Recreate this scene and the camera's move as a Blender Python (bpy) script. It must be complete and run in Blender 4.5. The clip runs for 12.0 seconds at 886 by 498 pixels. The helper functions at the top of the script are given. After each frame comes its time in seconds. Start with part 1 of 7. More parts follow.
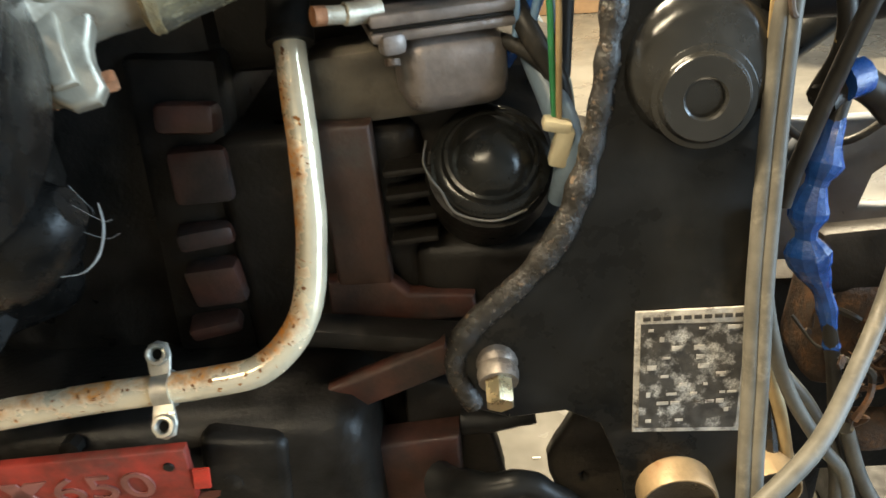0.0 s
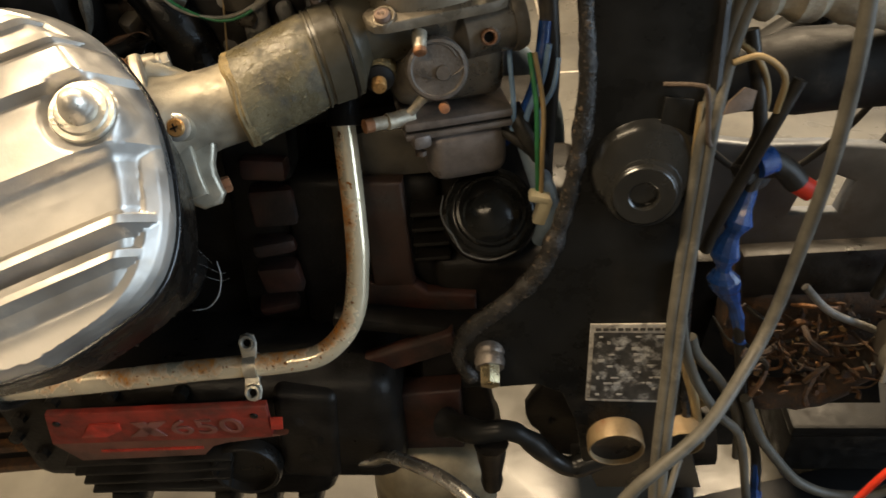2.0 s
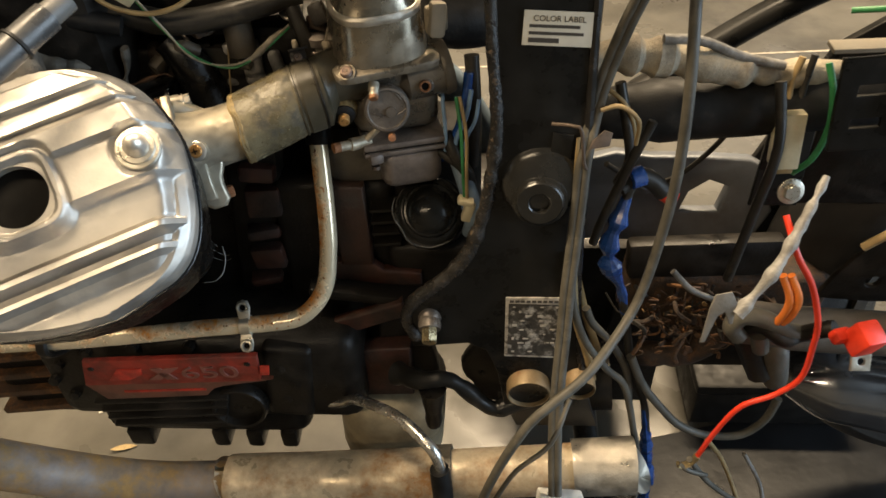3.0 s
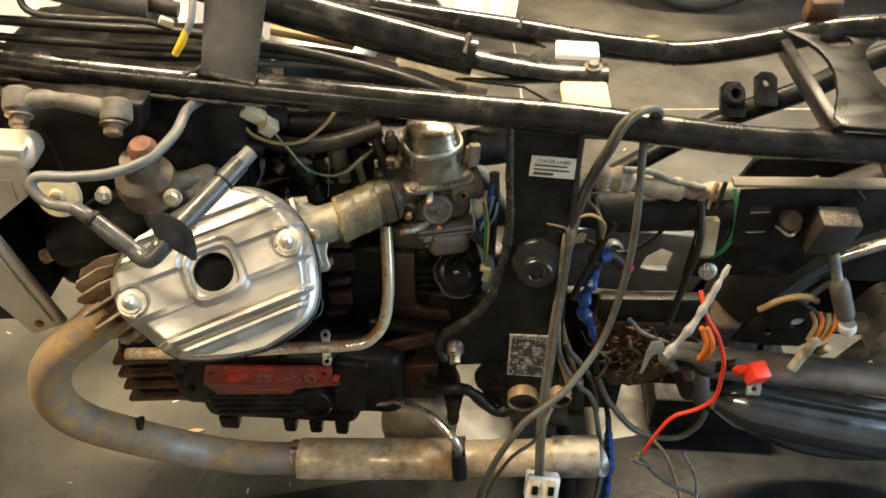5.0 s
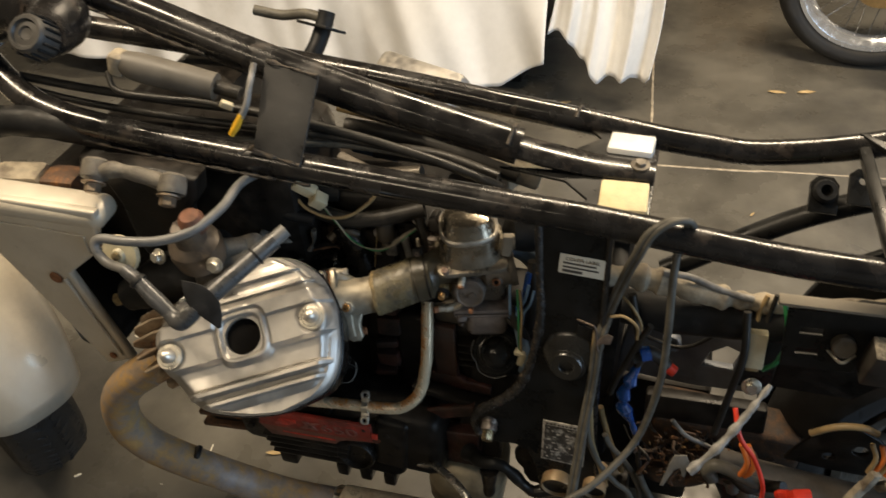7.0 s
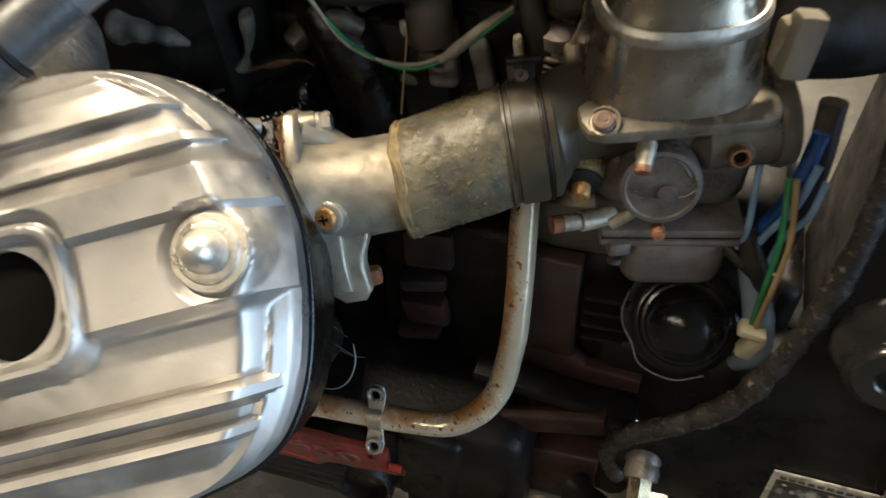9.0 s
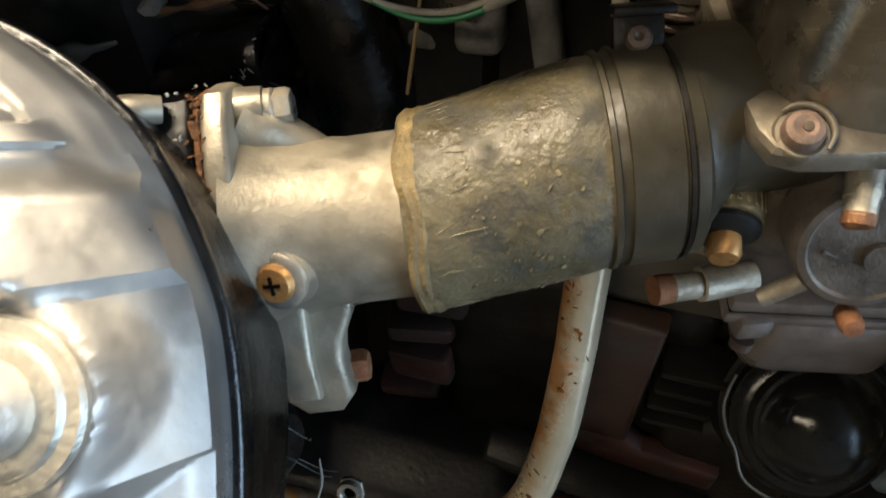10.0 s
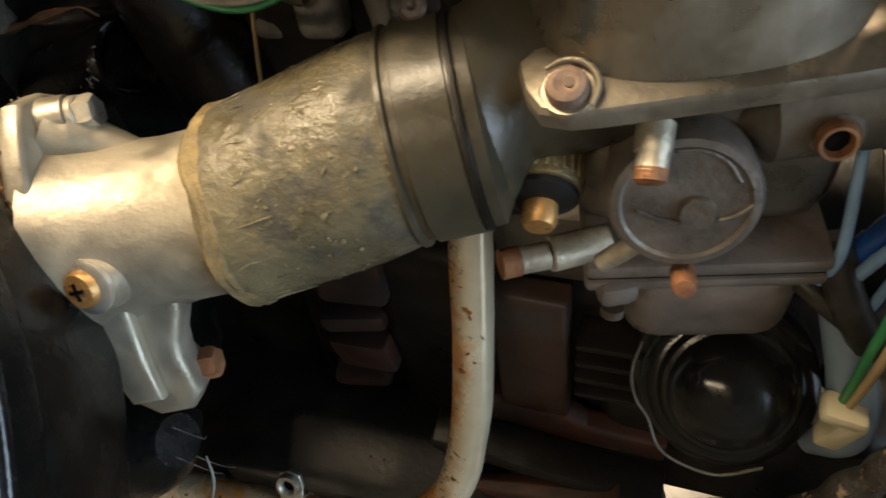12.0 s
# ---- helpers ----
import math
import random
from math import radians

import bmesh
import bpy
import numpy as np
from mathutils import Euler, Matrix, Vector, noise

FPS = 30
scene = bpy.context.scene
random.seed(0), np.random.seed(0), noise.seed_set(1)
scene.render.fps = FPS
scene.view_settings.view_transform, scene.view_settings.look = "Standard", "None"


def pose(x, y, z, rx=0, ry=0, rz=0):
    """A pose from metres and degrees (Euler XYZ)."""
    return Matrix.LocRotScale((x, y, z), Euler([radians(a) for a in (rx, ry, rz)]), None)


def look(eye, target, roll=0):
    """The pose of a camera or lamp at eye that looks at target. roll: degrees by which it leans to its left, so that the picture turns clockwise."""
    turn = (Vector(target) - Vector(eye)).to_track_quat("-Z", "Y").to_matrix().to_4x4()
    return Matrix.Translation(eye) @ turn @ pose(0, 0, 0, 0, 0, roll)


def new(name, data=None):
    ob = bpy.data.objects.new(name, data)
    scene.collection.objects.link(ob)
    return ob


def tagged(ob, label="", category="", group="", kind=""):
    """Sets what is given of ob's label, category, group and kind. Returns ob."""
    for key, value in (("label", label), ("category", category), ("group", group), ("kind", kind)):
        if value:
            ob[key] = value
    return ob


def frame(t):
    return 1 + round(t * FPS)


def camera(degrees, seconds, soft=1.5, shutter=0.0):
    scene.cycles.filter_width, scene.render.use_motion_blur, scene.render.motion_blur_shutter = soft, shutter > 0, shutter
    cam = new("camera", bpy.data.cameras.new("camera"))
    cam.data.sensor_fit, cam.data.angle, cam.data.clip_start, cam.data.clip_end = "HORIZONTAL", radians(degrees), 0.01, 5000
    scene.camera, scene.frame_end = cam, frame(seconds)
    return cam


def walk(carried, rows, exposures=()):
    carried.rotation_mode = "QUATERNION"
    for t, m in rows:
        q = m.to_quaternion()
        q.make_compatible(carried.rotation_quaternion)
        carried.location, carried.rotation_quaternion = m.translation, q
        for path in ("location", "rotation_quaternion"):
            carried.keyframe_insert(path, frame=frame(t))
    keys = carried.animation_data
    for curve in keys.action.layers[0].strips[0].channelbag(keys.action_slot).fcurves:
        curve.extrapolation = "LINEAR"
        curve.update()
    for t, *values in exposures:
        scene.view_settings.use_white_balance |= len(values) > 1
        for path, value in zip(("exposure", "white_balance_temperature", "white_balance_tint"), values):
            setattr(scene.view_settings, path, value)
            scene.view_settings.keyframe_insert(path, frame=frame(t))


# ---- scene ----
cam = camera(59.8, 12.0, soft=1.5, shutter=0.3)
PATH = [
    (0, (-0.099, -0.456, 0.746), (-0.212, 1.262, -0.271), -5.3),
    (0.5, (-0.119, -0.487, 0.791), (-0.204, 1.229, -0.234), -4.6),
    (1, (-0.113, -0.467, 0.822), (-0.277, 1.121, -0.383), -5.6),
    (1.5, (-0.129, -0.483, 0.859), (-0.28, 1.045, -0.423), -5.8),
    (2, (-0.089, -0.512, 0.907), (-0.235, 0.998, -0.397), -4.5),
    (2.5, (-0.053, -0.571, 0.939), (-0.244, 0.927, -0.373), -4.9),
    (2.7, (-0.046, -0.592, 0.975), (-0.196, 0.889, -0.361), -4.0),
    (4.3, (-0.099, -0.759, 1.173), (-0.139, 0.682, -0.214), -0.5),
    (4.5, (-0.102, -0.779, 1.206), (-0.16, 0.663, -0.178), -0.7),
    (5, (-0.077, -0.794, 1.271), (-0.16, 0.666, -0.094), 0.2),
    (5.5, (-0.019, -0.79, 1.324), (-0.194, 0.697, -0.001), 0.3),
    (6, (0.005, -0.782, 1.343), (-0.351, 0.693, 0.04), -1.7),
    (6.5, (0.001, -0.751, 1.356), (-0.476, 0.698, 0.063), -3.2),
    (7, (0.064, -0.731, 1.336), (-0.433, 0.686, 0.014), -4.9),
    (7.2, (0.089, -0.716, 1.292), (-0.4, 0.694, -0.038), -5.9),
    (8.8, (-0.119, -0.403, 0.991), (-0.56, 0.821, -0.528), -4.6),
    (9, (-0.127, -0.364, 0.945), (-0.603, 0.821, -0.595), -5.6),
    (9.5, (-0.171, -0.303, 0.87), (-0.597, 0.865, -0.697), -3.0),
    (10, (-0.185, -0.261, 0.852), (-0.569, 0.892, -0.736), -0.9),
    (10.5, (-0.177, -0.239, 0.863), (-0.629, 0.853, -0.75), -3.9),
    (11, (-0.174, -0.237, 0.863), (-0.731, 0.801, -0.753), -8.5),
    (11.5, (-0.155, -0.239, 0.85), (-0.712, 0.794, -0.77), -11.4),
    (12, (-0.127, -0.241, 0.845), (-0.649, 0.836, -0.756), -11.6),
]
walk(cam, [(t, look(eye, target, roll)) for t, eye, target, roll in PATH], [
    (0, 1.6, 7000, 6), (0.5, 1.0, 7050, 9), (1.0, 0.5, 7350, 12), (1.5, 0.2, 7500, 12), (2.5, 0.1, 7700, 12), (4.3, 0.45, 7400, 9), (5.0, 0.3, 7300, 8),
    (5.5, -0.12, 7100, 10), (6.5, -0.52, 6800, 10), (7.2, -0.66, 7000, 11), (8.8, 0.0, 6450, 9), (9.5, 0.0, 6400, 9), (10.5, 0.4, 6750, 9), (11.0, 0.35, 6700, 9), (12.0, 0.25, 7450, 11)])


# ---- world and lights ----
world = bpy.data.worlds.new("world")
scene.world = world
world.use_nodes = True
wn = world.node_tree
sky = wn.nodes.new("ShaderNodeTexSky")
sky.sky_type, sky.sun_disc, sky.sun_elevation, sky.sun_rotation = "NISHITA", False, radians(35), radians(150)
wn.links.new(sky.outputs["Color"], wn.nodes["Background"].inputs["Color"])
wn.nodes["Background"].inputs["Strength"].default_value = 0.1
scene.view_settings.exposure = 0.0


def area(name, eye, target, sx, sy, watts, colour):
    data = bpy.data.lights.new(name, "AREA")
    data.shape, data.size, data.size_y, data.energy, data.color = "RECTANGLE", sx, sy, watts, colour
    ob = new(name, data)
    ob.matrix_world = look(eye, target)
    return ob


area("lamp_strip_over_bike", (-1.15, -0.12, 2.36), (-1.15, -0.12, 0), 1.2, 0.16, 72, (1.0, 0.85, 0.64))
area("lamp_strip_in_front", (-0.9, -1.9, 2.36), (-0.9, -1.9, 0), 1.2, 0.16, 20, (1.0, 0.85, 0.64))
area("lamp_strip_over_floor", (0.35, 1.25, 2.36), (0.35, 1.25, 0), 1.2, 0.16, 125, (1.0, 0.85, 0.64))
area("lamp_daylight_in_doorway", (3.02, -0.7, 1.2), (0, -0.55, 0.9), 2.8, 2.2, 125, (0.50, 0.72, 1.0))


# ---- materials ----
def mat(name, col, rough=0.5, metal=0.0, var=0.3, scale=40.0, bump=0.15, dirt_or_glint=None, amount=0.35, dscale=14.0, coat=0.0, soft=0.12, rvar=0.15, side=None, along=None, spec=0.5):
    m = bpy.data.materials.new(name)
    m.use_nodes = True
    t, ln = m.node_tree, m.node_tree.links
    b = t.nodes["Principled BSDF"]
    b.inputs["Metallic"].default_value = metal
    b.inputs["Coat Weight"].default_value = coat
    b.inputs["Coat Roughness"].default_value = 0.12
    b.inputs["Specular IOR Level"].default_value = spec
    co = t.nodes.new("ShaderNodeTexCoord")

    def noise_at(sc, detail=5.0):
        n = t.nodes.new("ShaderNodeTexNoise")
        n.inputs["Scale"].default_value, n.inputs["Detail"].default_value, n.inputs["Roughness"].default_value = sc, detail, 0.62
        ln.new(co.outputs["Object"], n.inputs["Vector"])
        return n.outputs["Fac"]

    def ramp(src, lo, hi, a, z):
        r = t.nodes.new("ShaderNodeValToRGB")
        r.color_ramp.elements[0].position, r.color_ramp.elements[1].position = max(0.0, lo), min(1.0, hi)
        r.color_ramp.elements[0].color, r.color_ramp.elements[1].color = (*a, 1), (*z, 1)
        ln.new(src, r.inputs["Fac"])
        return r.outputs["Color"]

    fine, wide = noise_at(scale * 7), noise_at(scale)
    c1 = tuple(max(0.0, c * (1 - var)) for c in col)
    c2 = tuple(min(1.0, c * (1 + var)) for c in col)
    colour = ramp(wide, 0.35, 0.65, c1, c2)
    rr = t.nodes.new("ShaderNodeMapRange")
    rr.inputs["To Min"].default_value, rr.inputs["To Max"].default_value = max(0.03, rough - rvar), min(1, rough + rvar)
    rr.inputs["From Min"].default_value, rr.inputs["From Max"].default_value = 0.3, 0.7
    ln.new(wide, rr.inputs["Value"])
    rough_out = rr.outputs["Result"]
    if dirt_or_glint:
        src = noise_at(dscale, 8.0)
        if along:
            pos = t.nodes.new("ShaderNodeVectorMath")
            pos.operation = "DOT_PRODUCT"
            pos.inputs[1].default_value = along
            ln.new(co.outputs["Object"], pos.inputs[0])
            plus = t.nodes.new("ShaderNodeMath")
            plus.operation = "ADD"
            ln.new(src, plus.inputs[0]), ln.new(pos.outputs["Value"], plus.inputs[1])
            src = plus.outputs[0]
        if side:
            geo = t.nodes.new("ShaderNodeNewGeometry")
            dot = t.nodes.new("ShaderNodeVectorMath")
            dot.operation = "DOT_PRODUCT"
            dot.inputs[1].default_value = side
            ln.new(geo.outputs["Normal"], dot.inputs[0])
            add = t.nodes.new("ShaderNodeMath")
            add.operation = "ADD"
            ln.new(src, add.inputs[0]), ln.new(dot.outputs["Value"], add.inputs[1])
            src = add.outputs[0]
        fac = ramp(src, 1 - amount - soft, 1 - amount + soft, (0, 0, 0), (1, 1, 1))
        speck = ramp(fine, 0.45, 0.6, (0.75, 0.75, 0.75), (1, 1, 1))
        mul = t.nodes.new("ShaderNodeMath")
        mul.operation = "MULTIPLY"
        ln.new(fac, mul.inputs[0]), ln.new(speck, mul.inputs[1])
        mix = t.nodes.new("ShaderNodeMix")
        mix.data_type = "RGBA"
        ln.new(mul.outputs[0], mix.inputs["Factor"]), ln.new(colour, mix.inputs["A"])
        ln.new(ramp(fine, 0.35, 0.7, tuple(c * 0.6 for c in dirt_or_glint), tuple(min(1, c * 1.4) for c in dirt_or_glint)), mix.inputs["B"])
        colour = mix.outputs["Result"]
        rm = t.nodes.new("ShaderNodeMix")
        ln.new(mul.outputs[0], rm.inputs["Factor"]), ln.new(rough_out, rm.inputs["A"])
        rm.inputs["B"].default_value = 0.85
        rough_out = rm.outputs["Result"]
        if metal:
            mm = t.nodes.new("ShaderNodeMix")
            ln.new(mul.outputs[0], mm.inputs["Factor"])
            mm.inputs["A"].default_value, mm.inputs["B"].default_value = metal, 0.05
            ln.new(mm.outputs["Result"], b.inputs["Metallic"])
    ln.new(colour, b.inputs["Base Color"])
    ln.new(rough_out, b.inputs["Roughness"])
    if bump:
        bp = t.nodes.new("ShaderNodeBump")
        bp.inputs["Strength"].default_value, bp.inputs["Distance"].default_value = bump, 0.002
        ln.new(fine, bp.inputs["Height"])
        ln.new(bp.outputs["Normal"], b.inputs["Normal"])
    return m


RUST = (0.16, 0.055, 0.018)
M_BLACK = mat("black frame enamel", (0.012, 0.011, 0.0105), 0.25, 0, 0.4, 30, 0.08, (0.06, 0.04, 0.026), 0.33, 26, coat=0.35)
M_BLACKP = mat("black plate enamel", (0.011, 0.011, 0.0105), 0.33, 0, 0.4, 25, 0.08, (0.045, 0.037, 0.028), 0.32, 14, spec=0.22)
M_WELD = mat("rough black weld", (0.035, 0.03, 0.025), 0.4, 0.2, 0.5, 120, 0.8, (0.16, 0.12, 0.08), 0.42, 60)
M_COVER = mat("silver painted aluminium", (0.43, 0.412, 0.385), 0.37, 0.8, 0.05, 25, 0.07, (0.40, 0.35, 0.27), 0.3, 34, soft=0.25)
M_MANI = mat("dull cast manifold", (0.36, 0.32, 0.25), 0.40, 0.6, 0.12, 90, 0.14, (0.25, 0.20, 0.125), 0.34, 45, soft=0.15)
M_ALU = mat("bare cast aluminium", (0.52, 0.48, 0.41), 0.40, 0.8, 0.2, 60, 0.25, (0.24, 0.19, 0.13), 0.36, 30)
M_ALUDARK = mat("oily dark aluminium", (0.115, 0.10, 0.08), 0.42, 0.4, 0.3, 50, 0.2, (0.06, 0.047, 0.033), 0.42, 25)
M_CARB = mat("carburettor alloy", (0.20, 0.172, 0.138), 0.30, 0.75, 0.3, 40, 0.12, (0.05, 0.037, 0.025), 0.40, 34)
M_BOOT = mat("aged grey rubber boot", (0.125, 0.105, 0.062), 0.28, 0, 0.4, 34, 0.5, (0.045, 0.042, 0.034), 0.44, 60, soft=0.08)
M_BOOTEND = mat("dark rubber sleeve", (0.048, 0.040, 0.025), 0.40, 0, 0.3, 26, 0.15, (0.10, 0.08, 0.045), 0.3, 60)
M_GLUE = mat("dried yellow sealant", (0.27, 0.195, 0.085), 0.38, 0, 0.4, 120, 0.5, (0.13, 0.10, 0.055), 0.5, 50)
M_BRASS = mat("brass", (0.31, 0.235, 0.115), 0.38, 0.6, 0.4, 90, 0.3, (0.06, 0.045, 0.026), 0.5, 130)
M_COPPER = mat("rusty fastener", (0.32, 0.15, 0.075), 0.5, 0.6, 0.3, 150, 0.4, RUST, 0.45, 70)
M_ZINC = mat("dull zinc", (0.52, 0.49, 0.42), 0.36, 0.85, 0.2, 90, 0.2, (0.26, 0.18, 0.09), 0.34, 50)
M_NUT = mat("satin plated nut", (0.70, 0.65, 0.57), 0.38, 0.8, 0.1, 80, 0.15, (0.40, 0.30, 0.18), 0.28, 60)
M_FIN = mat("rusty pale fin", (0.27, 0.21, 0.145), 0.6, 0.25, 0.35, 60, 0.4, (0.17, 0.08, 0.03), 0.42, 40)
M_STEEL = mat("bright steel", (0.72, 0.70, 0.66), 0.24, 0.95, 0.1, 60, 0.1, (0.35, 0.28, 0.2), 0.22, 30)
M_PIPE = mat("rusting plated pipe", (0.70, 0.60, 0.43), 0.17, 0.45, 0.12, 40, 0.06, (0.45, 0.17, 0.025), 0.39, 48, soft=0.08, side=(-0.13, 0.02, 0.11))
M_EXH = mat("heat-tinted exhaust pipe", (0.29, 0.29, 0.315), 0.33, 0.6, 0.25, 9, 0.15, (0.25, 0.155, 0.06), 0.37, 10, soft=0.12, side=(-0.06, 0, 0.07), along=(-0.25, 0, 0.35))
M_SLEEVE = mat("stained exhaust sleeve", (0.66, 0.55, 0.39), 0.36, 0.3, 0.25, 22, 0.2, (0.24, 0.12, 0.045), 0.47, 17, soft=0.09)
M_REDENG = mat("brown-red engine paint", (0.042, 0.017, 0.010), 0.42, 0, 0.35, 35, 0.2, (0.034, 0.030, 0.022), 0.45, 14)
M_RIBRED = mat("sooty brown-red paint", (0.046, 0.016, 0.010), 0.45, 0, 0.4, 35, 0.25, (0.016, 0.012, 0.009), 0.46, 30)
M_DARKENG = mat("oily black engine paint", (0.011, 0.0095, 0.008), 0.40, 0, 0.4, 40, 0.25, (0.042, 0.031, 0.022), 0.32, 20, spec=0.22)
M_HEAD = mat("sooty black head", (0.006, 0.0055, 0.005), 0.26, 0, 0.4, 60, 0.15, (0.16, 0.15, 0.13), 0.22, 210, soft=0.015, spec=0.22)
M_GASKET = mat("shiny black gasket", (0.007, 0.007, 0.008), 0.2, 0, 0.3, 60, 0.2, (0.05, 0.045, 0.04), 0.3, 120, coat=0.4)
M_BADGE = mat("red badge plate", (0.27, 0.026, 0.015), 0.5, 0, 0.4, 40, 0.15, (0.07, 0.03, 0.02), 0.46, 25)
M_BADGEHI = mat("bright red badge figure", (0.50, 0.035, 0.02), 0.4, 0, 0.35, 60, 0.1, (0.18, 0.03, 0.02), 0.42, 40)
M_BADGELO = mat("worn brown badge foot", (0.16, 0.06, 0.04), 0.5, 0.1, 0.3, 50, 0.15, (0.08, 0.05, 0.035), 0.4, 30)
M_RUBBER = mat("black rubber", (0.012, 0.012, 0.012), 0.5, 0, 0.3, 60, 0.15, (0.045, 0.038, 0.03), 0.30, 30, spec=0.22)
M_CABLE = mat("dusty grey cable sheath", (0.088, 0.081, 0.066), 0.48, 0, 0.25, 50, 0.1, (0.15, 0.135, 0.105), 0.34, 60, spec=0.35)
M_CABLEDK = mat("dark cable sheath", (0.022, 0.02, 0.017), 0.42, 0, 0.3, 50, 0.1, (0.08, 0.066, 0.05), 0.32, 40, spec=0.35)
M_BOOTGREY = mat("grey plug boot", (0.06, 0.06, 0.06), 0.33, 0, 0.2, 50, 0.08, (0.17, 0.15, 0.12), 0.26, 25)
M_PLUGLEAD = mat("grey ignition lead", (0.125, 0.122, 0.115), 0.45, 0, 0.15, 50, 0.08, (0.08, 0.07, 0.05), 0.3, 25)
M_SILVER = mat("silver-beige painted plastic", (0.58, 0.525, 0.43), 0.38, 0.2, 0.06, 20, 0.03, (0.40, 0.33, 0.23), 0.28, 12, soft=0.25)
M_WHITEPL = mat("aged white plastic", (0.52, 0.46, 0.31), 0.45, 0, 0.12, 60, 0.08, (0.34, 0.25, 0.12), 0.32, 30)
M_WHITE = mat("white plastic", (0.74, 0.73, 0.70), 0.4, 0, 0.06, 60, 0.05)
M_FOAM = mat("yellowed foam pad", (0.66, 0.56, 0.34), 0.9, 0, 0.12, 60, 0.4, (0.42, 0.30, 0.13), 0.32, 30)
M_LABEL = mat("off-white paper label", (0.66, 0.62, 0.52), 0.45, 0, 0.05, 60, 0.03, (0.40, 0.34, 0.25), 0.22, 30)
M_INK = mat("dark print", (0.05, 0.045, 0.04), 0.5, 0, 0.1, 60, 0)
M_IDPLATE = mat("worn printed metal plate", (0.50, 0.47, 0.42), 0.42, 0.3, 0.3, 160, 0.15, (0.06, 0.05, 0.042), 0.42, 130, soft=0.05)
M_IDDARK = mat("dark plate print", (0.045, 0.041, 0.036), 0.5, 0, 0.4, 160, 0.1, (0.46, 0.44, 0.40), 0.43, 85, soft=0.06)
M_RED = mat("red insulation", (0.72, 0.045, 0.02), 0.4, 0, 0.12, 50, 0.05)
M_ORANGE = mat("orange insulation", (0.62, 0.16, 0.03), 0.45, 0, 0.2, 50, 0.05)
M_GREEN = mat("green insulation", (0.022, 0.19, 0.065), 0.42, 0, 0.25, 50, 0.05, (0.22, 0.24, 0.17), 0.28, 90)
M_YELLOW = mat("yellow sleeve", (0.75, 0.42, 0.03), 0.4, 0, 0.15, 50, 0.05)
M_TAN = mat("tan insulation", (0.30, 0.21, 0.10), 0.5, 0, 0.2, 50, 0.05)
# The pale blue patches are glints of the crinkled tape, painted into its colour.
M_BLUE = mat("glossy blue tape with painted glints", (0.012, 0.065, 0.26), 0.22, 0, 0.4, 45, 0.5, (0.30, 0.45, 0.70), 0.22, 50, coat=0.4)
M_WRAP = mat("dusty loom tape", (0.30, 0.255, 0.185), 0.65, 0, 0.3, 60, 0.5, (0.08, 0.06, 0.045), 0.4, 40)
M_GREYLOOM = mat("silver-grey loom sleeve", (0.215, 0.208, 0.195), 0.40, 0.1, 0.25, 60, 0.4, (0.075, 0.065, 0.052), 0.44, 45)
M_RUSTY = mat("rusted brown steel", (0.085, 0.045, 0.025), 0.62, 0.2, 0.4, 50, 0.5, (0.30, 0.13, 0.04), 0.4, 45)
M_GREYPART = mat("blue-grey cast bracket", (0.17, 0.185, 0.21), 0.42, 0.3, 0.15, 30, 0.15, (0.10, 0.085, 0.065), 0.3, 20)
M_TYRE = mat("tyre rubber", (0.018, 0.017, 0.016), 0.6, 0, 0.3, 50, 0.2, (0.07, 0.06, 0.05), 0.3, 15)
M_CHROME = mat("chrome", (0.78, 0.78, 0.78), 0.12, 1.0, 0.05, 40, 0.02, (0.4, 0.35, 0.28), 0.16, 30)
M_CLOTH = mat("white cotton sheet", (0.80, 0.79, 0.77), 0.9, 0, 0.03, 30, 0.08, (0.62, 0.58, 0.52), 0.2, 5, soft=0.25)
M_CARD = mat("brown cardboard", (0.24, 0.15, 0.08), 0.8, 0, 0.15, 20, 0.1)
M_FLOOR = mat("stained sealed concrete", (0.106, 0.099, 0.084), 0.27, 0, 0.35, 3.2, 0.14, (0.040, 0.038, 0.035), 0.42, 2.2, soft=0.11, rvar=0.2)
M_SEAM = mat("pale joint filler", (0.38, 0.33, 0.26), 0.7, 0, 0.3, 40, 0.2)
M_WALL = mat("painted block wall", (0.17, 0.155, 0.13), 0.8, 0, 0.08, 3, 0.1)
M_LEAF = mat("dry leaf", (0.42, 0.30, 0.15), 0.8, 0, 0.3, 60, 0.1)
M_MAT = mat("scuffed black rubber mat", (0.011, 0.012, 0.014), 0.38, 0, 0.3, 8, 0.3, (0.15, 0.16, 0.185), 0.24, 18, soft=0.035, spec=0.3)
M_RIM = mat("polished alloy rim", (0.74, 0.77, 0.82), 0.2, 0.75, 0.06, 40, 0.02, (0.45, 0.42, 0.36), 0.14, 30)
M_CHIP = mat("chipped enamel edge", (0.018, 0.016, 0.014), 0.25, 0, 0.4, 40, 0.9, (0.15, 0.10, 0.06), 0.36, 240, soft=0.06, coat=0.2)
M_SHELF = mat("dust-covered shelf", (0.21, 0.185, 0.145), 0.7, 0.1, 0.15, 30, 0.2, (0.10, 0.08, 0.06), 0.32, 20)
M_RELAY = mat("dark relay case", (0.03, 0.025, 0.02), 0.5, 0, 0.2, 40, 0.1, (0.28, 0.24, 0.18), 0.12, 25, side=(0, 0, 0.5))
M_GRIME = mat("rust-brown grime", (0.034, 0.021, 0.013), 0.7, 0.1, 0.5, 60, 0.6, (0.12, 0.055, 0.02), 0.42, 70)
M_DISC = mat("dull grey-brown alloy", (0.18, 0.155, 0.135), 0.32, 0.5, 0.35, 60, 0.3, (0.045, 0.034, 0.022), 0.42, 34)
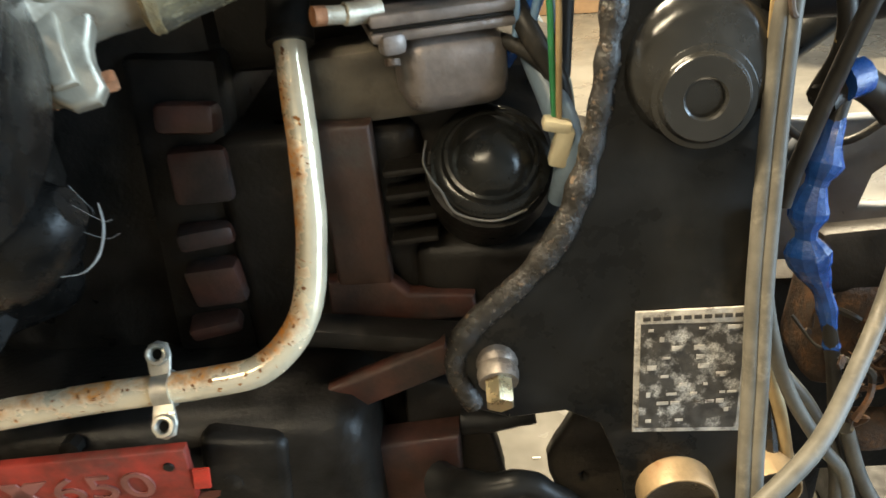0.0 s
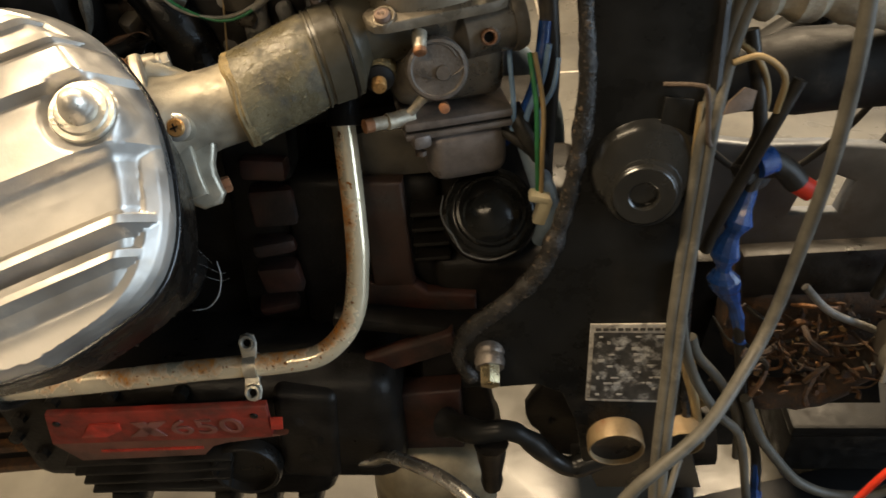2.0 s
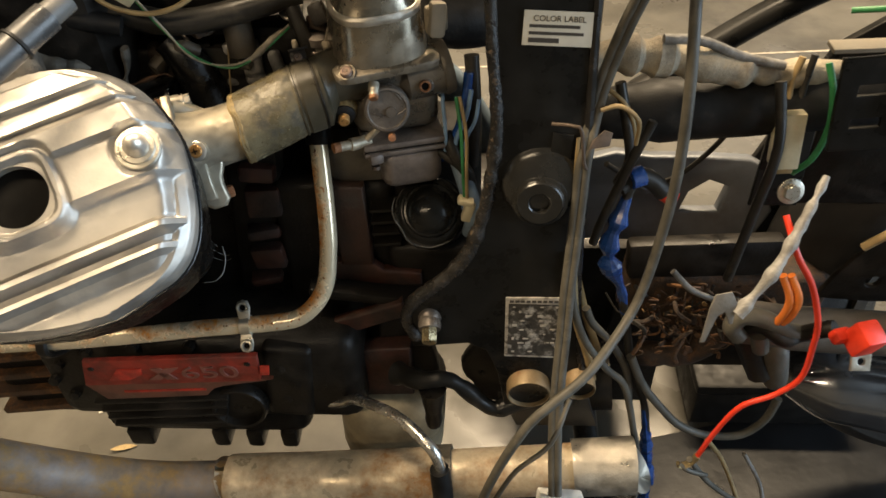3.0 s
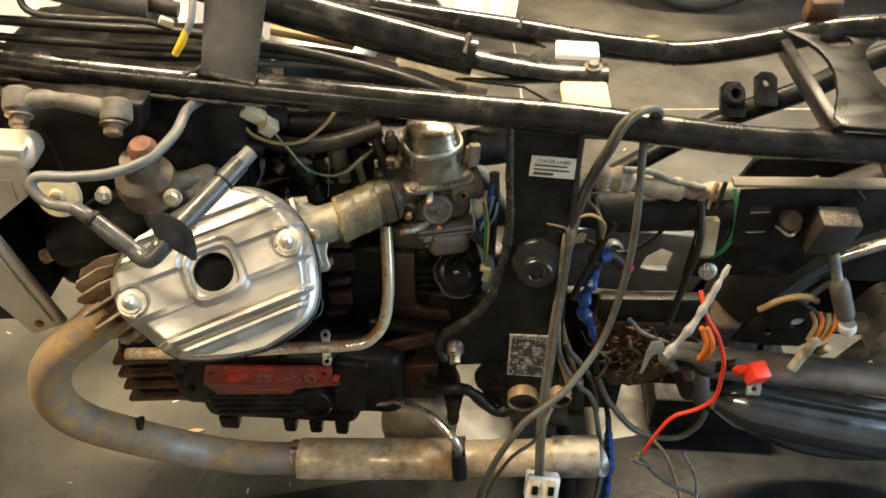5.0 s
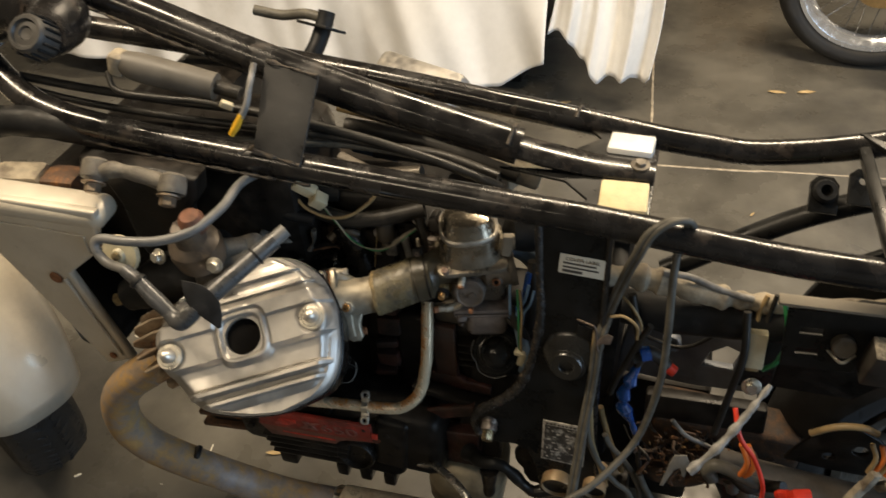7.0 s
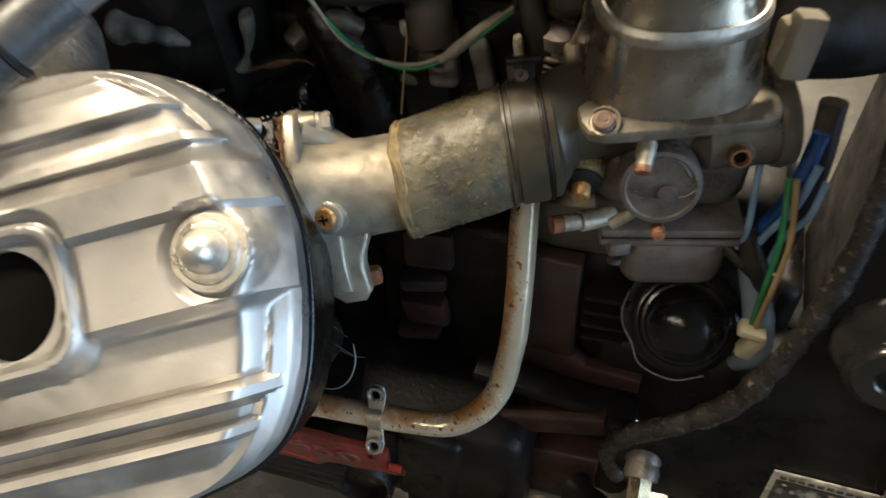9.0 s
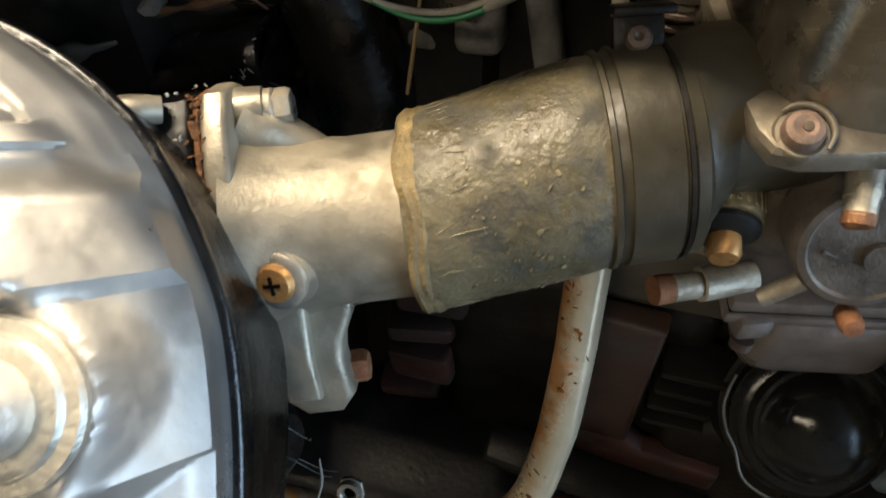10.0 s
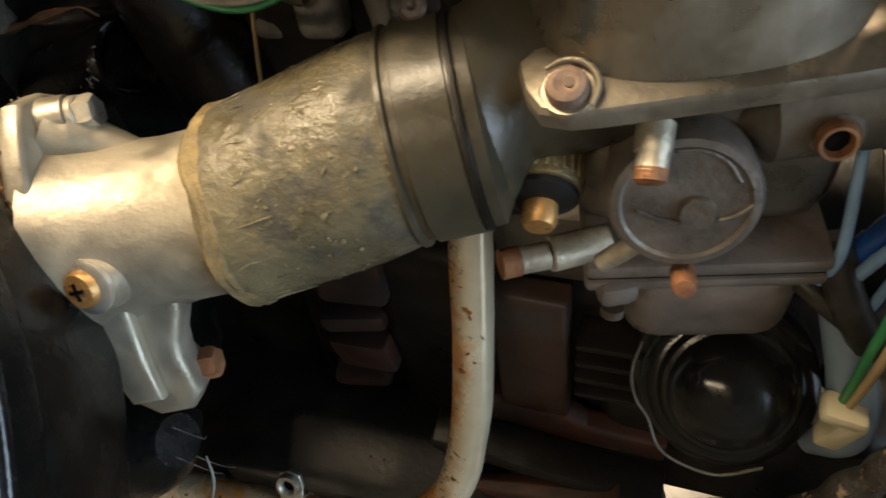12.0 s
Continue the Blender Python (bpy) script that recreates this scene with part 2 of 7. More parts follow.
M_RUSTCAP = mat("dull rust cap", (0.15, 0.06, 0.032), 0.6, 0.1, 0.35, 60, 0.4, (0.07, 0.035, 0.02), 0.4, 50)
M_FLAKE = mat("varnish flakes", (0.19, 0.16, 0.095), 0.22, 0, 0.5, 90, 0.3)
M_PINKSCREW = mat("worn copper screw", (0.22, 0.15, 0.115), 0.38, 0.35, 0.3, 150, 0.3, (0.10, 0.06, 0.04), 0.42, 120)
M_BRASSY = mat("orange brass screw", (0.50, 0.27, 0.10), 0.34, 0.55, 0.2, 120, 0.2, (0.22, 0.10, 0.035), 0.36, 110)
M_CRUST = mat("pale crust", (0.48, 0.46, 0.42), 0.7, 0, 0.3, 90, 0.3)
M_CAPBLK = mat("polished black cap", (0.010, 0.010, 0.009), 0.22, 0, 0.3, 30, 0.05, (0.03, 0.03, 0.024), 0.25, 20, spec=0.32)
M_SILENCER = mat("black chromed silencer", (0.24, 0.25, 0.27), 0.14, 0.9, 0.1, 20, 0.05, (0.05, 0.045, 0.04), 0.2, 12)
M_BADGEMID = mat("faded badge figure", (0.20, 0.07, 0.055), 0.45, 0.1, 0.3, 60, 0.1)
M_BLADE = mat("bare tinned blade", (0.13, 0.12, 0.105), 0.42, 0.4, 0.2, 60, 0.15, (0.07, 0.06, 0.045), 0.4, 50)
M_RUSTCRUST = mat("flaking rust crust", (0.20, 0.085, 0.03), 0.8, 0, 0.5, 160, 0.8)
M_NIPPLE = mat("dull plated fitting", (0.42, 0.38, 0.30), 0.38, 0.5, 0.3, 80, 0.25, (0.14, 0.10, 0.06), 0.38, 70)
M_BOWL = mat("pinkish grey die-cast alloy", (0.21, 0.178, 0.160), 0.36, 0.45, 0.25, 50, 0.2, (0.085, 0.066, 0.05), 0.36, 45, soft=0.1)
M_BLISTER = mat("orange rust blister", (0.24, 0.085, 0.014), 0.75, 0, 0.5, 220, 0.6, (0.07, 0.03, 0.012), 0.42, 150)
M_COPPERDK = mat("grimy brown screw", (0.10, 0.072, 0.055), 0.45, 0.4, 0.3, 120, 0.3, (0.05, 0.035, 0.022), 0.4, 80)
M_PALEHOSE = mat("pale blue-grey plastic", (0.17, 0.23, 0.29), 0.35, 0, 0.15, 30, 0.05, (0.08, 0.07, 0.06), 0.36, 25)
M_HOOD = mat("semi-gloss black boss", (0.014, 0.0135, 0.012), 0.24, 0, 0.3, 30, 0.08, (0.035, 0.03, 0.022), 0.3, 30, coat=0.3)
M_HANGER = mat("dusty cast hanger", (0.16, 0.142, 0.115), 0.5, 0.3, 0.4, 80, 0.8, (0.06, 0.045, 0.032), 0.4, 40)
# Near-black that paints the shade inside holes, slots and the plug well.
M_HOLESHADE = mat("black hole shade", (0.004, 0.0035, 0.003), 0.8, 0, 0.2, 60, 0.1, spec=0.1)
M_STUB = mat("oily gloss black", (0.007, 0.0065, 0.006), 0.26, 0, 0.4, 40, 0.2, (0.10, 0.085, 0.065), 0.2, 70, soft=0.06, spec=0.4)
M_PALEBLUE = mat("pale blue insulation", (0.20, 0.34, 0.52), 0.4, 0, 0.2, 60, 0.05)
M_DOME = mat("dull polished cap", (0.30, 0.26, 0.20), 0.22, 0.9, 0.25, 40, 0.06, (0.08, 0.06, 0.04), 0.36, 30, soft=0.15)
M_LID = mat("pale cast lid", (0.235, 0.20, 0.152), 0.34, 0.65, 0.25, 50, 0.15, (0.09, 0.07, 0.048), 0.38, 40)
M_DEBRIS = mat("withered brown scrap", (0.17, 0.10, 0.04), 0.8, 0, 0.4, 60, 0.2)
M_WEB = mat("dusty cobweb", (0.26, 0.25, 0.23), 0.8, 0, 0.1, 60, 0)


# ---- shape helpers ----
def V(*a):
    return Vector(a)


def frame_at(origin, zdir, xhint=(1, 0, 0)):
    z = Vector(zdir).normalized()
    x = Vector(xhint)
    x = (x - z * x.dot(z)).normalized()
    y = z.cross(x)
    m = Matrix((x, y, z)).transposed().to_4x4()
    m.translation = Vector(origin)
    return m


def spline(pts, sub):
    pts = [Vector(p) for p in pts]
    if sub < 2 or len(pts) < 3:
        return pts
    out = []
    ext = [2 * pts[0] - pts[1]] + pts + [2 * pts[-1] - pts[-2]]
    for i in range(1, len(ext) - 2):
        p0, p1, p2, p3 = ext[i - 1 : i + 3]
        for k in range(sub):
            s = k / sub
            out.append(0.5 * (2 * p1 + (p2 - p0) * s + (2 * p0 - 5 * p1 + 4 * p2 - p3) * s * s + (3 * p1 - p0 - 3 * p2 + p3) * s**3))
    return out + [pts[-1]]


def tube(pts, r, n=12, sub=6, wob=0.0, flat=1.0, bm=None):
    """A round bar along a smooth line; r: one radius or one for each given point; flat squeezes it across."""
    bm = bm or bmesh.new()
    line = spline(pts, sub)
    cnt = len(line)
    if isinstance(r, (int, float)):
        rad = [r] * cnt
    else:
        rad = [float(np.interp(i / (cnt - 1) * (len(r) - 1), range(len(r)), r)) for i in range(cnt)]
    tan = [(line[min(i + 1, cnt - 1)] - line[max(i - 1, 0)]).normalized() for i in range(cnt)]
    up = Vector((0, 0, 1)) if abs(tan[0].z) < 0.9 else Vector((1, 0, 0))
    a = (up - tan[0] * up.dot(tan[0])).normalized()
    rings = []
    for i in range(cnt):
        a = (a - tan[i] * a.dot(tan[i])).normalized()
        b = tan[i].cross(a)
        k = rad[i] * (1 + (noise.noise(line[i] * 90) * wob if wob else 0))
        rings.append([bm.verts.new(line[i] + (a * math.cos(w) * flat + b * math.sin(w)) * k) for w in (2 * math.pi * j / n for j in range(n))])
    for p, q in zip(rings, rings[1:]):
        for j in range(n):
            bm.faces.new((p[j], p[(j + 1) % n], q[(j + 1) % n], q[j]))
    bm.faces.new(rings[0][::-1])
    bm.faces.new(rings[-1])
    return bm


def rev(profile, origin, axis, n=24, bm=None, xhint=(1, 0, 0.01), stretch=1.0, cap=True):
    """A turned body: profile of (radius, height) along the axis."""
    bm = bm or bmesh.new()
    m = frame_at(origin, axis, xhint)
    rings = []
    for r, h in profile:
        rings.append([bm.verts.new(m @ V(max(r, 1e-5) * math.cos(w) * stretch, max(r, 1e-5) * math.sin(w), h)) for w in (2 * math.pi * (j + 0.5) / n for j in range(n))])
    for p, q in zip(rings, rings[1:]):
        for j in range(n):
            bm.faces.new((p[j], p[(j + 1) % n], q[(j + 1) % n], q[j]))
    if cap and profile[0][0] > 1e-4:
        bm.faces.new(rings[0][::-1])
    if cap and profile[-1][0] > 1e-4:
        bm.faces.new(rings[-1])
    return bm


def box(size, m, bevel=0.0, seg=2, bm=None):
    b2 = bmesh.new()
    bmesh.ops.create_cube(b2, size=1.0)
    bmesh.ops.scale(b2, vec=size, verts=b2.verts)
    if bevel:
        bmesh.ops.bevel(b2, geom=b2.edges[:], offset=bevel, segments=seg, affect="EDGES", profile=0.5)
    bmesh.ops.transform(b2, matrix=m if isinstance(m, Matrix) else Matrix.Translation(m), verts=b2.verts)
    return join(bm, b2) if bm else b2


def join(bm, other):
    me = bpy.data.meshes.new("tmp")
    other.to_mesh(me)
    other.free()
    bm.from_mesh(me)
    bpy.data.meshes.remove(me)
    return bm


def slab(outline, thick, m, bevel=0.0, holes=(), round_out=0):
    """A flat plate with an outline (smoothed by round_out), holes and rolled edges, in the plane of m, thick to both sides."""
    cu = bpy.data.curves.new("tmp", "CURVE")
    cu.dimensions, cu.fill_mode, cu.extrude, cu.bevel_depth, cu.bevel_resolution = "2D", "BOTH", max(0.0002, thick / 2 - bevel), bevel, 2
    loops = [outline] + [h for h in holes]
    for k, loop in enumerate(loops):
        if k == 0 and round_out:
            pts = [Vector((*p, 0)) for p in loop]
            line = spline(pts + [pts[0]], round_out)[:-1]
            loop = [(p.x, p.y) for p in line]
        sp = cu.splines.new("POLY")
        sp.points.add(len(loop) - 1)
        for p, (a, b) in zip(sp.points, loop):
            p.co = (a, b, 0, 1)
        sp.use_cyclic_u = True
    ob = bpy.data.objects.new("tmp", cu)
    me = bpy.data.meshes.new_from_object(ob)
    bm = bmesh.new()
    bm.from_mesh(me)
    bmesh.ops.remove_doubles(bm, verts=bm.verts, dist=1e-6)
    bmesh.ops.transform(bm, matrix=m, verts=bm.verts)
    bpy.data.objects.remove(ob), bpy.data.curves.remove(cu), bpy.data.meshes.remove(me)
    return bm


def circle(cx, cy, r, n=20, rx=1.0):
    return [(cx + r * rx * math.cos(2 * math.pi * i / n), cy + r * math.sin(2 * math.pi * i / n)) for i in range(n)]


def xz(y, lean=0.0, z0=0.0):
    """A plane whose local x, y run along world x and up, facing the near side, at depth y at the height z0, leaning with height."""
    return frame_at((0, y, z0), (0, -math.cos(lean), math.sin(lean)), (1, 0, 0)) @ Matrix.Translation((0, -z0, 0))


def link(name, bm, material, parent=None, label="", angle=38):
    me = bpy.data.meshes.new(name)
    bmesh.ops.recalc_face_normals(bm, faces=bm.faces[:])
    bm.to_mesh(me)
    bm.free()
    for p in me.polygons:
        p.use_smooth = True
    me.set_sharp_from_angle(angle=radians(angle))
    for m in material if isinstance(material, (list, tuple)) else [material]:
        me.materials.append(m)
    ob = new(name, me)
    if parent:
        ob.parent = parent
    if label:
        tagged(ob, label)
    return ob


def part(name, bm, material, parent, label=""):
    return link(name, bm, material, parent, label)


def chips(spots, rng, size, thick=0.0005):
    """Thin uneven flakes lying on a surface; spots: (place, normal)."""
    bm = bmesh.new()
    for at, nor in spots:
        m = frame_at(at, nor, (rng.uniform(-1, 1), rng.uniform(-1, 1), rng.uniform(-1, 1) + 0.01))
        r = size * rng.uniform(0.35, 1.0)
        k, flat = rng.randint(5, 7), rng.choice((0.7, 0.35, 0.16))
        loop = [(r * rng.uniform(0.45, 1.0) * math.cos(2 * math.pi * i / k), flat * r * rng.uniform(0.45, 1.0) * math.sin(2 * math.pi * i / k)) for i in range(k)]
        lo = [bm.verts.new(m @ V(x, y, -thick)) for x, y in loop]
        hi = [bm.verts.new(m @ V(x * 0.9, y * 0.9, thick * rng.uniform(0.4, 1.3))) for x, y in loop]
        bm.faces.new(hi)
        for i in range(k):
            bm.faces.new((lo[i], lo[(i + 1) % k], hi[(i + 1) % k], hi[i]))
    return bm


def hexhead(origin, axis, af, h, washer=0.0, bm=None):
    """A hexagon bolt head on an optional round washer."""
    bm = bm or bmesh.new()
    a = Vector(axis).normalized()
    if washer:
        rev([(washer, 0), (washer, 0.0018), (washer * 0.9, 0.0024)], origin, a, 20, bm)
    r = af / 1.732
    rev([(r, 0.002), (r, h - 0.0012), (r * 0.86, h)], Vector(origin), a, 6, bm)
    return bm


def letters(text, size, m, depth=0.0004):
    cu = bpy.data.curves.new("tmp", "FONT")
    cu.body, cu.size, cu.extrude, cu.align_x, cu.align_y = text, size, depth, "CENTER", "CENTER"
    ob = bpy.data.objects.new("tmp", cu)
    me = bpy.data.meshes.new_from_object(ob)
    bm = bmesh.new()
    bm.from_mesh(me)
    bmesh.ops.transform(bm, matrix=m, verts=bm.verts)
    bpy.data.objects.remove(ob), bpy.data.curves.remove(cu), bpy.data.meshes.remove(me)
    return bm


# ---- the garage ----
def wall(name, size, at, bm=None):
    return tagged(link(name, bm or box(size, at), M_WALL), "plain painted garage wall", "wall", kind="structure")


floor = tagged(link("floor", box((6.4, 6.4, 0.1), (0, 0.2, -0.05)), M_FLOOR), "stained brown-grey sealed concrete garage floor", "floor", kind="structure")
wall("wall_north", (6.4, 0.1, 2.5), (0, 3.35, 1.25))
wall("wall_south", (6.4, 0.1, 2.5), (0, -2.95, 1.25))
wall("wall_west", (0.1, 6.2, 2.5), (-3.15, 0.2, 1.25))
east = box((0.1, 0.75, 2.5), (3.15, -2.525, 1.25))
box((0.1, 2.55, 2.5), (3.15, 2.025, 1.25), bm=east)
box((0.1, 2.9, 0.15), (3.15, -0.7, 2.425), bm=east)
wall("wall_east", None, None, east)
tagged(link("ceiling", box((6.4, 6.4, 0.1), (0, 0.2, 2.55)), M_WALL), "plain pale garage ceiling", "ceiling", kind="structure")
for lx, ly in ((-1.15, -0.12), (-0.9, -1.9), (0.35, 1.25)):
    lf = tagged(new("strip_light"), "white fluorescent strip light fixed under the ceiling", "light", "ceiling lights")
    lf.location = (lx, ly, 2.5)
    part("housing", box((1.26, 0.2, 0.1), (0, 0, -0.05), 0.01), M_WHITE, lf)
seam = tube([(-3, 1.02, 0.001), (-2.0, 1.07, 0.001), (-0.9, 1.13, 0.001), (0.2, 1.19, 0.001), (0.66, 1.232, 0.001), (3, 1.38, 0.001)], 0.0045, 6, 8, 0.9, 0.25)
tube([(0.05, 1.19, 0.001), (0.034, 1.46, 0.001), (0.02, 1.66, 0.001), (-0.02, 2.3, 0.001), (-0.06, 3.2, 0.001)], 0.004, 6, 10, 0.9, 0.25, bm=seam)
tagged(link("floor_joint", seam, M_SEAM), "pale filled joints in the concrete floor", "floor joint", kind="structure")


tagged(link("rubber_mat", box((1.75, 0.9, 0.006), pose(0.479, -0.344, 0.0032, 0, 0, 14), 0.002), M_MAT), "scuffed black rubber mat lying beneath the motorcycle", "mat")


def leaf(x, y, turn, size):
    bm = slab([(-1, 0), (-0.5, 0.22), (0.1, 0.3), (0.7, 0.16), (1, 0), (0.6, -0.12), (0, -0.2), (-0.6, -0.16)], 0.05, pose(x, y, 0.004, 4, 5, turn) @ Matrix.Scale(size, 4))
    return tagged(link("dry_leaf", bm, M_LEAF), "small curled dry leaf on the concrete floor", "leaf", "dry leaves on the floor")


for x, y, turn, size in ((0.41, 1.655, 5, 0.03), (0.5, 1.67, 20, 0.032), (-0.25, 1.47, 40, 0.03), (-0.51, -0.135, 20, 0.02), (-0.42, -0.14, 70, 0.02), (0.16, 1.3, 80, 0.015), (-0.6, 0.02, 15, 0.02), (0.33, 1.0, 60, 0.012)):
    leaf(x, y, turn, size)

rngf = random.Random(31)
flakes = bmesh.new()
for k in range(34):
    x, y = rngf.uniform(-1.1, 0.0), rngf.uniform(-0.2, 0.35)
    s = rngf.uniform(0.003, 0.009)
    box((s * 2, s * rngf.uniform(0.25, 0.7), 0.0012), pose(x, y, 0.0012, rngf.uniform(-6, 6), rngf.uniform(-6, 6), rngf.uniform(0, 180)), bm=flakes)
tagged(link("floor_litter", flakes, M_LABEL), "scattered pale flakes and slivers on the floor", "litter", kind="stuff")

# ---- the motorcycle ----
moto = tagged(new("motorcycle"), "stripped old motorcycle with black frame, silver engine cover and loose wiring", "motorcycle")

# Frame.
BACK = [(-0.72, 0, 1.03), (-0.611, 0, 0.991), (-0.436, 0, 0.928), (-0.296, 0, 0.884), (-0.158, 0, 0.848), (-0.088, 0, 0.831)]
backbone = part("backbone_tube", tube(BACK, 0.0215, 20, 6), M_BLACK, moto, "thick glossy black frame tube with chips and bare patches")
part("weld_bead", tube([(-0.098, -0.02, 0.846), (-0.096, -0.012, 0.852), (-0.094, 0, 0.855), (-0.094, 0.012, 0.852), (-0.096, 0.02, 0.845)], 0.0025, 8, 5, 0.9), M_WELD, backbone)
part("flat_end", tube([(-0.095, 0, 0.832), (-0.05, 0, 0.823), (0.0, 0, 0.816), (0.05, 0, 0.815), (0.066, 0, 0.815)], [0.02, 0.021, 0.02, 0.018, 0.017], 16, 4, flat=0.5), M_BLACK, backbone)
part("tank_bolt", hexhead((0.049, 0, 0.823), (0, -0.05, 1), 0.012, 0.006, 0.011), M_ALUDARK, backbone, "grimy hexagon bolt")
LEFT = [(-0.78, -0.04, 0.93), (-0.69, -0.085, 0.893), (-0.625, -0.1, 0.876), (-0.549, -0.104, 0.866), (-0.475, -0.104, 0.858), (-0.333, -0.104, 0.846), (-0.18, -0.101, 0.832), (-0.073, -0.1, 0.824), (0.017, -0.1, 0.818), (0.104, -0.1, 0.809), (0.2, -0.1, 0.799), (0.28, -0.1, 0.796), (0.38, -0.1, 0.793), (0.62, -0.1, 0.79)]
RIGHT = [(-0.78, 0.04, 0.93), (-0.69, 0.085, 0.893), (-0.55, 0.1, 0.873), (-0.33, 0.098, 0.852), (-0.215, 0.095, 0.84), (-0.134, 0.092, 0.83), (-0.031, 0.09, 0.818), (0.071, 0.09, 0.803), (0.125, 0.092, 0.797), (0.17, 0.095, 0.792), (0.231, 0.098, 0.799), (0.29, 0.1, 0.812), (0.33, 0.1, 0.823), (0.423, 0.1, 0.834), (0.62, 0.1, 0.845)]
rail = part("side_rail", tube(LEFT, 0.0165, 18, 6), M_BLACK, moto, "glossy black side tube of the frame")
rail2 = part("side_rail", tube(RIGHT, 0.0155, 18, 6), M_BLACK, moto, "glossy black side tube of the frame, far side")
part("weld_bead", tube([(-0.035, 0.078, 0.828), (-0.033, 0.086, 0.834), (-0.031, 0.095, 0.833), (-0.03, 0.104, 0.826)], 0.0026, 8, 5, 0.9), M_WELD, rail2)
part("weld_bead", tube([(-0.38, -0.119, 0.866), (-0.365, -0.112, 0.868), (-0.345, -0.105, 0.866), (-0.325, -0.105, 0.862), (-0.31, -0.108, 0.858)], 0.0042, 8, 5, 1.0), M_WELD, rail)
part("seam_bead", tube([(-0.6, -0.118, 0.858), (-0.5, -0.121, 0.848), (-0.4, -0.121, 0.84), (-0.3, -0.119, 0.832)], 0.002, 6, 14, 1.2), M_WELD, rail)
part("seam_bead", tube([(-0.62, -0.02, 0.984), (-0.56, -0.021, 0.962), (-0.5, -0.021, 0.94), (-0.46, -0.02, 0.928)], 0.0024, 6, 14, 1.4), M_WELD, backbone)

# Gusset between the side tube and the backbone tube.
gm = frame_at((-0.3275, -0.088, 0.9), (0.12, -0.72, 0.5), (1, 0.02, -0.25))
gus = part("gusset_plate", slab([(-0.026, -0.048), (0.028, -0.048), (0.022, 0.048), (-0.038, 0.048)], 0.004, gm, 0.0008), mat("scuffed grey-black steel", (0.042, 0.04, 0.037), 0.36, 0.2, 0.25, 30, 0.08, (0.3, 0.28, 0.25), 0.22, 35), moto, "flat grey-black gusset plate with scuffed paint")
part("weld_bead", tube([gm @ V(x, -0.048, 0.002) for x in (-0.026, -0.014, 0, 0.014, 0.028)], 0.0028, 8, 8, 1.2), M_WELD, gus)
part("weld_bead", tube([gm @ V(x, 0.050, 0.002) for x in (-0.038, -0.018, 0.004, 0.022)], 0.0026, 8, 8, 1.2), M_WELD, gus)

# Tank mount bridge with its two foam pads.
part("cross_strap", slab([(0.0, -0.1), (0.064, -0.1), (0.066, 0.1), (0.004, 0.1)], 0.008, pose(0, 0, 0.797), 0.0015), M_BLACK, moto, "flat black cross strap between the side tubes")
part("foam_pad", box((0.052, 0.048, 0.02), pose(0.037, -0.052, 0.81, 4, 0, 2), 0.003), M_FOAM, moto, "dirty cream foam pad glued on the strap")
part("foam_pad", box((0.052, 0.04, 0.02), pose(0.035, 0.05, 0.81, -4, 0, -3), 0.003), M_WHITE, moto, "pale foam pad glued on the strap")
for sy in (-1, 1):
    part("web_plate", slab([(-0.1, 0.018), (-0.03, 0.03), (0.0, 0.06), (-0.02, 0.085), (0.06, 0.09), (0.06, 0.02), (-0.02, 0.012)], 0.004, pose(0, 0, 0.812) @ Matrix.Diagonal((1, sy, 1, 1)), 0.001), M_BLACKP, moto)

# Rear cross plate with holes, between the side tubes.
part("cross_plate", slab([(0.285, 0.1), (0.40, 0.1), (0.372, 0.06), (0.362, 0.01), (0.372, -0.04), (0.42, -0.09), (0.30, -0.1), (0.312, -0.04), (0.322, 0.01), (0.315, 0.06)], 0.006, pose(0, 0, 0.822, 2, 0, 0), 0.0015, [circle(0.343, 0.075, 0.016, 20, 1.25), circle(0.37, -0.078, 0.012, 20, 1.3)], 3), M_BLACKP, moto, "dusty black pressed cross plate with round holes")
part("cross_rib", box((0.012, 0.2, 0.03), pose(0.296, 0, 0.806, 0, -20, 2), 0.002), M_BLACKP, moto)
part("hinge_tab", box((0.04, 0.02, 0.03), pose(0.335, 0.122, 0.845, 15, 0, 4), 0.004), M_RUSTY, moto, "small rusty brown hinge tab")
part("rear_tube", tube([(0.1, 0.2, 0.49), (0.2375, 0.22, 0.581), (0.312, 0.22, 0.63), (0.40, 0.22, 0.675), (0.496, 0.22, 0.737), (0.65, 0.2, 0.8)], 0.0165, 16, 5), M_BLACKP, moto, "dull black sloping tube of the far side")
tab = part("ring_tab", slab([(-0.018, -0.03), (0.018, -0.03), (0.018, 0.01), (0.01, 0.02), (-0.01, 0.02), (-0.018, 0.01)], 0.006, frame_at((0.292, 0.215, 0.662), (0.1, -0.6, 0.75)), 0.001, [circle(0, 0.004, 0.008)]), M_BLACKP, moto)
part("ring_tab", slab([(-0.016, -0.03), (0.016, -0.03), (0.016, 0.01), (0.008, 0.018), (-0.008, 0.018), (-0.016, 0.01)], 0.006, frame_at((0.335, 0.215, 0.682), (0.1, -0.6, 0.75)), 0.001, [circle(0, 0.002, 0.006)]), M_BLACKP, moto)
part("grommet", rev([(0.008, 0), (0.016, 0), (0.017, 0.004), (0.014, 0.01), (0.008, 0.01), (0.007, 0.004), (0.008, 0)], (0.292, 0.21, 0.665), (0.1, -0.6, 0.75), 20), M_RUBBER, tab)

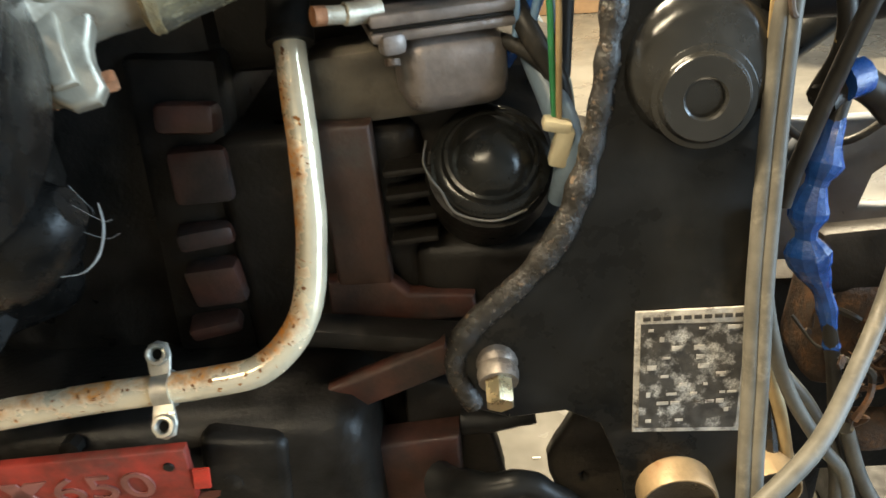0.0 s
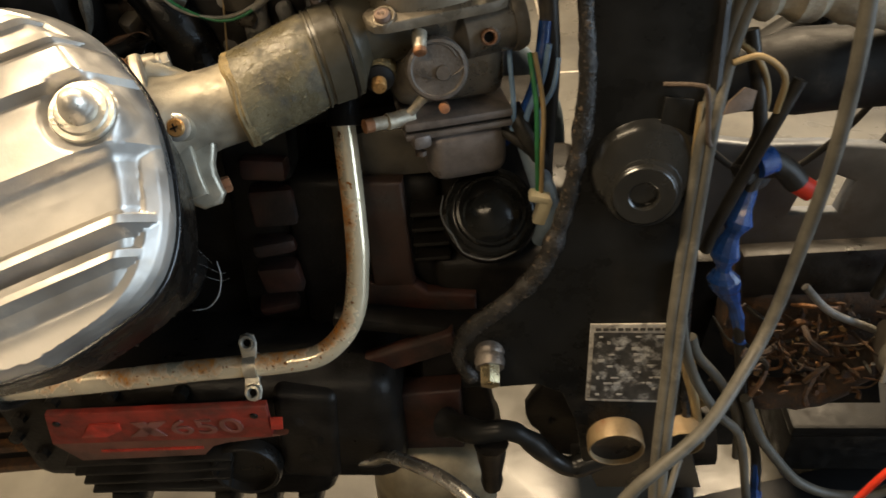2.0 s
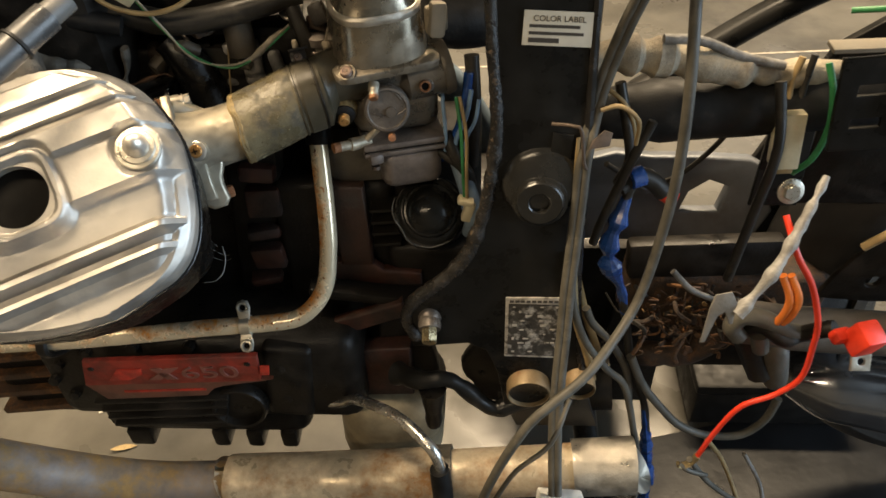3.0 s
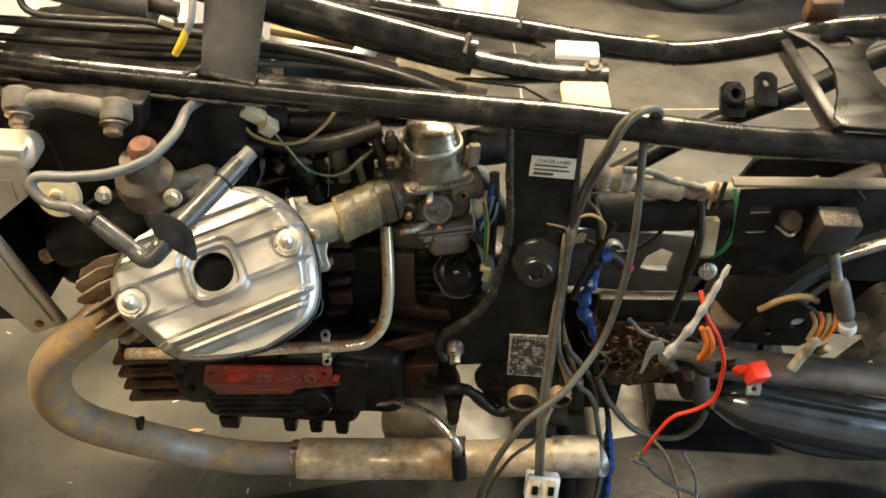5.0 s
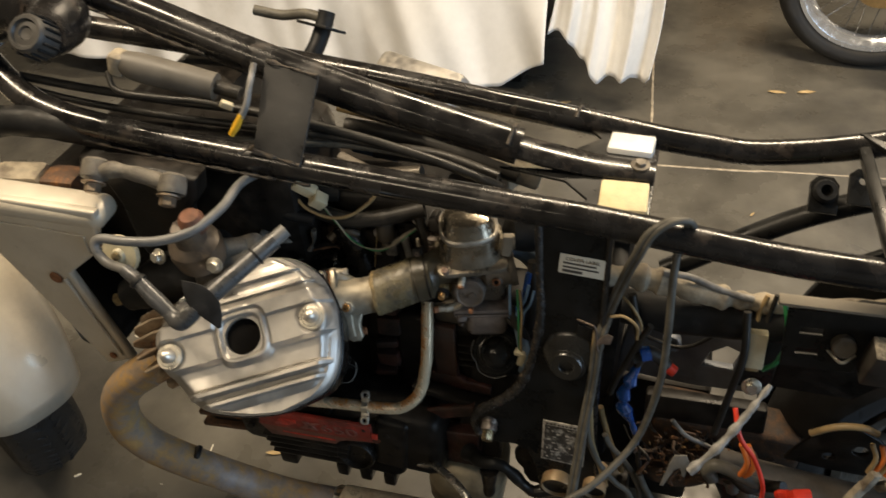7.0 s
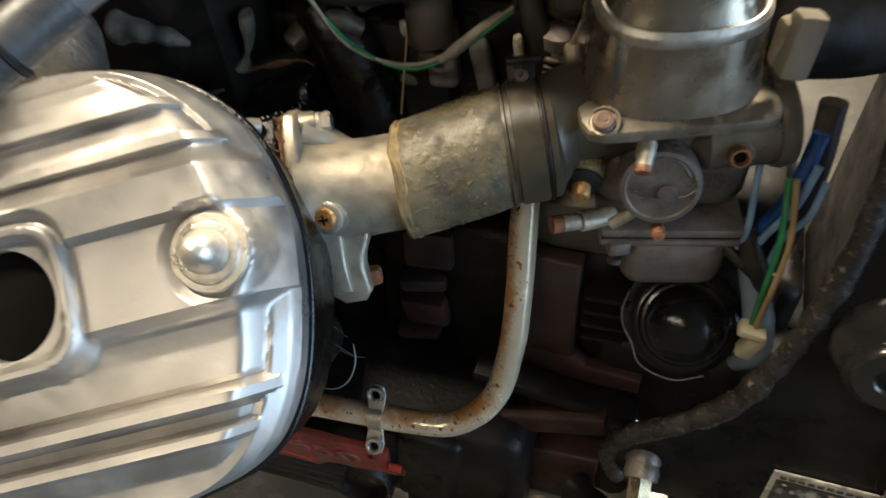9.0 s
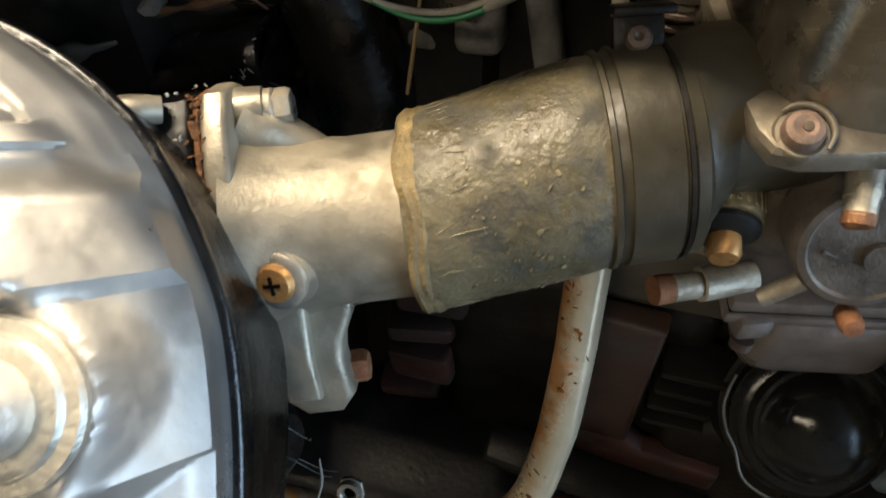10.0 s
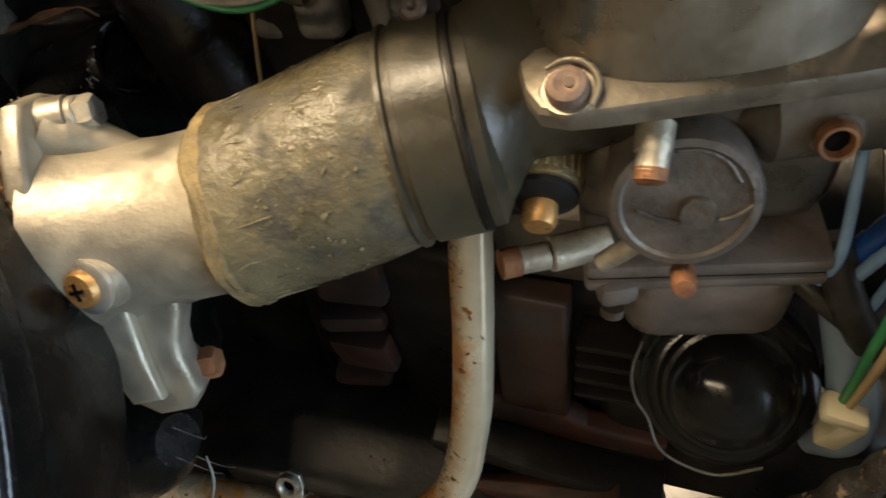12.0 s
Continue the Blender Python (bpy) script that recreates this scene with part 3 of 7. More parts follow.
# Pivot plate of the frame.
LEAN = 0.115
PL = xz(-0.142, math.atan(LEAN), 0.48)
OUT = [(-0.046, 0.83), (-0.042, 0.748), (-0.038, 0.692), (-0.042, 0.64), (-0.049, 0.602), (-0.061, 0.565), (-0.081, 0.538), (-0.11, 0.511), (-0.119, 0.488), (-0.11, 0.464), (-0.092, 0.457), (-0.062, 0.46), (-0.043, 0.45), (-0.032, 0.42), (-0.026, 0.38), (-0.012, 0.345), (0.068, 0.345), (0.052, 0.40), (0.044, 0.453), (0.037, 0.51), (0.034, 0.575), (0.033, 0.669), (0.031, 0.746), (0.031, 0.83)]
plate = part("frame_plate", slab(OUT, 0.006, PL, 0.0012), M_BLACKP, moto, "broad satin black frame plate with dust and scratches")
part("rolled_edge", tube([PL @ V(x, z, 0.002) for x, z in OUT[:10]], [0.0045, 0.005, 0.0052, 0.0056, 0.0064, 0.007, 0.007, 0.0066, 0.0066, 0.006], 12, 10, 0.32), M_CHIP, plate)
part("back_edge", tube([PL @ V(x, z, 0.002) for x, z in OUT[17:]], 0.004, 8, 5), M_BLACK, plate)
part("pivot_dome", rev([(0.0365, -0.004), (0.0345, 0.001), (0.0315, 0.0050), (0.0275, 0.0082), (0.0225, 0.0100), (0.010, 0.0110), (0.0, 0.0112)], PL @ V(-0.001, 0.6380, 0.001), (0, -1, 0.24), 44), M_HOOD, plate)
part("pivot_collar", rev([(0.0232, -0.006), (0.0230, 0.0092), (0.0222, 0.0106), (0.0198, 0.0112), (0.0192, 0.0132), (0.0180, 0.0144), (0.0094, 0.0143), (0.0084, 0.0134), (0.0080, 0.011), (0.0078, 0.0), (0, 0.0)], PL @ V(-0.002, 0.6240, 0.0025), (-0.06, -1, 0.18), 40), M_HOOD, plate)
part("pivot_hole", rev([(0.0077, 0), (0.0077, 0.0050), (0.0, 0.0051)], PL @ V(-0.002, 0.6240, 0.0025), (-0.06, -1, 0.18), 18), M_HOLESHADE, plate)
bolt_axis = V(0.02, -0.9, -0.3)
part("frame_bolt", hexhead((-0.097, -0.152, 0.488), bolt_axis, 0.0132, 0.016), mat("plated bolt head", (0.40, 0.32, 0.19), 0.3, 0.9, 0.25, 80, 0.15, (0.2, 0.13, 0.07), 0.3, 60), plate, "brassy hexagon bolt head")
part("lock_washer", rev([(0.0105, -0.014), (0.011, -0.008), (0.010, -0.006), (0.011, -0.002), (0.010, 0.003), (0.0, 0.003)], (-0.097, -0.152, 0.488), bolt_axis, 18), M_DISC, plate)
idp = part("information_plate", slab([(-0.027, 0.445), (0.028, 0.443), (0.029, 0.517), (-0.027, 0.517)], 0.0016, PL @ Matrix.Translation((0, 0, 0.0045)), 0.0004), M_IDPLATE, plate, "worn printed information plate with pale border")
IDM = PL @ Matrix.Translation((0, 0, 0.0056))
part("print_field", slab([(-0.0245, 0.4475), (0.0262, 0.4455), (0.0268, 0.509), (-0.0247, 0.5105)], 0.0006, IDM), M_IDDARK, idp)
rows = bmesh.new()
rng = random.Random(4)
for k in range(10):
    box((0.0036, 0.002, 0.0008), IDM @ Matrix.Translation((-0.022 + k * 0.005, 0.5135, 0.0004)), bm=rows)
part("printing", rows, M_INK, idp)
rows = bmesh.new()
for k in range(11):
    x = -0.021
    while x < 0.022:
        w = rng.uniform(0.002, 0.006)
        if rng.random() < 0.3:
            box((w, rng.uniform(0.0012, 0.003), 0.00025), IDM @ Matrix.Translation((x + w / 2, 0.452 + k * 0.0055, 0.0006)), bm=rows)
        x += w + rng.uniform(0.0006, 0.003)
part("printing", rows, M_IDPLATE, idp)
SM = PL @ Matrix.Translation((0.0045, 0.765, 0.0045)) @ pose(0, 0, 0, 0, 0, -3)
stk = part("paint_label", slab([(-0.025, -0.0125), (0.025, -0.0125), (0.025, 0.0125), (-0.025, 0.0125)], 0.001, SM, 0.0003), M_LABEL, plate, "small off-white printed paint label")
part("lettering", letters("COLOR LABEL", 0.0058, SM @ Matrix.Translation((0, 0.0072, 0.0007)), 0.0002), M_INK, stk)
rows = bmesh.new()
for k, (w, h) in enumerate(((0.036, 0.0022), (0.039, 0.0022), (0.022, 0.0034))):
    box((w, h, 0.0004), SM @ Matrix.Translation((-0.021 + w / 2, 0.0018 - k * 0.0052, 0.0007)), bm=rows)
part("printing", rows, M_INK, stk)
part("bracket_hook", tube([PL @ V(0.004, 0.69, 0.004), PL @ V(0.02, 0.692, 0.012), PL @ V(0.026, 0.688, 0.014), PL @ V(0.03, 0.66, 0.014), PL @ V(0.034, 0.655, 0.012)], 0.0015, 8, 5), M_COPPERDK, plate, "thin bent rusty wire hook")
part("hinge_bracket", slab([(0.004, 0.652), (0.02, 0.65), (0.021, 0.68), (0.006, 0.682)], 0.002, PL @ Matrix.Translation((0, 0, 0.004)), 0.0006), M_BLACKP, plate)
part("tan_strip", box((0.003, 0.002, 0.034), PL @ pose(0.0245, 0.664, 0.009, 90, 0, 0), 0.0006), M_TAN, plate)

# Swing arm pivot and lower mounts below the plate.
for bx, bz, r in ((-0.003, 0.404, 0.0215), (0.046, 0.412, 0.0155)):
    bush = part("pivot_bush", rev([(r * 0.88, 0.02), (r * 0.90, 0.002), (r * 0.92, 0.0), (r * 0.97, 0.0), (r, 0.002), (r, 0.04), (r * 0.88, 0.04), (r * 0.88, 0.02)], (bx, -0.166, bz), (0, 1, 0.05), 32), mat("rusty cream metal", (0.28, 0.195, 0.105), 0.5, 0.3, 0.3, 40, 0.2, RUST, 0.36, 40), moto, "rusty cream steel bush under the frame plate")
    # Black disc in the bush mouth paints the unlit hollow.
    part("bush_shade", rev([(r * 0.89, 0.010), (r * 0.89, 0.004), (r * 0.80, 0.005), (r * 0.3, 0.007), (0, 0.007)], (bx, -0.166, bz), (0, 1, 0.05), 24), M_DARKENG, bush)
part("peg_arm", tube([(-0.135, -0.13, 0.39), (-0.108, -0.15, 0.405), (-0.084, -0.152, 0.410), (-0.065, -0.153, 0.395), (-0.05, -0.154, 0.376), (-0.034, -0.155, 0.366), (-0.012, -0.15, 0.372), (0.012, -0.145, 0.385)], [0.012, 0.0095, 0.0085, 0.008, 0.008, 0.0085, 0.010, 0.012], 14, 6, 0.25), M_BLACKP, moto, "oily black bent mounting arm")
part("peg_bolt", tube([(-0.098, -0.155, 0.398), (-0.098, -0.158, 0.37), (-0.098, -0.16, 0.345)], [0.014, 0.009, 0.0075], 10, 3, 0.3), M_DARKENG, moto)
part("lower_bracket", slab([(-0.15, 0.445), (-0.112, 0.43), (-0.108, 0.405), (-0.102, 0.378), (-0.099, 0.345), (-0.11, 0.325), (-0.15, 0.32)], 0.02, xz(-0.09), 0.004, round_out=2), M_DARKENG, moto)
part("wiring_clip", tube([(-0.12, -0.1, 0.412), (-0.1, -0.102, 0.413), (-0.086, -0.103, 0.415), (-0.076, -0.103, 0.417)], [0.009, 0.0075, 0.006, 0.0055], 10, 5, 0.3), M_RUBBER, moto)
part("stand_strap", slab([(-0.052, 0.452), (-0.03, 0.445), (-0.016, 0.42), (-0.010, 0.345), (-0.046, 0.338), (-0.054, 0.365), (-0.062, 0.375), (-0.066, 0.395), (-0.057, 0.414), (-0.050, 0.432)], 0.014, xz(-0.115), 0.004, [circle(-0.048, 0.382, 0.006, 12, 0.8)], 2), M_DARKENG, moto, "oily black bracket below the frame plate")
part("inner_web", slab([(-0.03, 0.46), (0.0, 0.46), (0.02, 0.36), (-0.03, 0.345), (-0.036, 0.39)], 0.006, xz(-0.09), 0.001, round_out=2), M_DARKENG, moto)
part("pivot_tube", tube([(-0.03, -0.1, 0.33), (0.03, -0.1, 0.335), (0.09, -0.1, 0.34)], 0.03, 16, 2), M_DARKENG, moto)
part("exhaust_chamber", box((0.12, 0.12, 0.15), pose(-0.152, -0.075, 0.262, 8, 4, 0), 0.04, 5), mat("dull beige casing", (0.36, 0.30, 0.20), 0.45, 0.25, 0.3, 25, 0.15, (0.14, 0.105, 0.065), 0.36, 20), moto, "dull beige rounded exhaust chamber")

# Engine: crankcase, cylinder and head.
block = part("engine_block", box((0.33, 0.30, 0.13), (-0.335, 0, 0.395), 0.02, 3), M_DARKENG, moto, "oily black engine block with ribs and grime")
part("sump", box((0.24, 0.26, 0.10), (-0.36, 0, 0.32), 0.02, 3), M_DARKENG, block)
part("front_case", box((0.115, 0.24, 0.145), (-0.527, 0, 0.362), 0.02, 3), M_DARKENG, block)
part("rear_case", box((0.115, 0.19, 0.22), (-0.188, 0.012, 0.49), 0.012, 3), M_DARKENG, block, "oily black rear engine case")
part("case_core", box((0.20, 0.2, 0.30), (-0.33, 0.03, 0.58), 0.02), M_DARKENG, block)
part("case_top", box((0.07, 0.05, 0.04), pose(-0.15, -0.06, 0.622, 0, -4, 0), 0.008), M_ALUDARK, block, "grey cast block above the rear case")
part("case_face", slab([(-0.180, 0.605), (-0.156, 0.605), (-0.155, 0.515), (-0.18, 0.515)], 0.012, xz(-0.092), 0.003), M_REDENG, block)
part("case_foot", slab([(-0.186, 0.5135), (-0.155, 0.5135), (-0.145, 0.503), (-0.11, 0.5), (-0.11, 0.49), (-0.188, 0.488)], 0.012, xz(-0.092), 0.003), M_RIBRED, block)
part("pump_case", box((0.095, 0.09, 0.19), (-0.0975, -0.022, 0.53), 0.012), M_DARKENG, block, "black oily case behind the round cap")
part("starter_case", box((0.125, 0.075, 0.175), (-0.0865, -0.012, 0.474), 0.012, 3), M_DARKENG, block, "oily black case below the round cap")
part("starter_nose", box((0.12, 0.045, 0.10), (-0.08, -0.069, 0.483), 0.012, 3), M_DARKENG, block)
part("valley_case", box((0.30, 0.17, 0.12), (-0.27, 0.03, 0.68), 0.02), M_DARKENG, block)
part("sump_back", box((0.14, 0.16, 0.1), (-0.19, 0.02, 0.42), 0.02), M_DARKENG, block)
part("case_wedge", slab([(-0.231, 0.441), (-0.127, 0.485), (-0.125, 0.471), (-0.233, 0.424)], 0.012, xz(-0.118), 0.003), M_RIBRED, block)
part("case_step", slab([(-0.238, 0.40), (-0.125, 0.412), (-0.125, 0.34), (-0.22, 0.335)], 0.02, xz(-0.108), 0.003), M_RIBRED, block)
part("case_ledge", box((0.11, 0.02, 0.012), pose(-0.16, -0.108, 0.487, 0, 8, 0), 0.003), M_DARKENG, block)
for k in range(4):
    part("case_fin", box((0.026, 0.02, 0.004), pose(-0.137, -0.088, 0.54 + 0.0135 * k, 0, -4, 0), 0.0015), M_DARKENG, block)
part("cylinder_wall", box((0.05, 0.03, 0.19), pose(-0.262, -0.062, 0.548, 0, 5, 0), 0.006, 2), M_DARKENG, block, "sooty black cylinder wall")
for k, (fx, fz, fh) in enumerate(((-0.249, 0.612, 0.018), (-0.252, 0.580, 0.034), (-0.256, 0.543, 0.014), (-0.259, 0.512, 0.03), (-0.264, 0.482, 0.012))):
    part("jacket_rib", box((0.032, 0.02, fh * 0.9), pose(fx + 0.003 * (k % 2), -0.08, fz, -12 + 5 * k, 4 - 3 * k, 6 * (k % 3)), 0.004, 2), M_RIBRED, block, "sooty brown-red rib of the cylinder")
for k in range(4):
    part("cooling_fin", box((0.14 - 0.006 * k, 0.03, 0.004), pose(-0.373, -0.155, 0.392 - 0.013 * k, 10, -4, 0), 0.0012), M_DARKENG, block)
part("filler_port", rev([(0.029, 0), (0.0285, 0.01), (0.027, 0.012), (0.0245, 0.0115), (0.023, 0.004), (0, 0.004)], (-0.297, -0.155, 0.372), (0.05, -1, 0.1), 28), M_DARKENG, block, "round black filler port")
for k in range(14):
    w = 2 * math.pi * k / 14
    part("case_stud", rev([(0.006, 0), (0.0055, 0.008), (0.0, 0.009)], (-0.36 + 0.125 * math.cos(w), -0.148, 0.40 + 0.055 * math.sin(w)), (0, -1, 0.15), 8), M_DARKENG, block)
part("case_shoulder", box((0.05, 0.03, 0.11), pose(-0.243, -0.14, 0.40, 0, 6, 0), 0.008, 3), M_DARKENG, block, "grimy black shoulder of the case")
for k in range(4):
    part("front_fin", box((0.10, 0.22, 0.009), pose(-0.538, -0.02, 0.318 + 0.029 * k, 0, -8, 0), 0.002), M_RUSTY, block, "rusty front engine fin")
for k, (lx, lw) in enumerate(((-0.445, 0.03), (-0.35, 0.02), (-0.31, 0.02), (-0.27, 0.02))):
    part("sump_lug", box((lw, 0.04, 0.03), (lx, -0.11, 0.262), 0.005), M_DARKENG, block)

CN, CU, CV = V(0.132, -0.583, 0.801).normalized(), V(0.891, 0.424, 0.162).normalized(), V(-0.435, 0.693, 0.576)
CC = V(-0.264, -0.239, 0.755)
CM = Matrix((CU, CN.cross(CU), CN)).transposed().to_4x4()
CM.translation = CC

RIGHT_V = (-0.088, -0.086, -0.079, -0.063, -0.035, 0.001, 0.022, 0.045, 0.062, 0.075, 0.081, 0.084)
RIGHT_U = (-0.06, -0.045, -0.014, 0.005, 0.017, 0.023, 0.021, 0.014, 0.002, -0.014, -0.03, -0.05)
LEFT_V = (-0.088, -0.085, -0.079, -0.064, -0.031, 0.0, 0.037, 0.058, 0.072, 0.081, 0.084)
LEFT_U = (-0.06, -0.082, -0.107, -0.142, -0.165, -0.178, -0.174, -0.156, -0.12, -0.085, -0.06)
PROF_V = (-0.088, -0.084, -0.070, -0.066, -0.0635, -0.0605, -0.058, -0.0545, -0.051, -0.0475, -0.0445, -0.0425, -0.0225, -0.0205, -0.0165, 0.0135, 0.0165, 0.0305, 0.0325, 0.039, 0.041, 0.042, 0.0455, 0.047, 0.0575, 0.0585, 0.0625, 0.064, 0.07, 0.0745, 0.079, 0.084)
PROF_H = (-0.037, -0.034, -0.023, -0.0205, -0.0115, -0.0115, -0.0195, -0.018, -0.006, -0.006, -0.0145, -0.0125, -0.0085, -0.007, 0.0, 0.0, 0.0045, 0.0045, 0.003, -0.006, -0.0068, -0.0035, -0.004, -0.0095, -0.0125, -0.0085, -0.010, -0.0155, -0.018, -0.0205, -0.028, -0.037)


def smooth_at(v, xs, ys):
    """A smooth curve through the given points, read at v."""
    k = min(max(int(np.searchsorted(xs, v)) - 1, 0), len(xs) - 2)
    slope = lambda i: (ys[min(i + 1, len(xs) - 1)] - ys[max(i - 1, 0)]) / (xs[min(i + 1, len(xs) - 1)] - xs[max(i - 1, 0)])
    h = xs[k + 1] - xs[k]
    s = (v - xs[k]) / h
    return (2 * s**3 - 3 * s**2 + 1) * ys[k] + (s**3 - 2 * s**2 + s) * h * slope(k) + (3 * s**2 - 2 * s**3) * ys[k + 1] + (s**3 - s**2) * h * slope(k + 1)


def cover_mesh():
    bm = bmesh.new()
    vs = sorted(set(list(PROF_V) + [round(x, 5) for x in np.arange(-0.0875, 0.084, 0.0010)]))
    vs = [v for k, v in enumerate(vs) if k == 0 or v - vs[k - 1] > 0.0004]
    cols = 220
    grid = []
    hx, hr = -0.078, 0.0198
    for v in vs:
        u0, u1 = smooth_at(v, LEFT_V, LEFT_U), smooth_at(v, RIGHT_V, RIGHT_U)
        row = []
        for j in range(cols + 1):
            s = j / cols
            u = float(u0 + (u1 - u0) * s)
            top = float(np.interp(v, PROF_V, PROF_H)) - 0.011 * float(np.interp(v, (-0.088, -0.07, -0.03, 0.05, 0.07, 0.084), (0, 0.3, 0.85, 1, 0.6, 0)))
            bend = 0.0
            for end, run, steep in ((u1 - u, 0.0165, 1.55), (u - u0, 0.012, 1.6)):
                bend += steep * 0.5 * (run - end + math.hypot(run - end, 0.0016))
            near = min(u1 - u, u - u0)
            skirt = -0.037 + float(np.interp(near, (0, 0.003, 0.009, 0.02), (0, 0.0045, 0.0085, 0.0085)))
            h = max(top - bend, skirt)
            d = (abs(u - hx) ** 4 + abs(v) ** 4) ** 0.25
            if d < 0.031:
                h += (float(np.interp(d, (0.0, 0.0208, 0.0232, 0.0258, 0.0285), (-0.012, -0.012, -0.0085, -0.0085, -0.0125))) - h) * float(np.interp(d, (0.0268, 0.031), (1, 0)))
            for nx in (0.0, -0.16):
                dn = math.hypot(u - nx, v)
                if dn < 0.021:
                    h = h + (-0.0125 - h) * float(np.interp(dn, (0.0145, 0.0185), (1, 0)))
            h += 0.00025 * noise.noise(V(u * 60, v * 60, 3))
            row.append(bm.verts.new((u, v, h)))
        grid.append(row)
    for a, b in zip(grid, grid[1:]):
        for j in range(cols):
            bm.faces.new((a[j], a[j + 1], b[j + 1], b[j]))
    gone = [f for f in bm.faces if math.hypot(f.calc_center_median().x - hx, f.calc_center_median().y) < hr]
    bmesh.ops.delete(bm, geom=gone, context="FACES")
    rim = [e for e in bm.edges if e.is_boundary and math.hypot(e.verts[0].co.x - hx, e.verts[0].co.y) < 0.03]
    outer = [e for e in bm.edges if e.is_boundary and e not in set(rim)]
    for e in rim:
        for v in e.verts:
            r = math.hypot(v.co.x - hx, v.co.y)
            v.co.x, v.co.y = hx + (v.co.x - hx) * hr / r, v.co.y * hr / r
    made = bmesh.ops.extrude_edge_only(bm, edges=rim)["geom"]
    for g in made:
        if isinstance(g, bmesh.types.BMVert):
            g.co.z = -0.026
    made = bmesh.ops.extrude_edge_only(bm, edges=outer)["geom"]
    for g in made:
        if isinstance(g, bmesh.types.BMVert):
            g.co.z = -0.0475
    bmesh.ops.transform(bm, matrix=CM, verts=bm.verts)
    return bm


cover = link("valve_cover", cover_mesh(), M_COVER, moto, "silver ribbed valve cover with an open plug hole", 32)
part("plug_well", rev([(0.0205, 0.0), (0.0195, -0.008), (0.0175, -0.012), (0.0172, -0.045), (0.0135, -0.047), (0.013, -0.065), (0.0, -0.065)], CM @ V(-0.078, 0, -0.0185), CN, 32), M_HOLESHADE, cover, "dark open spark plug well")
for nu in (0.0, -0.16):
    nut = part("cap_nut", rev([(0.0078, 0.003), (0.0078, 0.0075), (0.007, 0.009), (0.0065, 0.011), (0.0053, 0.014), (0.003, 0.0162), (0.0, 0.017)], CM @ V(nu, 0, -0.0115), CN, 18), M_NUT, cover, "satin plated domed cap nut")
    part("washer", rev([(0.0138, -0.001), (0.0142, 0.0008), (0.0136, 0.0018), (0.0115, 0.002), (0.0108, 0.0032), (0.0092, 0.0036), (0.0, 0.0036)], CM @ V(nu, 0, -0.0115), CN, 28), M_ZINC, nut)
HV = [-0.0875 + 0.1715 * (1 - math.cos(math.pi * k / 30)) / 2 for k in range(31)]
HOUT = [(smooth_at(v, RIGHT_V, RIGHT_U), v) for v in HV] + [(smooth_at(v, LEFT_V, LEFT_U), v) for v in HV[-2:0:-1]]
HOUT = [(-0.076 + (u + 0.076) * 0.95, v * 0.95) for u, v in HOUT]
head = part("cylinder_head", slab(HOUT, 0.05, CM @ Matrix.Translation((0, 0, -0.073)), 0.003), M_HEAD, moto, "sooty black cylinder head")
part("gasket", slab([(-0.076 + (u + 0.076) * 1.062, v * 1.062) for u, v in HOUT], 0.0034, CM @ Matrix.Translation((0, 0, -0.0478)), 0.0012), M_GASKET, head, "shiny black rubber gasket edge")
part("joint_face", slab([(-0.076 + (u + 0.076) * 1.03, v * 1.03) for u, v in HOUT], 0.012, CM @ Matrix.Translation((0, 0, -0.056)), 0.002), M_HEAD, head)
part("cylinder", box((0.10, 0.09, 0.19), CM @ Matrix.Translation((-0.075, 0.018, -0.18)), 0.02, 3), M_HEAD, head)
part("head_arm", tube([CM @ V(-0.05, -0.06, -0.078), CM @ V(-0.02, -0.05, -0.082), CM @ V(0.002, -0.042, -0.086)], [0.018, 0.016, 0.010], 14, 5), M_HEAD, head)
part("upper_housing", box((0.085, 0.05, 0.03), CM @ Matrix.Translation((-0.085, 0.094, -0.05)), 0.01, 3), M_HANGER, head, "dusty grey cast top of the cylinder head")
part("housing_pipe", tube([CM @ V(-0.115, 0.10, -0.045), CM @ V(-0.09, 0.108, -0.036), CM @ V(-0.06, 0.106, -0.04)], [0.01, 0.012, 0.009], 14, 5, 0.2), M_HANGER, head)
part("port_boss", tube([(-0.345, -0.16, 0.575), (-0.31, -0.172, 0.592), (-0.283, -0.178, 0.605), (-0.268, -0.178, 0.612)], [0.03, 0.028, 0.022, 0.009], 20, 5, 0.15), M_HEAD, head, "oily black rounded port under the cover")
part("port_rim", tube([(-0.272 + 0.019 * math.cos(w), -0.186 + 0.012 * math.sin(w), 0.612 - 0.006 * math.cos(w) + 0.021 * math.sin(w)) for w in (-1.5, -1.0, -0.5, 0.0, 0.4)], [0.0002, 0.0004, 0.0006, 0.0004, 0.0002], 6, 5, 0.9), M_WEB, head, "pale dusty film on the port rim")
for k in range(4):
    part("head_fin", slab([(-0.020, -0.008), (0.008, -0.010), (0.010, 0.008), (-0.016, 0.010)], 0.005, frame_at((-0.392 + 0.019 * k, -0.176, 0.558 - 0.001 * k), (0.95, -0.25, 0.15), (0, -0.6, 0.8)), 0.0012), M_STUB, head)
rngw = random.Random(9)
web = bmesh.new()
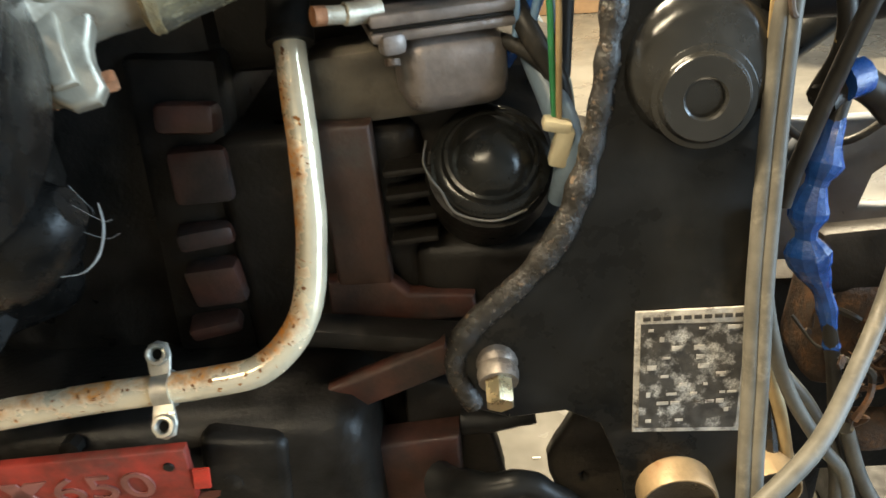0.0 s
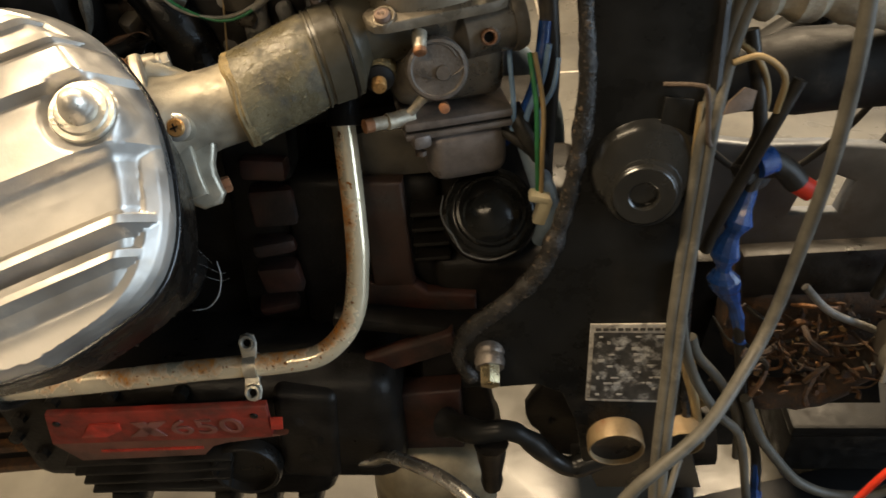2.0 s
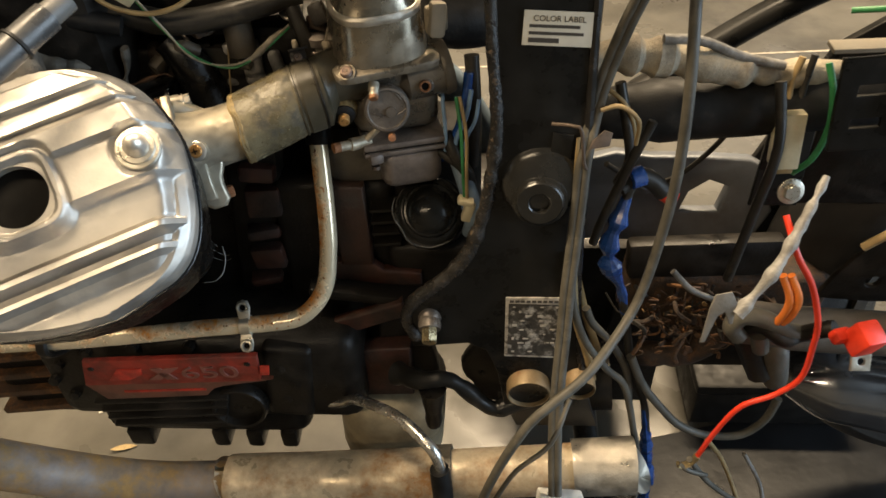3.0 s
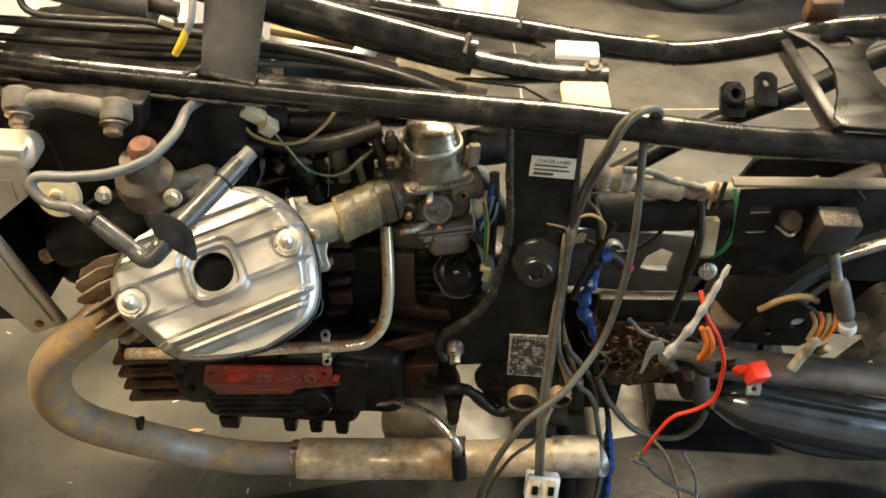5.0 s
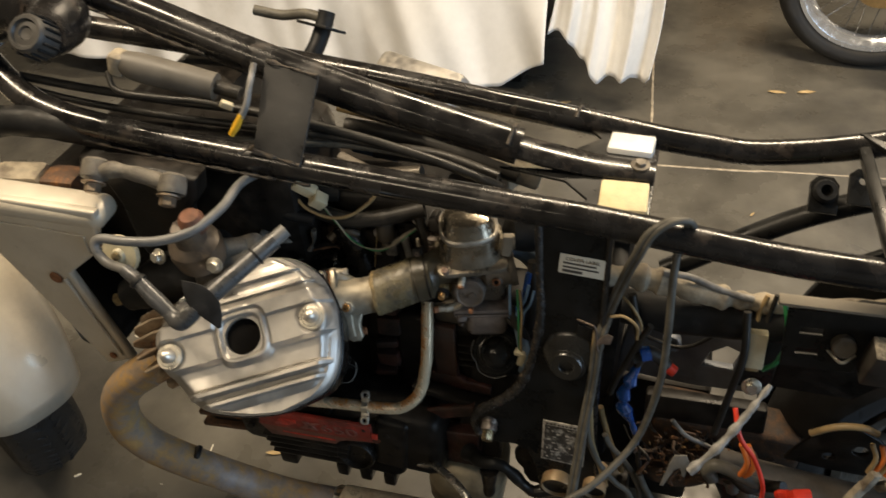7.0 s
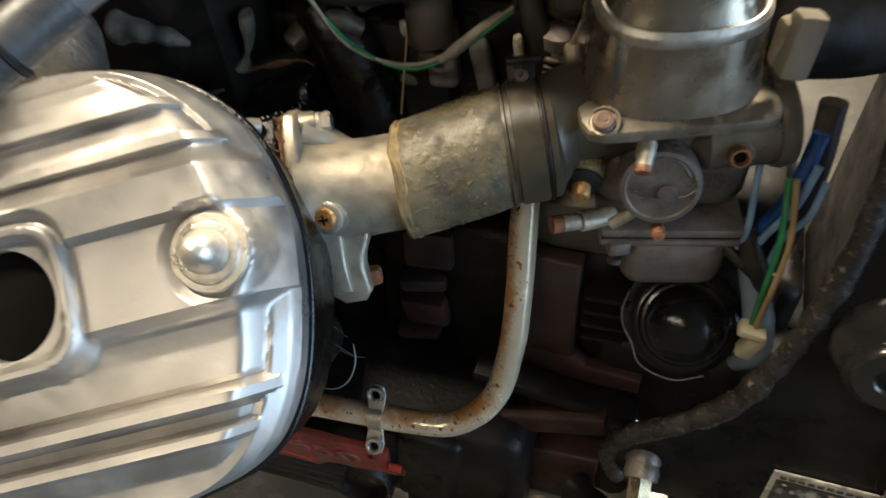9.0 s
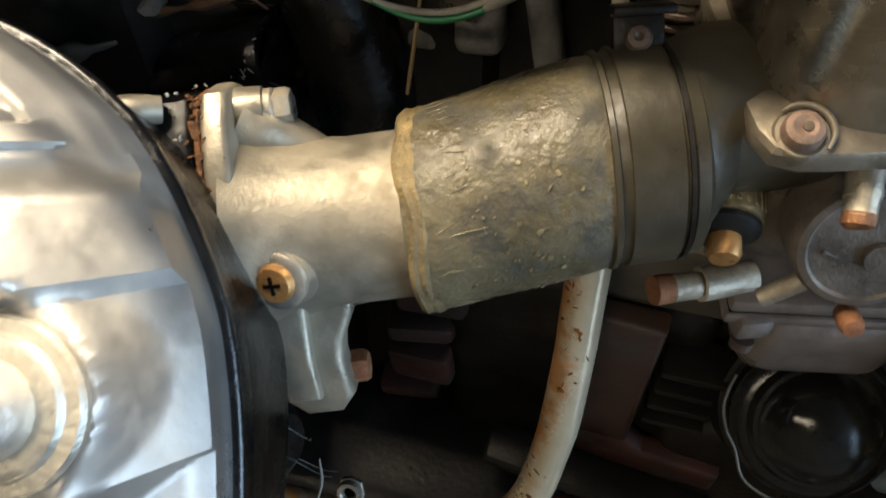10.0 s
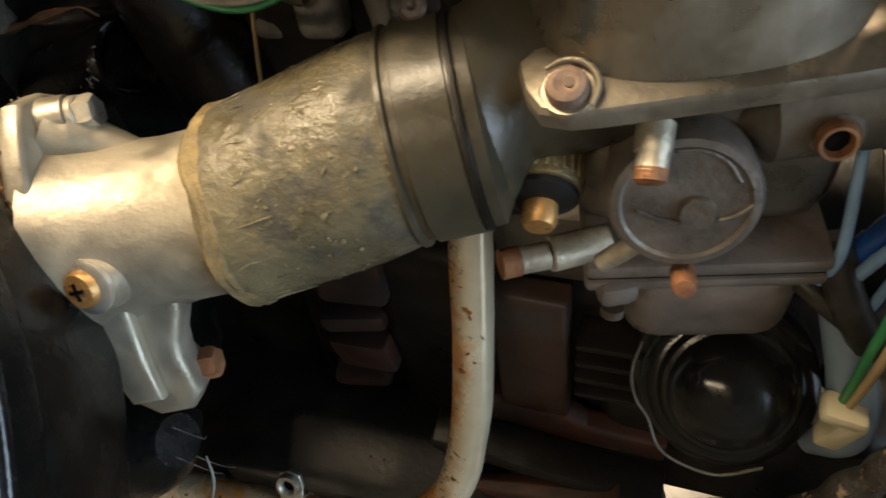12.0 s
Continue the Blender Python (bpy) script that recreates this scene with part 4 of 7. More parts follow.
for k in range(3):
    a = V(-0.27 + rngw.uniform(-0.008, 0.008), -0.176 + rngw.uniform(-0.01, 0.01), 0.618 + rngw.uniform(-0.02, 0.012))
    b = a + V(rngw.uniform(0.0, 0.022), rngw.uniform(0.0, 0.02), rngw.uniform(-0.02, 0.012))
    tube([a, (a + b) / 2 + V(0.003, 0, -0.004), b], 0.0001, 4, 5, 0.9, bm=web)
part("cobweb", web, M_WEB, head, "thin dusty cobweb threads")

# Exhaust port with its finned collar and the exhaust pipe.
EXP = [(-0.445, -0.228, 0.672), (-0.475, -0.234, 0.64), (-0.506, -0.24, 0.608), (-0.548, -0.25, 0.575), (-0.576, -0.255, 0.534), (-0.584, -0.256, 0.480), (-0.566, -0.253, 0.438), (-0.524, -0.246, 0.402), (-0.469, -0.229, 0.351), (-0.42, -0.215, 0.314), (-0.375, -0.205, 0.293), (-0.311, -0.196, 0.284)]
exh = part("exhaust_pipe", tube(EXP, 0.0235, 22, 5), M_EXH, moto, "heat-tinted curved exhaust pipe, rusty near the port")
part("sleeve", tube([(-0.318, -0.196, 0.284), (-0.305, -0.196, 0.2845), (-0.2, -0.195, 0.292), (-0.09, -0.194, 0.302)], [0.0285, 0.0295, 0.0295, 0.0295], 24, 6), M_SLEEVE, exh, "wide stained tan exhaust sleeve")
part("end_pipe", tube([(-0.09, -0.194, 0.302), (0.0, -0.192, 0.31), (0.06, -0.19, 0.316)], 0.026, 22, 5), M_SLEEVE, exh)
part("bright_end", tube([(0.045, -0.19, 0.3145), (0.1, -0.19, 0.32), (0.106, -0.19, 0.3205)], [0.029, 0.0295, 0.0295], 24, 4), M_ALU, exh, "bright stained end of the exhaust pipe")
part("pipe_band", tube([(-0.096, -0.194, 0.3015), (-0.078, -0.1935, 0.303)], 0.031, 24, 1), M_ALUDARK, exh)
part("pipe_tab", box((0.022, 0.02, 0.008), pose(-0.509, -0.238, 0.412, 10, -38, 5), 0.003), M_DARKENG, exh, "small dark tab on the exhaust pipe")
CA = (V(-0.475, -0.247, 0.65) - V(-0.43, -0.236, 0.68)).normalized()
col = part("exhaust_collar", rev([(0.024, -0.02), (0.035, -0.018), (0.036, 0.004), (0.028, 0.008), (0.024, 0.008)], (-0.452, -0.241, 0.664), CA, 28), M_RUSTY, moto, "rusty finned collar at the exhaust port")
fm = frame_at((-0.452, -0.241, 0.664), CA, (0, 0, 1))
for k in range(15):
    m = fm @ Matrix.Rotation(radians(-160 + 22 * k), 4, "Z")
    part("fin", slab([(0.022, -0.03), (0.042, -0.03), (0.049, -0.014), (0.050, 0.014), (0.045, 0.021), (0.036, 0.023), (0.026, 0.02)], 0.0032, m @ pose(0, 0, 0, 90, 0, 0), 0.0012), M_FIN, col, "thin rusty cooling fin")

# Coolant pipe and its clamp.
CP = [(-0.188, -0.084, 0.664), (-0.186, -0.1, 0.628), (-0.184, -0.115, 0.598), (-0.184, -0.131, 0.564), (-0.1905, -0.147, 0.53), (-0.211, -0.159, 0.509), (-0.24, -0.164, 0.5045), (-0.30, -0.167, 0.500), (-0.36, -0.169, 0.4925), (-0.43, -0.17, 0.484), (-0.53, -0.17, 0.474)]
cpipe = part("coolant_pipe", tube(CP, 0.0078, 18, 6, 0.03), M_PIPE, moto, "silver coolant pipe with orange rust spots")
rngp = random.Random(41)
line_pts = spline(CP, 6)
spots = []
for k in range(130):
    q = rngp.randrange(2, len(line_pts) - 2)
    d = (line_pts[q + 1] - line_pts[q - 1]).normalized()
    out = V(rngp.uniform(-1.0, 0.15), rngp.uniform(-0.9, -0.1), rngp.uniform(-0.3, 1.0))
    out = (out - d * out.dot(d)).normalized()
    spots.append((line_pts[q] + d * rngp.uniform(-0.006, 0.006) + out * 0.0078, out))
tagged(part("rust_blister", chips(spots, rngp, 0.0022, 0.00016), M_BLISTER, cpipe), "orange-brown rust blisters on the pipe", kind="stuff")
part("hose_clip", rev([(0.0105, -0.003), (0.0116, -0.003), (0.0116, 0.003), (0.0105, 0.003)], (-0.1866, -0.0895, 0.6515), (0.02, -0.55, -0.83), 22), M_DARKENG, cpipe)
part("hose_end", tube([(-0.187, -0.07, 0.675), (-0.187, -0.084, 0.660), (-0.1865, -0.091, 0.649)], 0.0105, 16, 4), M_RUBBER, cpipe, "black rubber hose end")
PC, PD = V(-0.262, -0.1655, 0.5028), V(-0.6, -0.03, -0.045)
clamp = part("pipe_clamp", rev([(0.0079, -0.0042), (0.0091, -0.0045), (0.0091, 0.0045), (0.0079, 0.0042)], PC, PD, 28), M_ZINC, cpipe, "small plated pipe clamp with two eyelets")
EN = (0.03, -0.80, 0.60)
em = frame_at(PC, EN, (1, 0.05, 0.07))
for s in (-1, 1):
    part("strap_ear", slab([(-0.0042, 0.006 * s), (0.0042, 0.006 * s), (0.0056, 0.0165 * s), (0.0042, 0.0222 * s), (0.0, 0.0236 * s), (-0.0042, 0.0222 * s), (-0.0056, 0.0165 * s)], 0.0022, em @ Matrix.Translation((0, 0, 0.0042)), 0.0006), M_ZINC, clamp)
    part("eyelet", rev([(0.0026, 0.0), (0.0056, 0.0), (0.006, 0.0014), (0.0052, 0.0036), (0.0038, 0.0038), (0.0026, 0.0018), (0.0026, 0.0)], em @ V(0, 0.0175 * s, 0.0048), EN, 22), M_ZINC, clamp)
    part("eyelet_core", rev([(0.0027, 0.0), (0.0027, 0.001), (0.0, 0.001)], em @ V(0, 0.0175 * s, 0.0048), EN, 14), M_HOLESHADE, clamp)
part("pipe_stay", tube([(-0.45, -0.15, 0.505), (-0.452, -0.172, 0.498), (-0.453, -0.182, 0.482), (-0.45, -0.172, 0.468), (-0.448, -0.15, 0.455)], 0.006, 8, 5, flat=0.6), M_DARKENG, cpipe)

# Badge on the crankcase.
BM = xz(-0.172, math.radians(-6), 0.45) @ pose(0, 0, 0, 0, 0, 0)
badge = part("badge_plate", slab([(-0.426, 0.459), (-0.258, 0.472), (-0.262, 0.4315), (-0.438, 0.4185)], 0.006, BM, 0.0012), M_BADGE, moto, "red engine badge with raised bright red figures")
part("badge_foot", slab([(-0.438, 0.4178), (-0.263, 0.4307), (-0.3, 0.4215), (-0.312, 0.416), (-0.322, 0.403), (-0.425, 0.3925)], 0.006, BM, 0.0012), M_BADGELO, badge, "worn brown lower strip of the badge")


def badge_fig(pts, m_=M_BADGEMID):
    part("figure", slab([(-0.41 + x * 0.165 + 0.004 * y, 0.4275 + x * 0.012 + y * 0.0215) for x, y in pts], 0.0016, BM @ Matrix.Translation((0, 0, 0.0032)), 0.0004), m_, badge)


for hx2, hz2 in ((-0.422, 0.449), (-0.268, 0.461)):
    part("badge_screw", rev([(0.003, 0), (0.0028, 0.0012), (0.0, 0.0014)], BM @ V(hx2, hz2, 0.003), BM.to_3x3() @ V(0, 0, 1), 14), M_DARKENG, badge)
small = bmesh.new()
for k in range(13):
    box((0.006, 0.003, 0.0008), BM @ Matrix.Translation((-0.4 + 0.0065 * k, 0.4085 + 0.0005 * k, 0.0034)), bm=small)
part("small_print", small, M_BADGEHI, badge)
badge_fig([(0.0, 0.12), (0.12, 0.1), (0.2, 0.5), (0.2, 0.95), (0.06, 0.95)], M_BADGEHI)
badge_fig([(0.91, 0.2), (0.96, 0.2), (0.96, 0.9), (0.91, 0.9)], M_BADGEHI)
badge_fig([(0.24, 0.05), (0.31, 0.05), (0.42, 0.95), (0.35, 0.95)])
badge_fig([(0.26, 0.95), (0.32, 0.95), (0.41, 0.05), (0.35, 0.05)])
part("figure", letters("650", 0.029, BM @ Matrix.Translation((-0.3075, 0.4455, 0.0036)) @ pose(0, 0, 0, 0, 0, 4) @ Matrix.Diagonal((1.35, 0.95, 1, 1)), 0.0007), M_BADGEMID, badge)

# Intake manifold, rubber boot and carburettor.
AX = V(0.92, 0.35, 0.12).normalized()
P0 = V(-0.231, -0.137, 0.696)
mani = part("intake_manifold", rev([(0.0285, -0.046), (0.0262, -0.040), (0.0238, -0.031), (0.0222, -0.018), (0.0222, -0.006), (0.0232, 0.002), (0.0, 0.004)], P0, AX, 40), M_MANI, moto, "dull silver intake manifold with rusty edge")
fl = frame_at(P0 - AX * 0.046, AX, (0.1, -0.50, -0.86))
FLO = [(-0.0375, -0.007), (-0.030, -0.0125), (-0.0143, -0.0195), (0.0035, -0.0215), (0.0173, -0.0215), (0.034, -0.0115), (0.0405, -0.003), (0.040, 0.008), (0.02, 0.024), (0.0, 0.029), (-0.02, 0.023), (-0.0365, 0.008)]
part("flange", slab(FLO, 0.007, fl, 0.0018, round_out=3), M_MANI, mani)
part("flange_rust", slab([(x * 1.012, y * 1.02 - 0.0003) for x, y in FLO], 0.0016, fl @ Matrix.Translation((0, 0, -0.0043)), 0.0005, round_out=3), M_RUSTCRUST, mani, "rusty gasket edge")
part("port_stub", slab([(x * 0.97, y * 0.97) for x, y in FLO], 0.05, fl @ Matrix.Translation((0, 0, -0.0302)), 0.002, round_out=3), M_HEAD, mani, "sooty black intake port of the head")
part("upper_ear", tube([fl @ V(-0.0325, 0.0, -0.0035), fl @ V(-0.0325, 0.0, 0.004), fl @ V(-0.0325, 0.0005, 0.0098)], [0.0064, 0.0062, 0.0056], 18, 3), M_MANI, mani)
part("upper_fairing", tube([fl @ V(-0.030, 0.0, 0.002), fl @ V(-0.026, 0.001, 0.008), fl @ V(-0.019, 0.002, 0.022)], [0.0085, 0.0085, 0.004], 14, 4), M_MANI, mani)
part("flange_bolt", hexhead((-0.2735, -0.1345, 0.7185), AX, 0.0085, 0.0065, 0.0052), M_ZINC, mani)
FX = fl.to_3x3() @ V(1, 0, 0)
part("lower_lug", slab([(0.010, -0.003), (0.010, 0.024), (0.020, 0.0215), (0.028, 0.0175), (0.034, 0.0165), (0.0445, 0.0175), (0.0475, 0.0150), (0.0475, 0.0075), (0.044, 0.0035), (0.028, -0.001)], 0.012, frame_at(fl @ V(0, -0.0085, 0), FX.cross(AX), FX), 0.0028), M_MANI, mani)
part("lug_web", slab([(0.010, -0.003), (0.010, 0.012), (0.03, 0.0105), (0.041, 0.0105), (0.041, 0.0050)], 0.0055, frame_at(fl @ V(0, -0.0165, 0), FX.cross(AX), FX), 0.002), M_MANI, mani)
part("lug_pad", rev([(0.0072, -0.006), (0.007, 0.0), (0.0, 0.0)], fl @ V(0.0415, -0.0045, 0.0165), AX, 18), M_MANI, mani)
part("lug_bolt", hexhead(fl @ V(0.0415, -0.0045, 0.0155), AX, 0.0082, 0.0085), M_COPPER, mani, "rust-brown bolt head")
SB, SX = (-0.2565, -0.1715, 0.7), (-0.05, -0.86, 0.5)
part("screw_boss", rev([(0.0095, -0.014), (0.0074, -0.001), (0.0, -0.001)], SB, SX, 24), M_MANI, mani)
part("screw_washer", rev([(0.0072, -0.001), (0.0074, 0.0008), (0.0062, 0.0016), (0.0, 0.0016)], SB, SX, 24), M_NUT, mani)
part("vacuum_screw", rev([(0.0050, 0.0), (0.0050, 0.0024), (0.0043, 0.0035), (0.0, 0.0040)], SB, SX, 22), M_BRASSY, mani, "brassy cross-head screw on a washer")
sm = frame_at(SB, SX)
cross = box((0.0046, 0.0009, 0.0012), sm @ pose(0, 0, 0.0036, 0, 0, 20))
box((0.0009, 0.0046, 0.0012), sm @ pose(0, 0, 0.0036, 0, 0, 20), bm=cross)
part("screw_slot", cross, M_HOLESHADE, mani)


UPB = (V(0, 0.35, 1) - AX * V(0, 0.35, 1).dot(AX)).normalized()


def flare(bm):
    """The sleeve widens and rises towards the carburettor."""
    for v in bm.verts:
        h = (v.co - P0).dot(AX)
        s = min(1.0, max(0.0, h / 0.05))
        r = v.co - P0 - AX * h
        v.co = P0 + AX * h + r * (1 + 0.085 * s) + UPB * (0.0088 * s)
    return bm


def boot_mesh():
    prof = [(0.0235, -0.004), (0.0258, -0.0035), (0.0268, 0.001), (0.0266, 0.005), (0.0262, 0.012), (0.0262, 0.022), (0.026, 0.034), (0.0254, 0.042), (0.0246, 0.0465)]
    bm = rev(prof, P0, AX, 48)
    for v in bm.verts:
        v.co += (v.co - P0).normalized() * 0.0006 * noise.noise(v.co * 140)
    return flare(bm)


boot = part("rubber_boot", boot_mesh(), M_BOOT, moto, "aged grey-green rubber intake boot with flaking residue")
def sealant():
    bm = rev([(0.0236, -0.0052), (0.0262, -0.0046), (0.0272, -0.0032), (0.0268, -0.0018), (0.0272, -0.0004), (0.0267, 0.001)], P0 + AX * 0.001, AX, 72)
    for v in bm.verts:
        v.co += AX * 0.0026 * noise.noise(v.co * 60) + (v.co - P0).normalized() * 0.0004 * noise.noise(v.co * 260)
    return bm


part("sealant_ring", sealant(), M_GLUE, boot, "yellowed sealant along the boot edge")
for hh in (0.0462,):
    part("clamp_band", flare(rev([(0.0245, -0.0010), (0.0257, -0.0007), (0.0257, 0.0005), (0.0245, 0.0010)], P0 + AX * hh, AX, 40)), M_BOOTEND, boot)
part("clamp_sleeve", flare(rev([(0.0244, 0.0465), (0.0248, 0.049), (0.0248, 0.0620), (0.0240, 0.0625)], P0, AX, 40)), M_BOOTEND, boot)
part("clamp_band", flare(rev([(0.0242, 0.0618), (0.0256, 0.0620), (0.0256, 0.0630), (0.0242, 0.0632)], P0, AX, 40)), M_DARKENG, boot)
nut = part("clamp_nut", box((0.0125, 0.010, 0.0115), pose(-0.1885, -0.1015, 0.7350, -38, -4, 18), 0.0015), M_DARKENG, boot, "grimy square clamp nut")
part("nut_ledge", box((0.0150, 0.009, 0.0022), pose(-0.1885, -0.0985, 0.7415, -28, -4, 18), 0.0008), M_DARKENG, boot)
part("clamp_screw", rev([(0.0033, 0.0), (0.0033, 0.0012), (0.0026, 0.0020), (0.0012, 0.0022), (0.0, 0.0010)], (-0.1877, -0.1055, 0.7380), (0.05, -0.62, 0.78), 18), M_COPPERDK, boot, "rusty clamp screw")
part("strap", flare(rev([(0.0246, 0.0492), (0.0255, 0.0495), (0.0255, 0.0610), (0.0246, 0.0613)], P0, AX, 48)), M_BOOTEND, boot, "flat black clamp strap")
part("sleeve_lip", flare(rev([(0.0240, 0.0628), (0.0247, 0.0638), (0.0245, 0.0665), (0.0205, 0.0690), (0.0100, 0.0700)], P0, AX, 40)), M_BOOTEND, boot)

rngc = random.Random(12)
bf = frame_at(P0, AX, (0, 0, 1))
spots = []
for k in range(300):
    w, h = rngc.uniform(0, 2 * math.pi), rngc.betavariate(1.2, 1.5) * 0.041
    nor = bf.to_3x3() @ V(math.cos(w), math.sin(w), 0)
    spots.append((P0 + AX * h + nor * (0.0263 if h < 0.034 else 0.0259), nor))
tagged(part("residue_film", flare(chips(spots, rngc, 0.0013, 0.00006)), M_FLAKE, boot), "flaking pale varnish residue on the boot", kind="stuff")
runs = bmesh.new()
for k in range(46):
    w, h0 = rngc.uniform(0, 2 * math.pi), rngc.uniform(0.0015, 0.006)
    ln, bend = rngc.uniform(0.004, 0.011), rngc.uniform(-0.10, 0.10)
    tube([P0 + AX * (h0 + ln * q) + bf.to_3x3() @ V(math.cos(w + bend * q), math.sin(w + bend * q), 0) * 0.0264 for q in (0, 0.35, 0.7, 1)], [0.00005, 0.00022, 0.00018, 0.00005], 6, 3, 0.5, bm=runs)
tagged(part("varnish_film", flare(runs), M_FLAKE, boot), "glossy yellowed varnish wrinkles on the boot", kind="stuff")
spots = []
for k in range(110):
    x, y = FLO[rngc.randint(0, 7)]
    x2, y2 = FLO[(FLO.index((x, y)) + 1) % len(FLO)]
    s = rngc.random()
    spots.append((fl @ V((x + (x2 - x) * s) * 1.05, (y + (y2 - y) * s) * 1.08, -0.0045 + rngc.gauss(0, 0.0012)), V(rngc.uniform(-1, 1), -1, 0.6)))
tagged(part("gasket_crust", chips(spots, rngc, 0.0020, 0.0006), M_RUSTCRUST, mani), "flaking rusty crust along the gasket", kind="stuff")

spots = []
for k in range(90):
    x, y = FLO[rngc.choice((0, 1, 11, 2, 3))]
    spots.append((fl @ V(x * rngc.uniform(0.85, 1.08), y * rngc.uniform(0.9, 1.15), rngc.uniform(-0.012, -0.005)), V(rngc.uniform(-1, 0.3), -1, rngc.uniform(0.2, 1))))
tagged(part("pale_residue", chips(spots, rngc, 0.0011, 0.0003), M_CRUST, mani), "pale flaking gasket residue", kind="stuff")
CB = V(-0.127, -0.085, 0.0)
carb = part("carburettor", rev([(0.0030, 0.062), (0.0030, 0.115), (0.0100, 0.125), (0.018, 0.13), (0.0205, 0.16), (0.018, 0.161), (0.0, 0.15)], P0, AX, 36), M_CARB, moto, "grimy alloy carburettor with domed top")
def throat():
    """The sleeve's tail bends back as it meets the body."""
    bm = flare(rev([(0.0244, 0.0632), (0.0240, 0.0660), (0.0224, 0.0700), (0.0206, 0.0735), (0.0198, 0.098), (0.0, 0.098)], P0, AX, 40))
    for v in bm.verts:
        s = min(1.0, max(0.0, ((v.co - P0).dot(AX) - 0.0645) / 0.009))
        v.co += V(-0.001, 0.0080, 0.0038) * s
    return bm


part("sleeve_tail", throat(), M_BOOTEND, carb)
part("throat_block", box((0.03, 0.036, 0.046), pose(-0.149, -0.077, 0.715, 0, 0, 20), 0.008, 3), M_CARB, carb)
part("body", box((0.07, 0.05, 0.07), pose(-0.122, -0.078, 0.702, 0, 0, 12), 0.012, 3), M_CARB, carb)
def squircle(profile, origin, axis, xhint, power=4.0, n=56):
    bm = bmesh.new()
    m = frame_at(origin, axis, xhint)
    rings = []
    for r, h in profile:
        row = []
        for j in range(n):
            w = 2 * math.pi * j / n
            c, s = math.cos(w), math.sin(w)
            k = (abs(c) ** power + abs(s) ** power) ** (-1 / power)
            row.append(bm.verts.new(m @ V(r * k * c, r * k * s, h)))
        rings.append(row)
    for p, q in zip(rings, rings[1:]):
        for j in range(n):
            bm.faces.new((p[j], p[(j + 1) % n], q[(j + 1) % n], q[j]))
    bm.faces.new(rings[0][::-1])
    bm.faces.new(rings[-1])
    return bm


DX = (0.94, 0.34, 0.0)
dome = part("dome", squircle([(0.0375, -0.008), (0.0375, -0.003), (0.0358, 0.004), (0.0335, 0.028), (0.0325, 0.032), (0.029, 0.036), (0.0275, 0.042), (0.025, 0.049), (0.021, 0.0515), (0.004, 0.053)], CB + V(-0.004, 0.006, 0.742), (0, -0.05, 1), DX, 2.9), M_DOME, carb, "domed alloy cap of the carburettor")
part("lid_flange", squircle([(0.0375, -0.0135), (0.0405, -0.0125), (0.0412, -0.0080), (0.0405, -0.0066), (0.0370, -0.0052), (0.030, -0.0045)], CB + V(-0.004, 0.006, 0.742), (0, -0.05, 1), DX, 10.0), M_LID, dome)
part("dome_ring", squircle([(0.033, 0.026), (0.0339, 0.0275), (0.0338, 0.0315), (0.0322, 0.0335)], CB + V(-0.004, 0.006, 0.742), (0, -0.05, 1), DX, 2.9), M_ALU, dome, "brighter worn band round the cap")
LX, LS = V(-0.04, -0.38, 0.92), V(-0.1492, -0.1238, 0.7368)
lm = frame_at(LS, LX, (1, 0, 0))
part("screw_seat", rev([(0.0064, -0.008), (0.0062, -0.0030), (0.0056, -0.0022), (0.0, -0.0022)], LS, LX, 28), M_LID, dome)
part("lug_rim", tube([lm @ V(0.0064 * math.cos(w), 0.0064 * math.sin(w), -0.0014) for w in (-0.5, 0.1, 0.7, 1.3, 1.9, 2.5)], [0.0004, 0.0007, 0.0009, 0.0009, 0.0007, 0.0004], 10, 5), M_LID, dome)
part("lug_screw", rev([(0.0046, -0.004), (0.0046, -0.0006), (0.0040, 0.0008), (0.0026, 0.0014), (0.0015, 0.0006), (0.0, 0.0004)], LS, LX, 24), M_PINKSCREW, dome, "worn copper-coloured recessed screw")
part("screw_recess", rev([(0.0013, 0.0002), (0.0012, 0.0009), (0.0, 0.0009)], lm @ V(0.0006, 0.0004, 0), LX, 12), M_COPPERDK, dome)
part("side_lug", box((0.012, 0.012, 0.026), pose(-0.083, -0.094, 0.762, -12, 8, 15), 0.003), M_SHELF, dome, "pale dusty lug beside the cap")
part("choke_disc", rev([(0.0178, -0.012), (0.0178, 0.002), (0.0168, 0.004), (0.015, 0.0044), (0.0142, 0.0036), (0.0, 0.0036)], (-0.1225, -0.118, 0.701), (0.15, -0.93, 0.34), 40), M_DISC, carb, "round grey-brown cover on the carburettor flank")
dm = frame_at((-0.1225, -0.118, 0.701), (0.15, -0.93, 0.34), (1, 0, 0))
for (dx, dy), mm in (((0.003, -0.0215), M_COPPER),):
    part("disc_screw", rev([(0.0031, -0.002), (0.0031, 0.004), (0.0026, 0.0056), (0.0, 0.006)], dm @ V(dx, dy, 0.002), dm.to_3x3() @ V(0, 0.25 * (1 if dy > 0 else 0), 1), 16), mm, carb, "small raised screw")
part("disc_ridge", tube([dm @ V(0.016 * math.cos(w), 0.004 + 0.009 * math.sin(w), 0.0038) for w in (-2.3, -1.8, -1.3, -0.8, -0.3)], 0.0006, 8, 4), M_DISC, carb)
part("disc_ridge", tube([dm @ V(0.012 * math.cos(w), 0.002 + 0.012 * math.sin(w), 0.0038) for w in (0.4, 0.9, 1.4, 1.9)], 0.0006, 8, 4), M_DISC, carb)
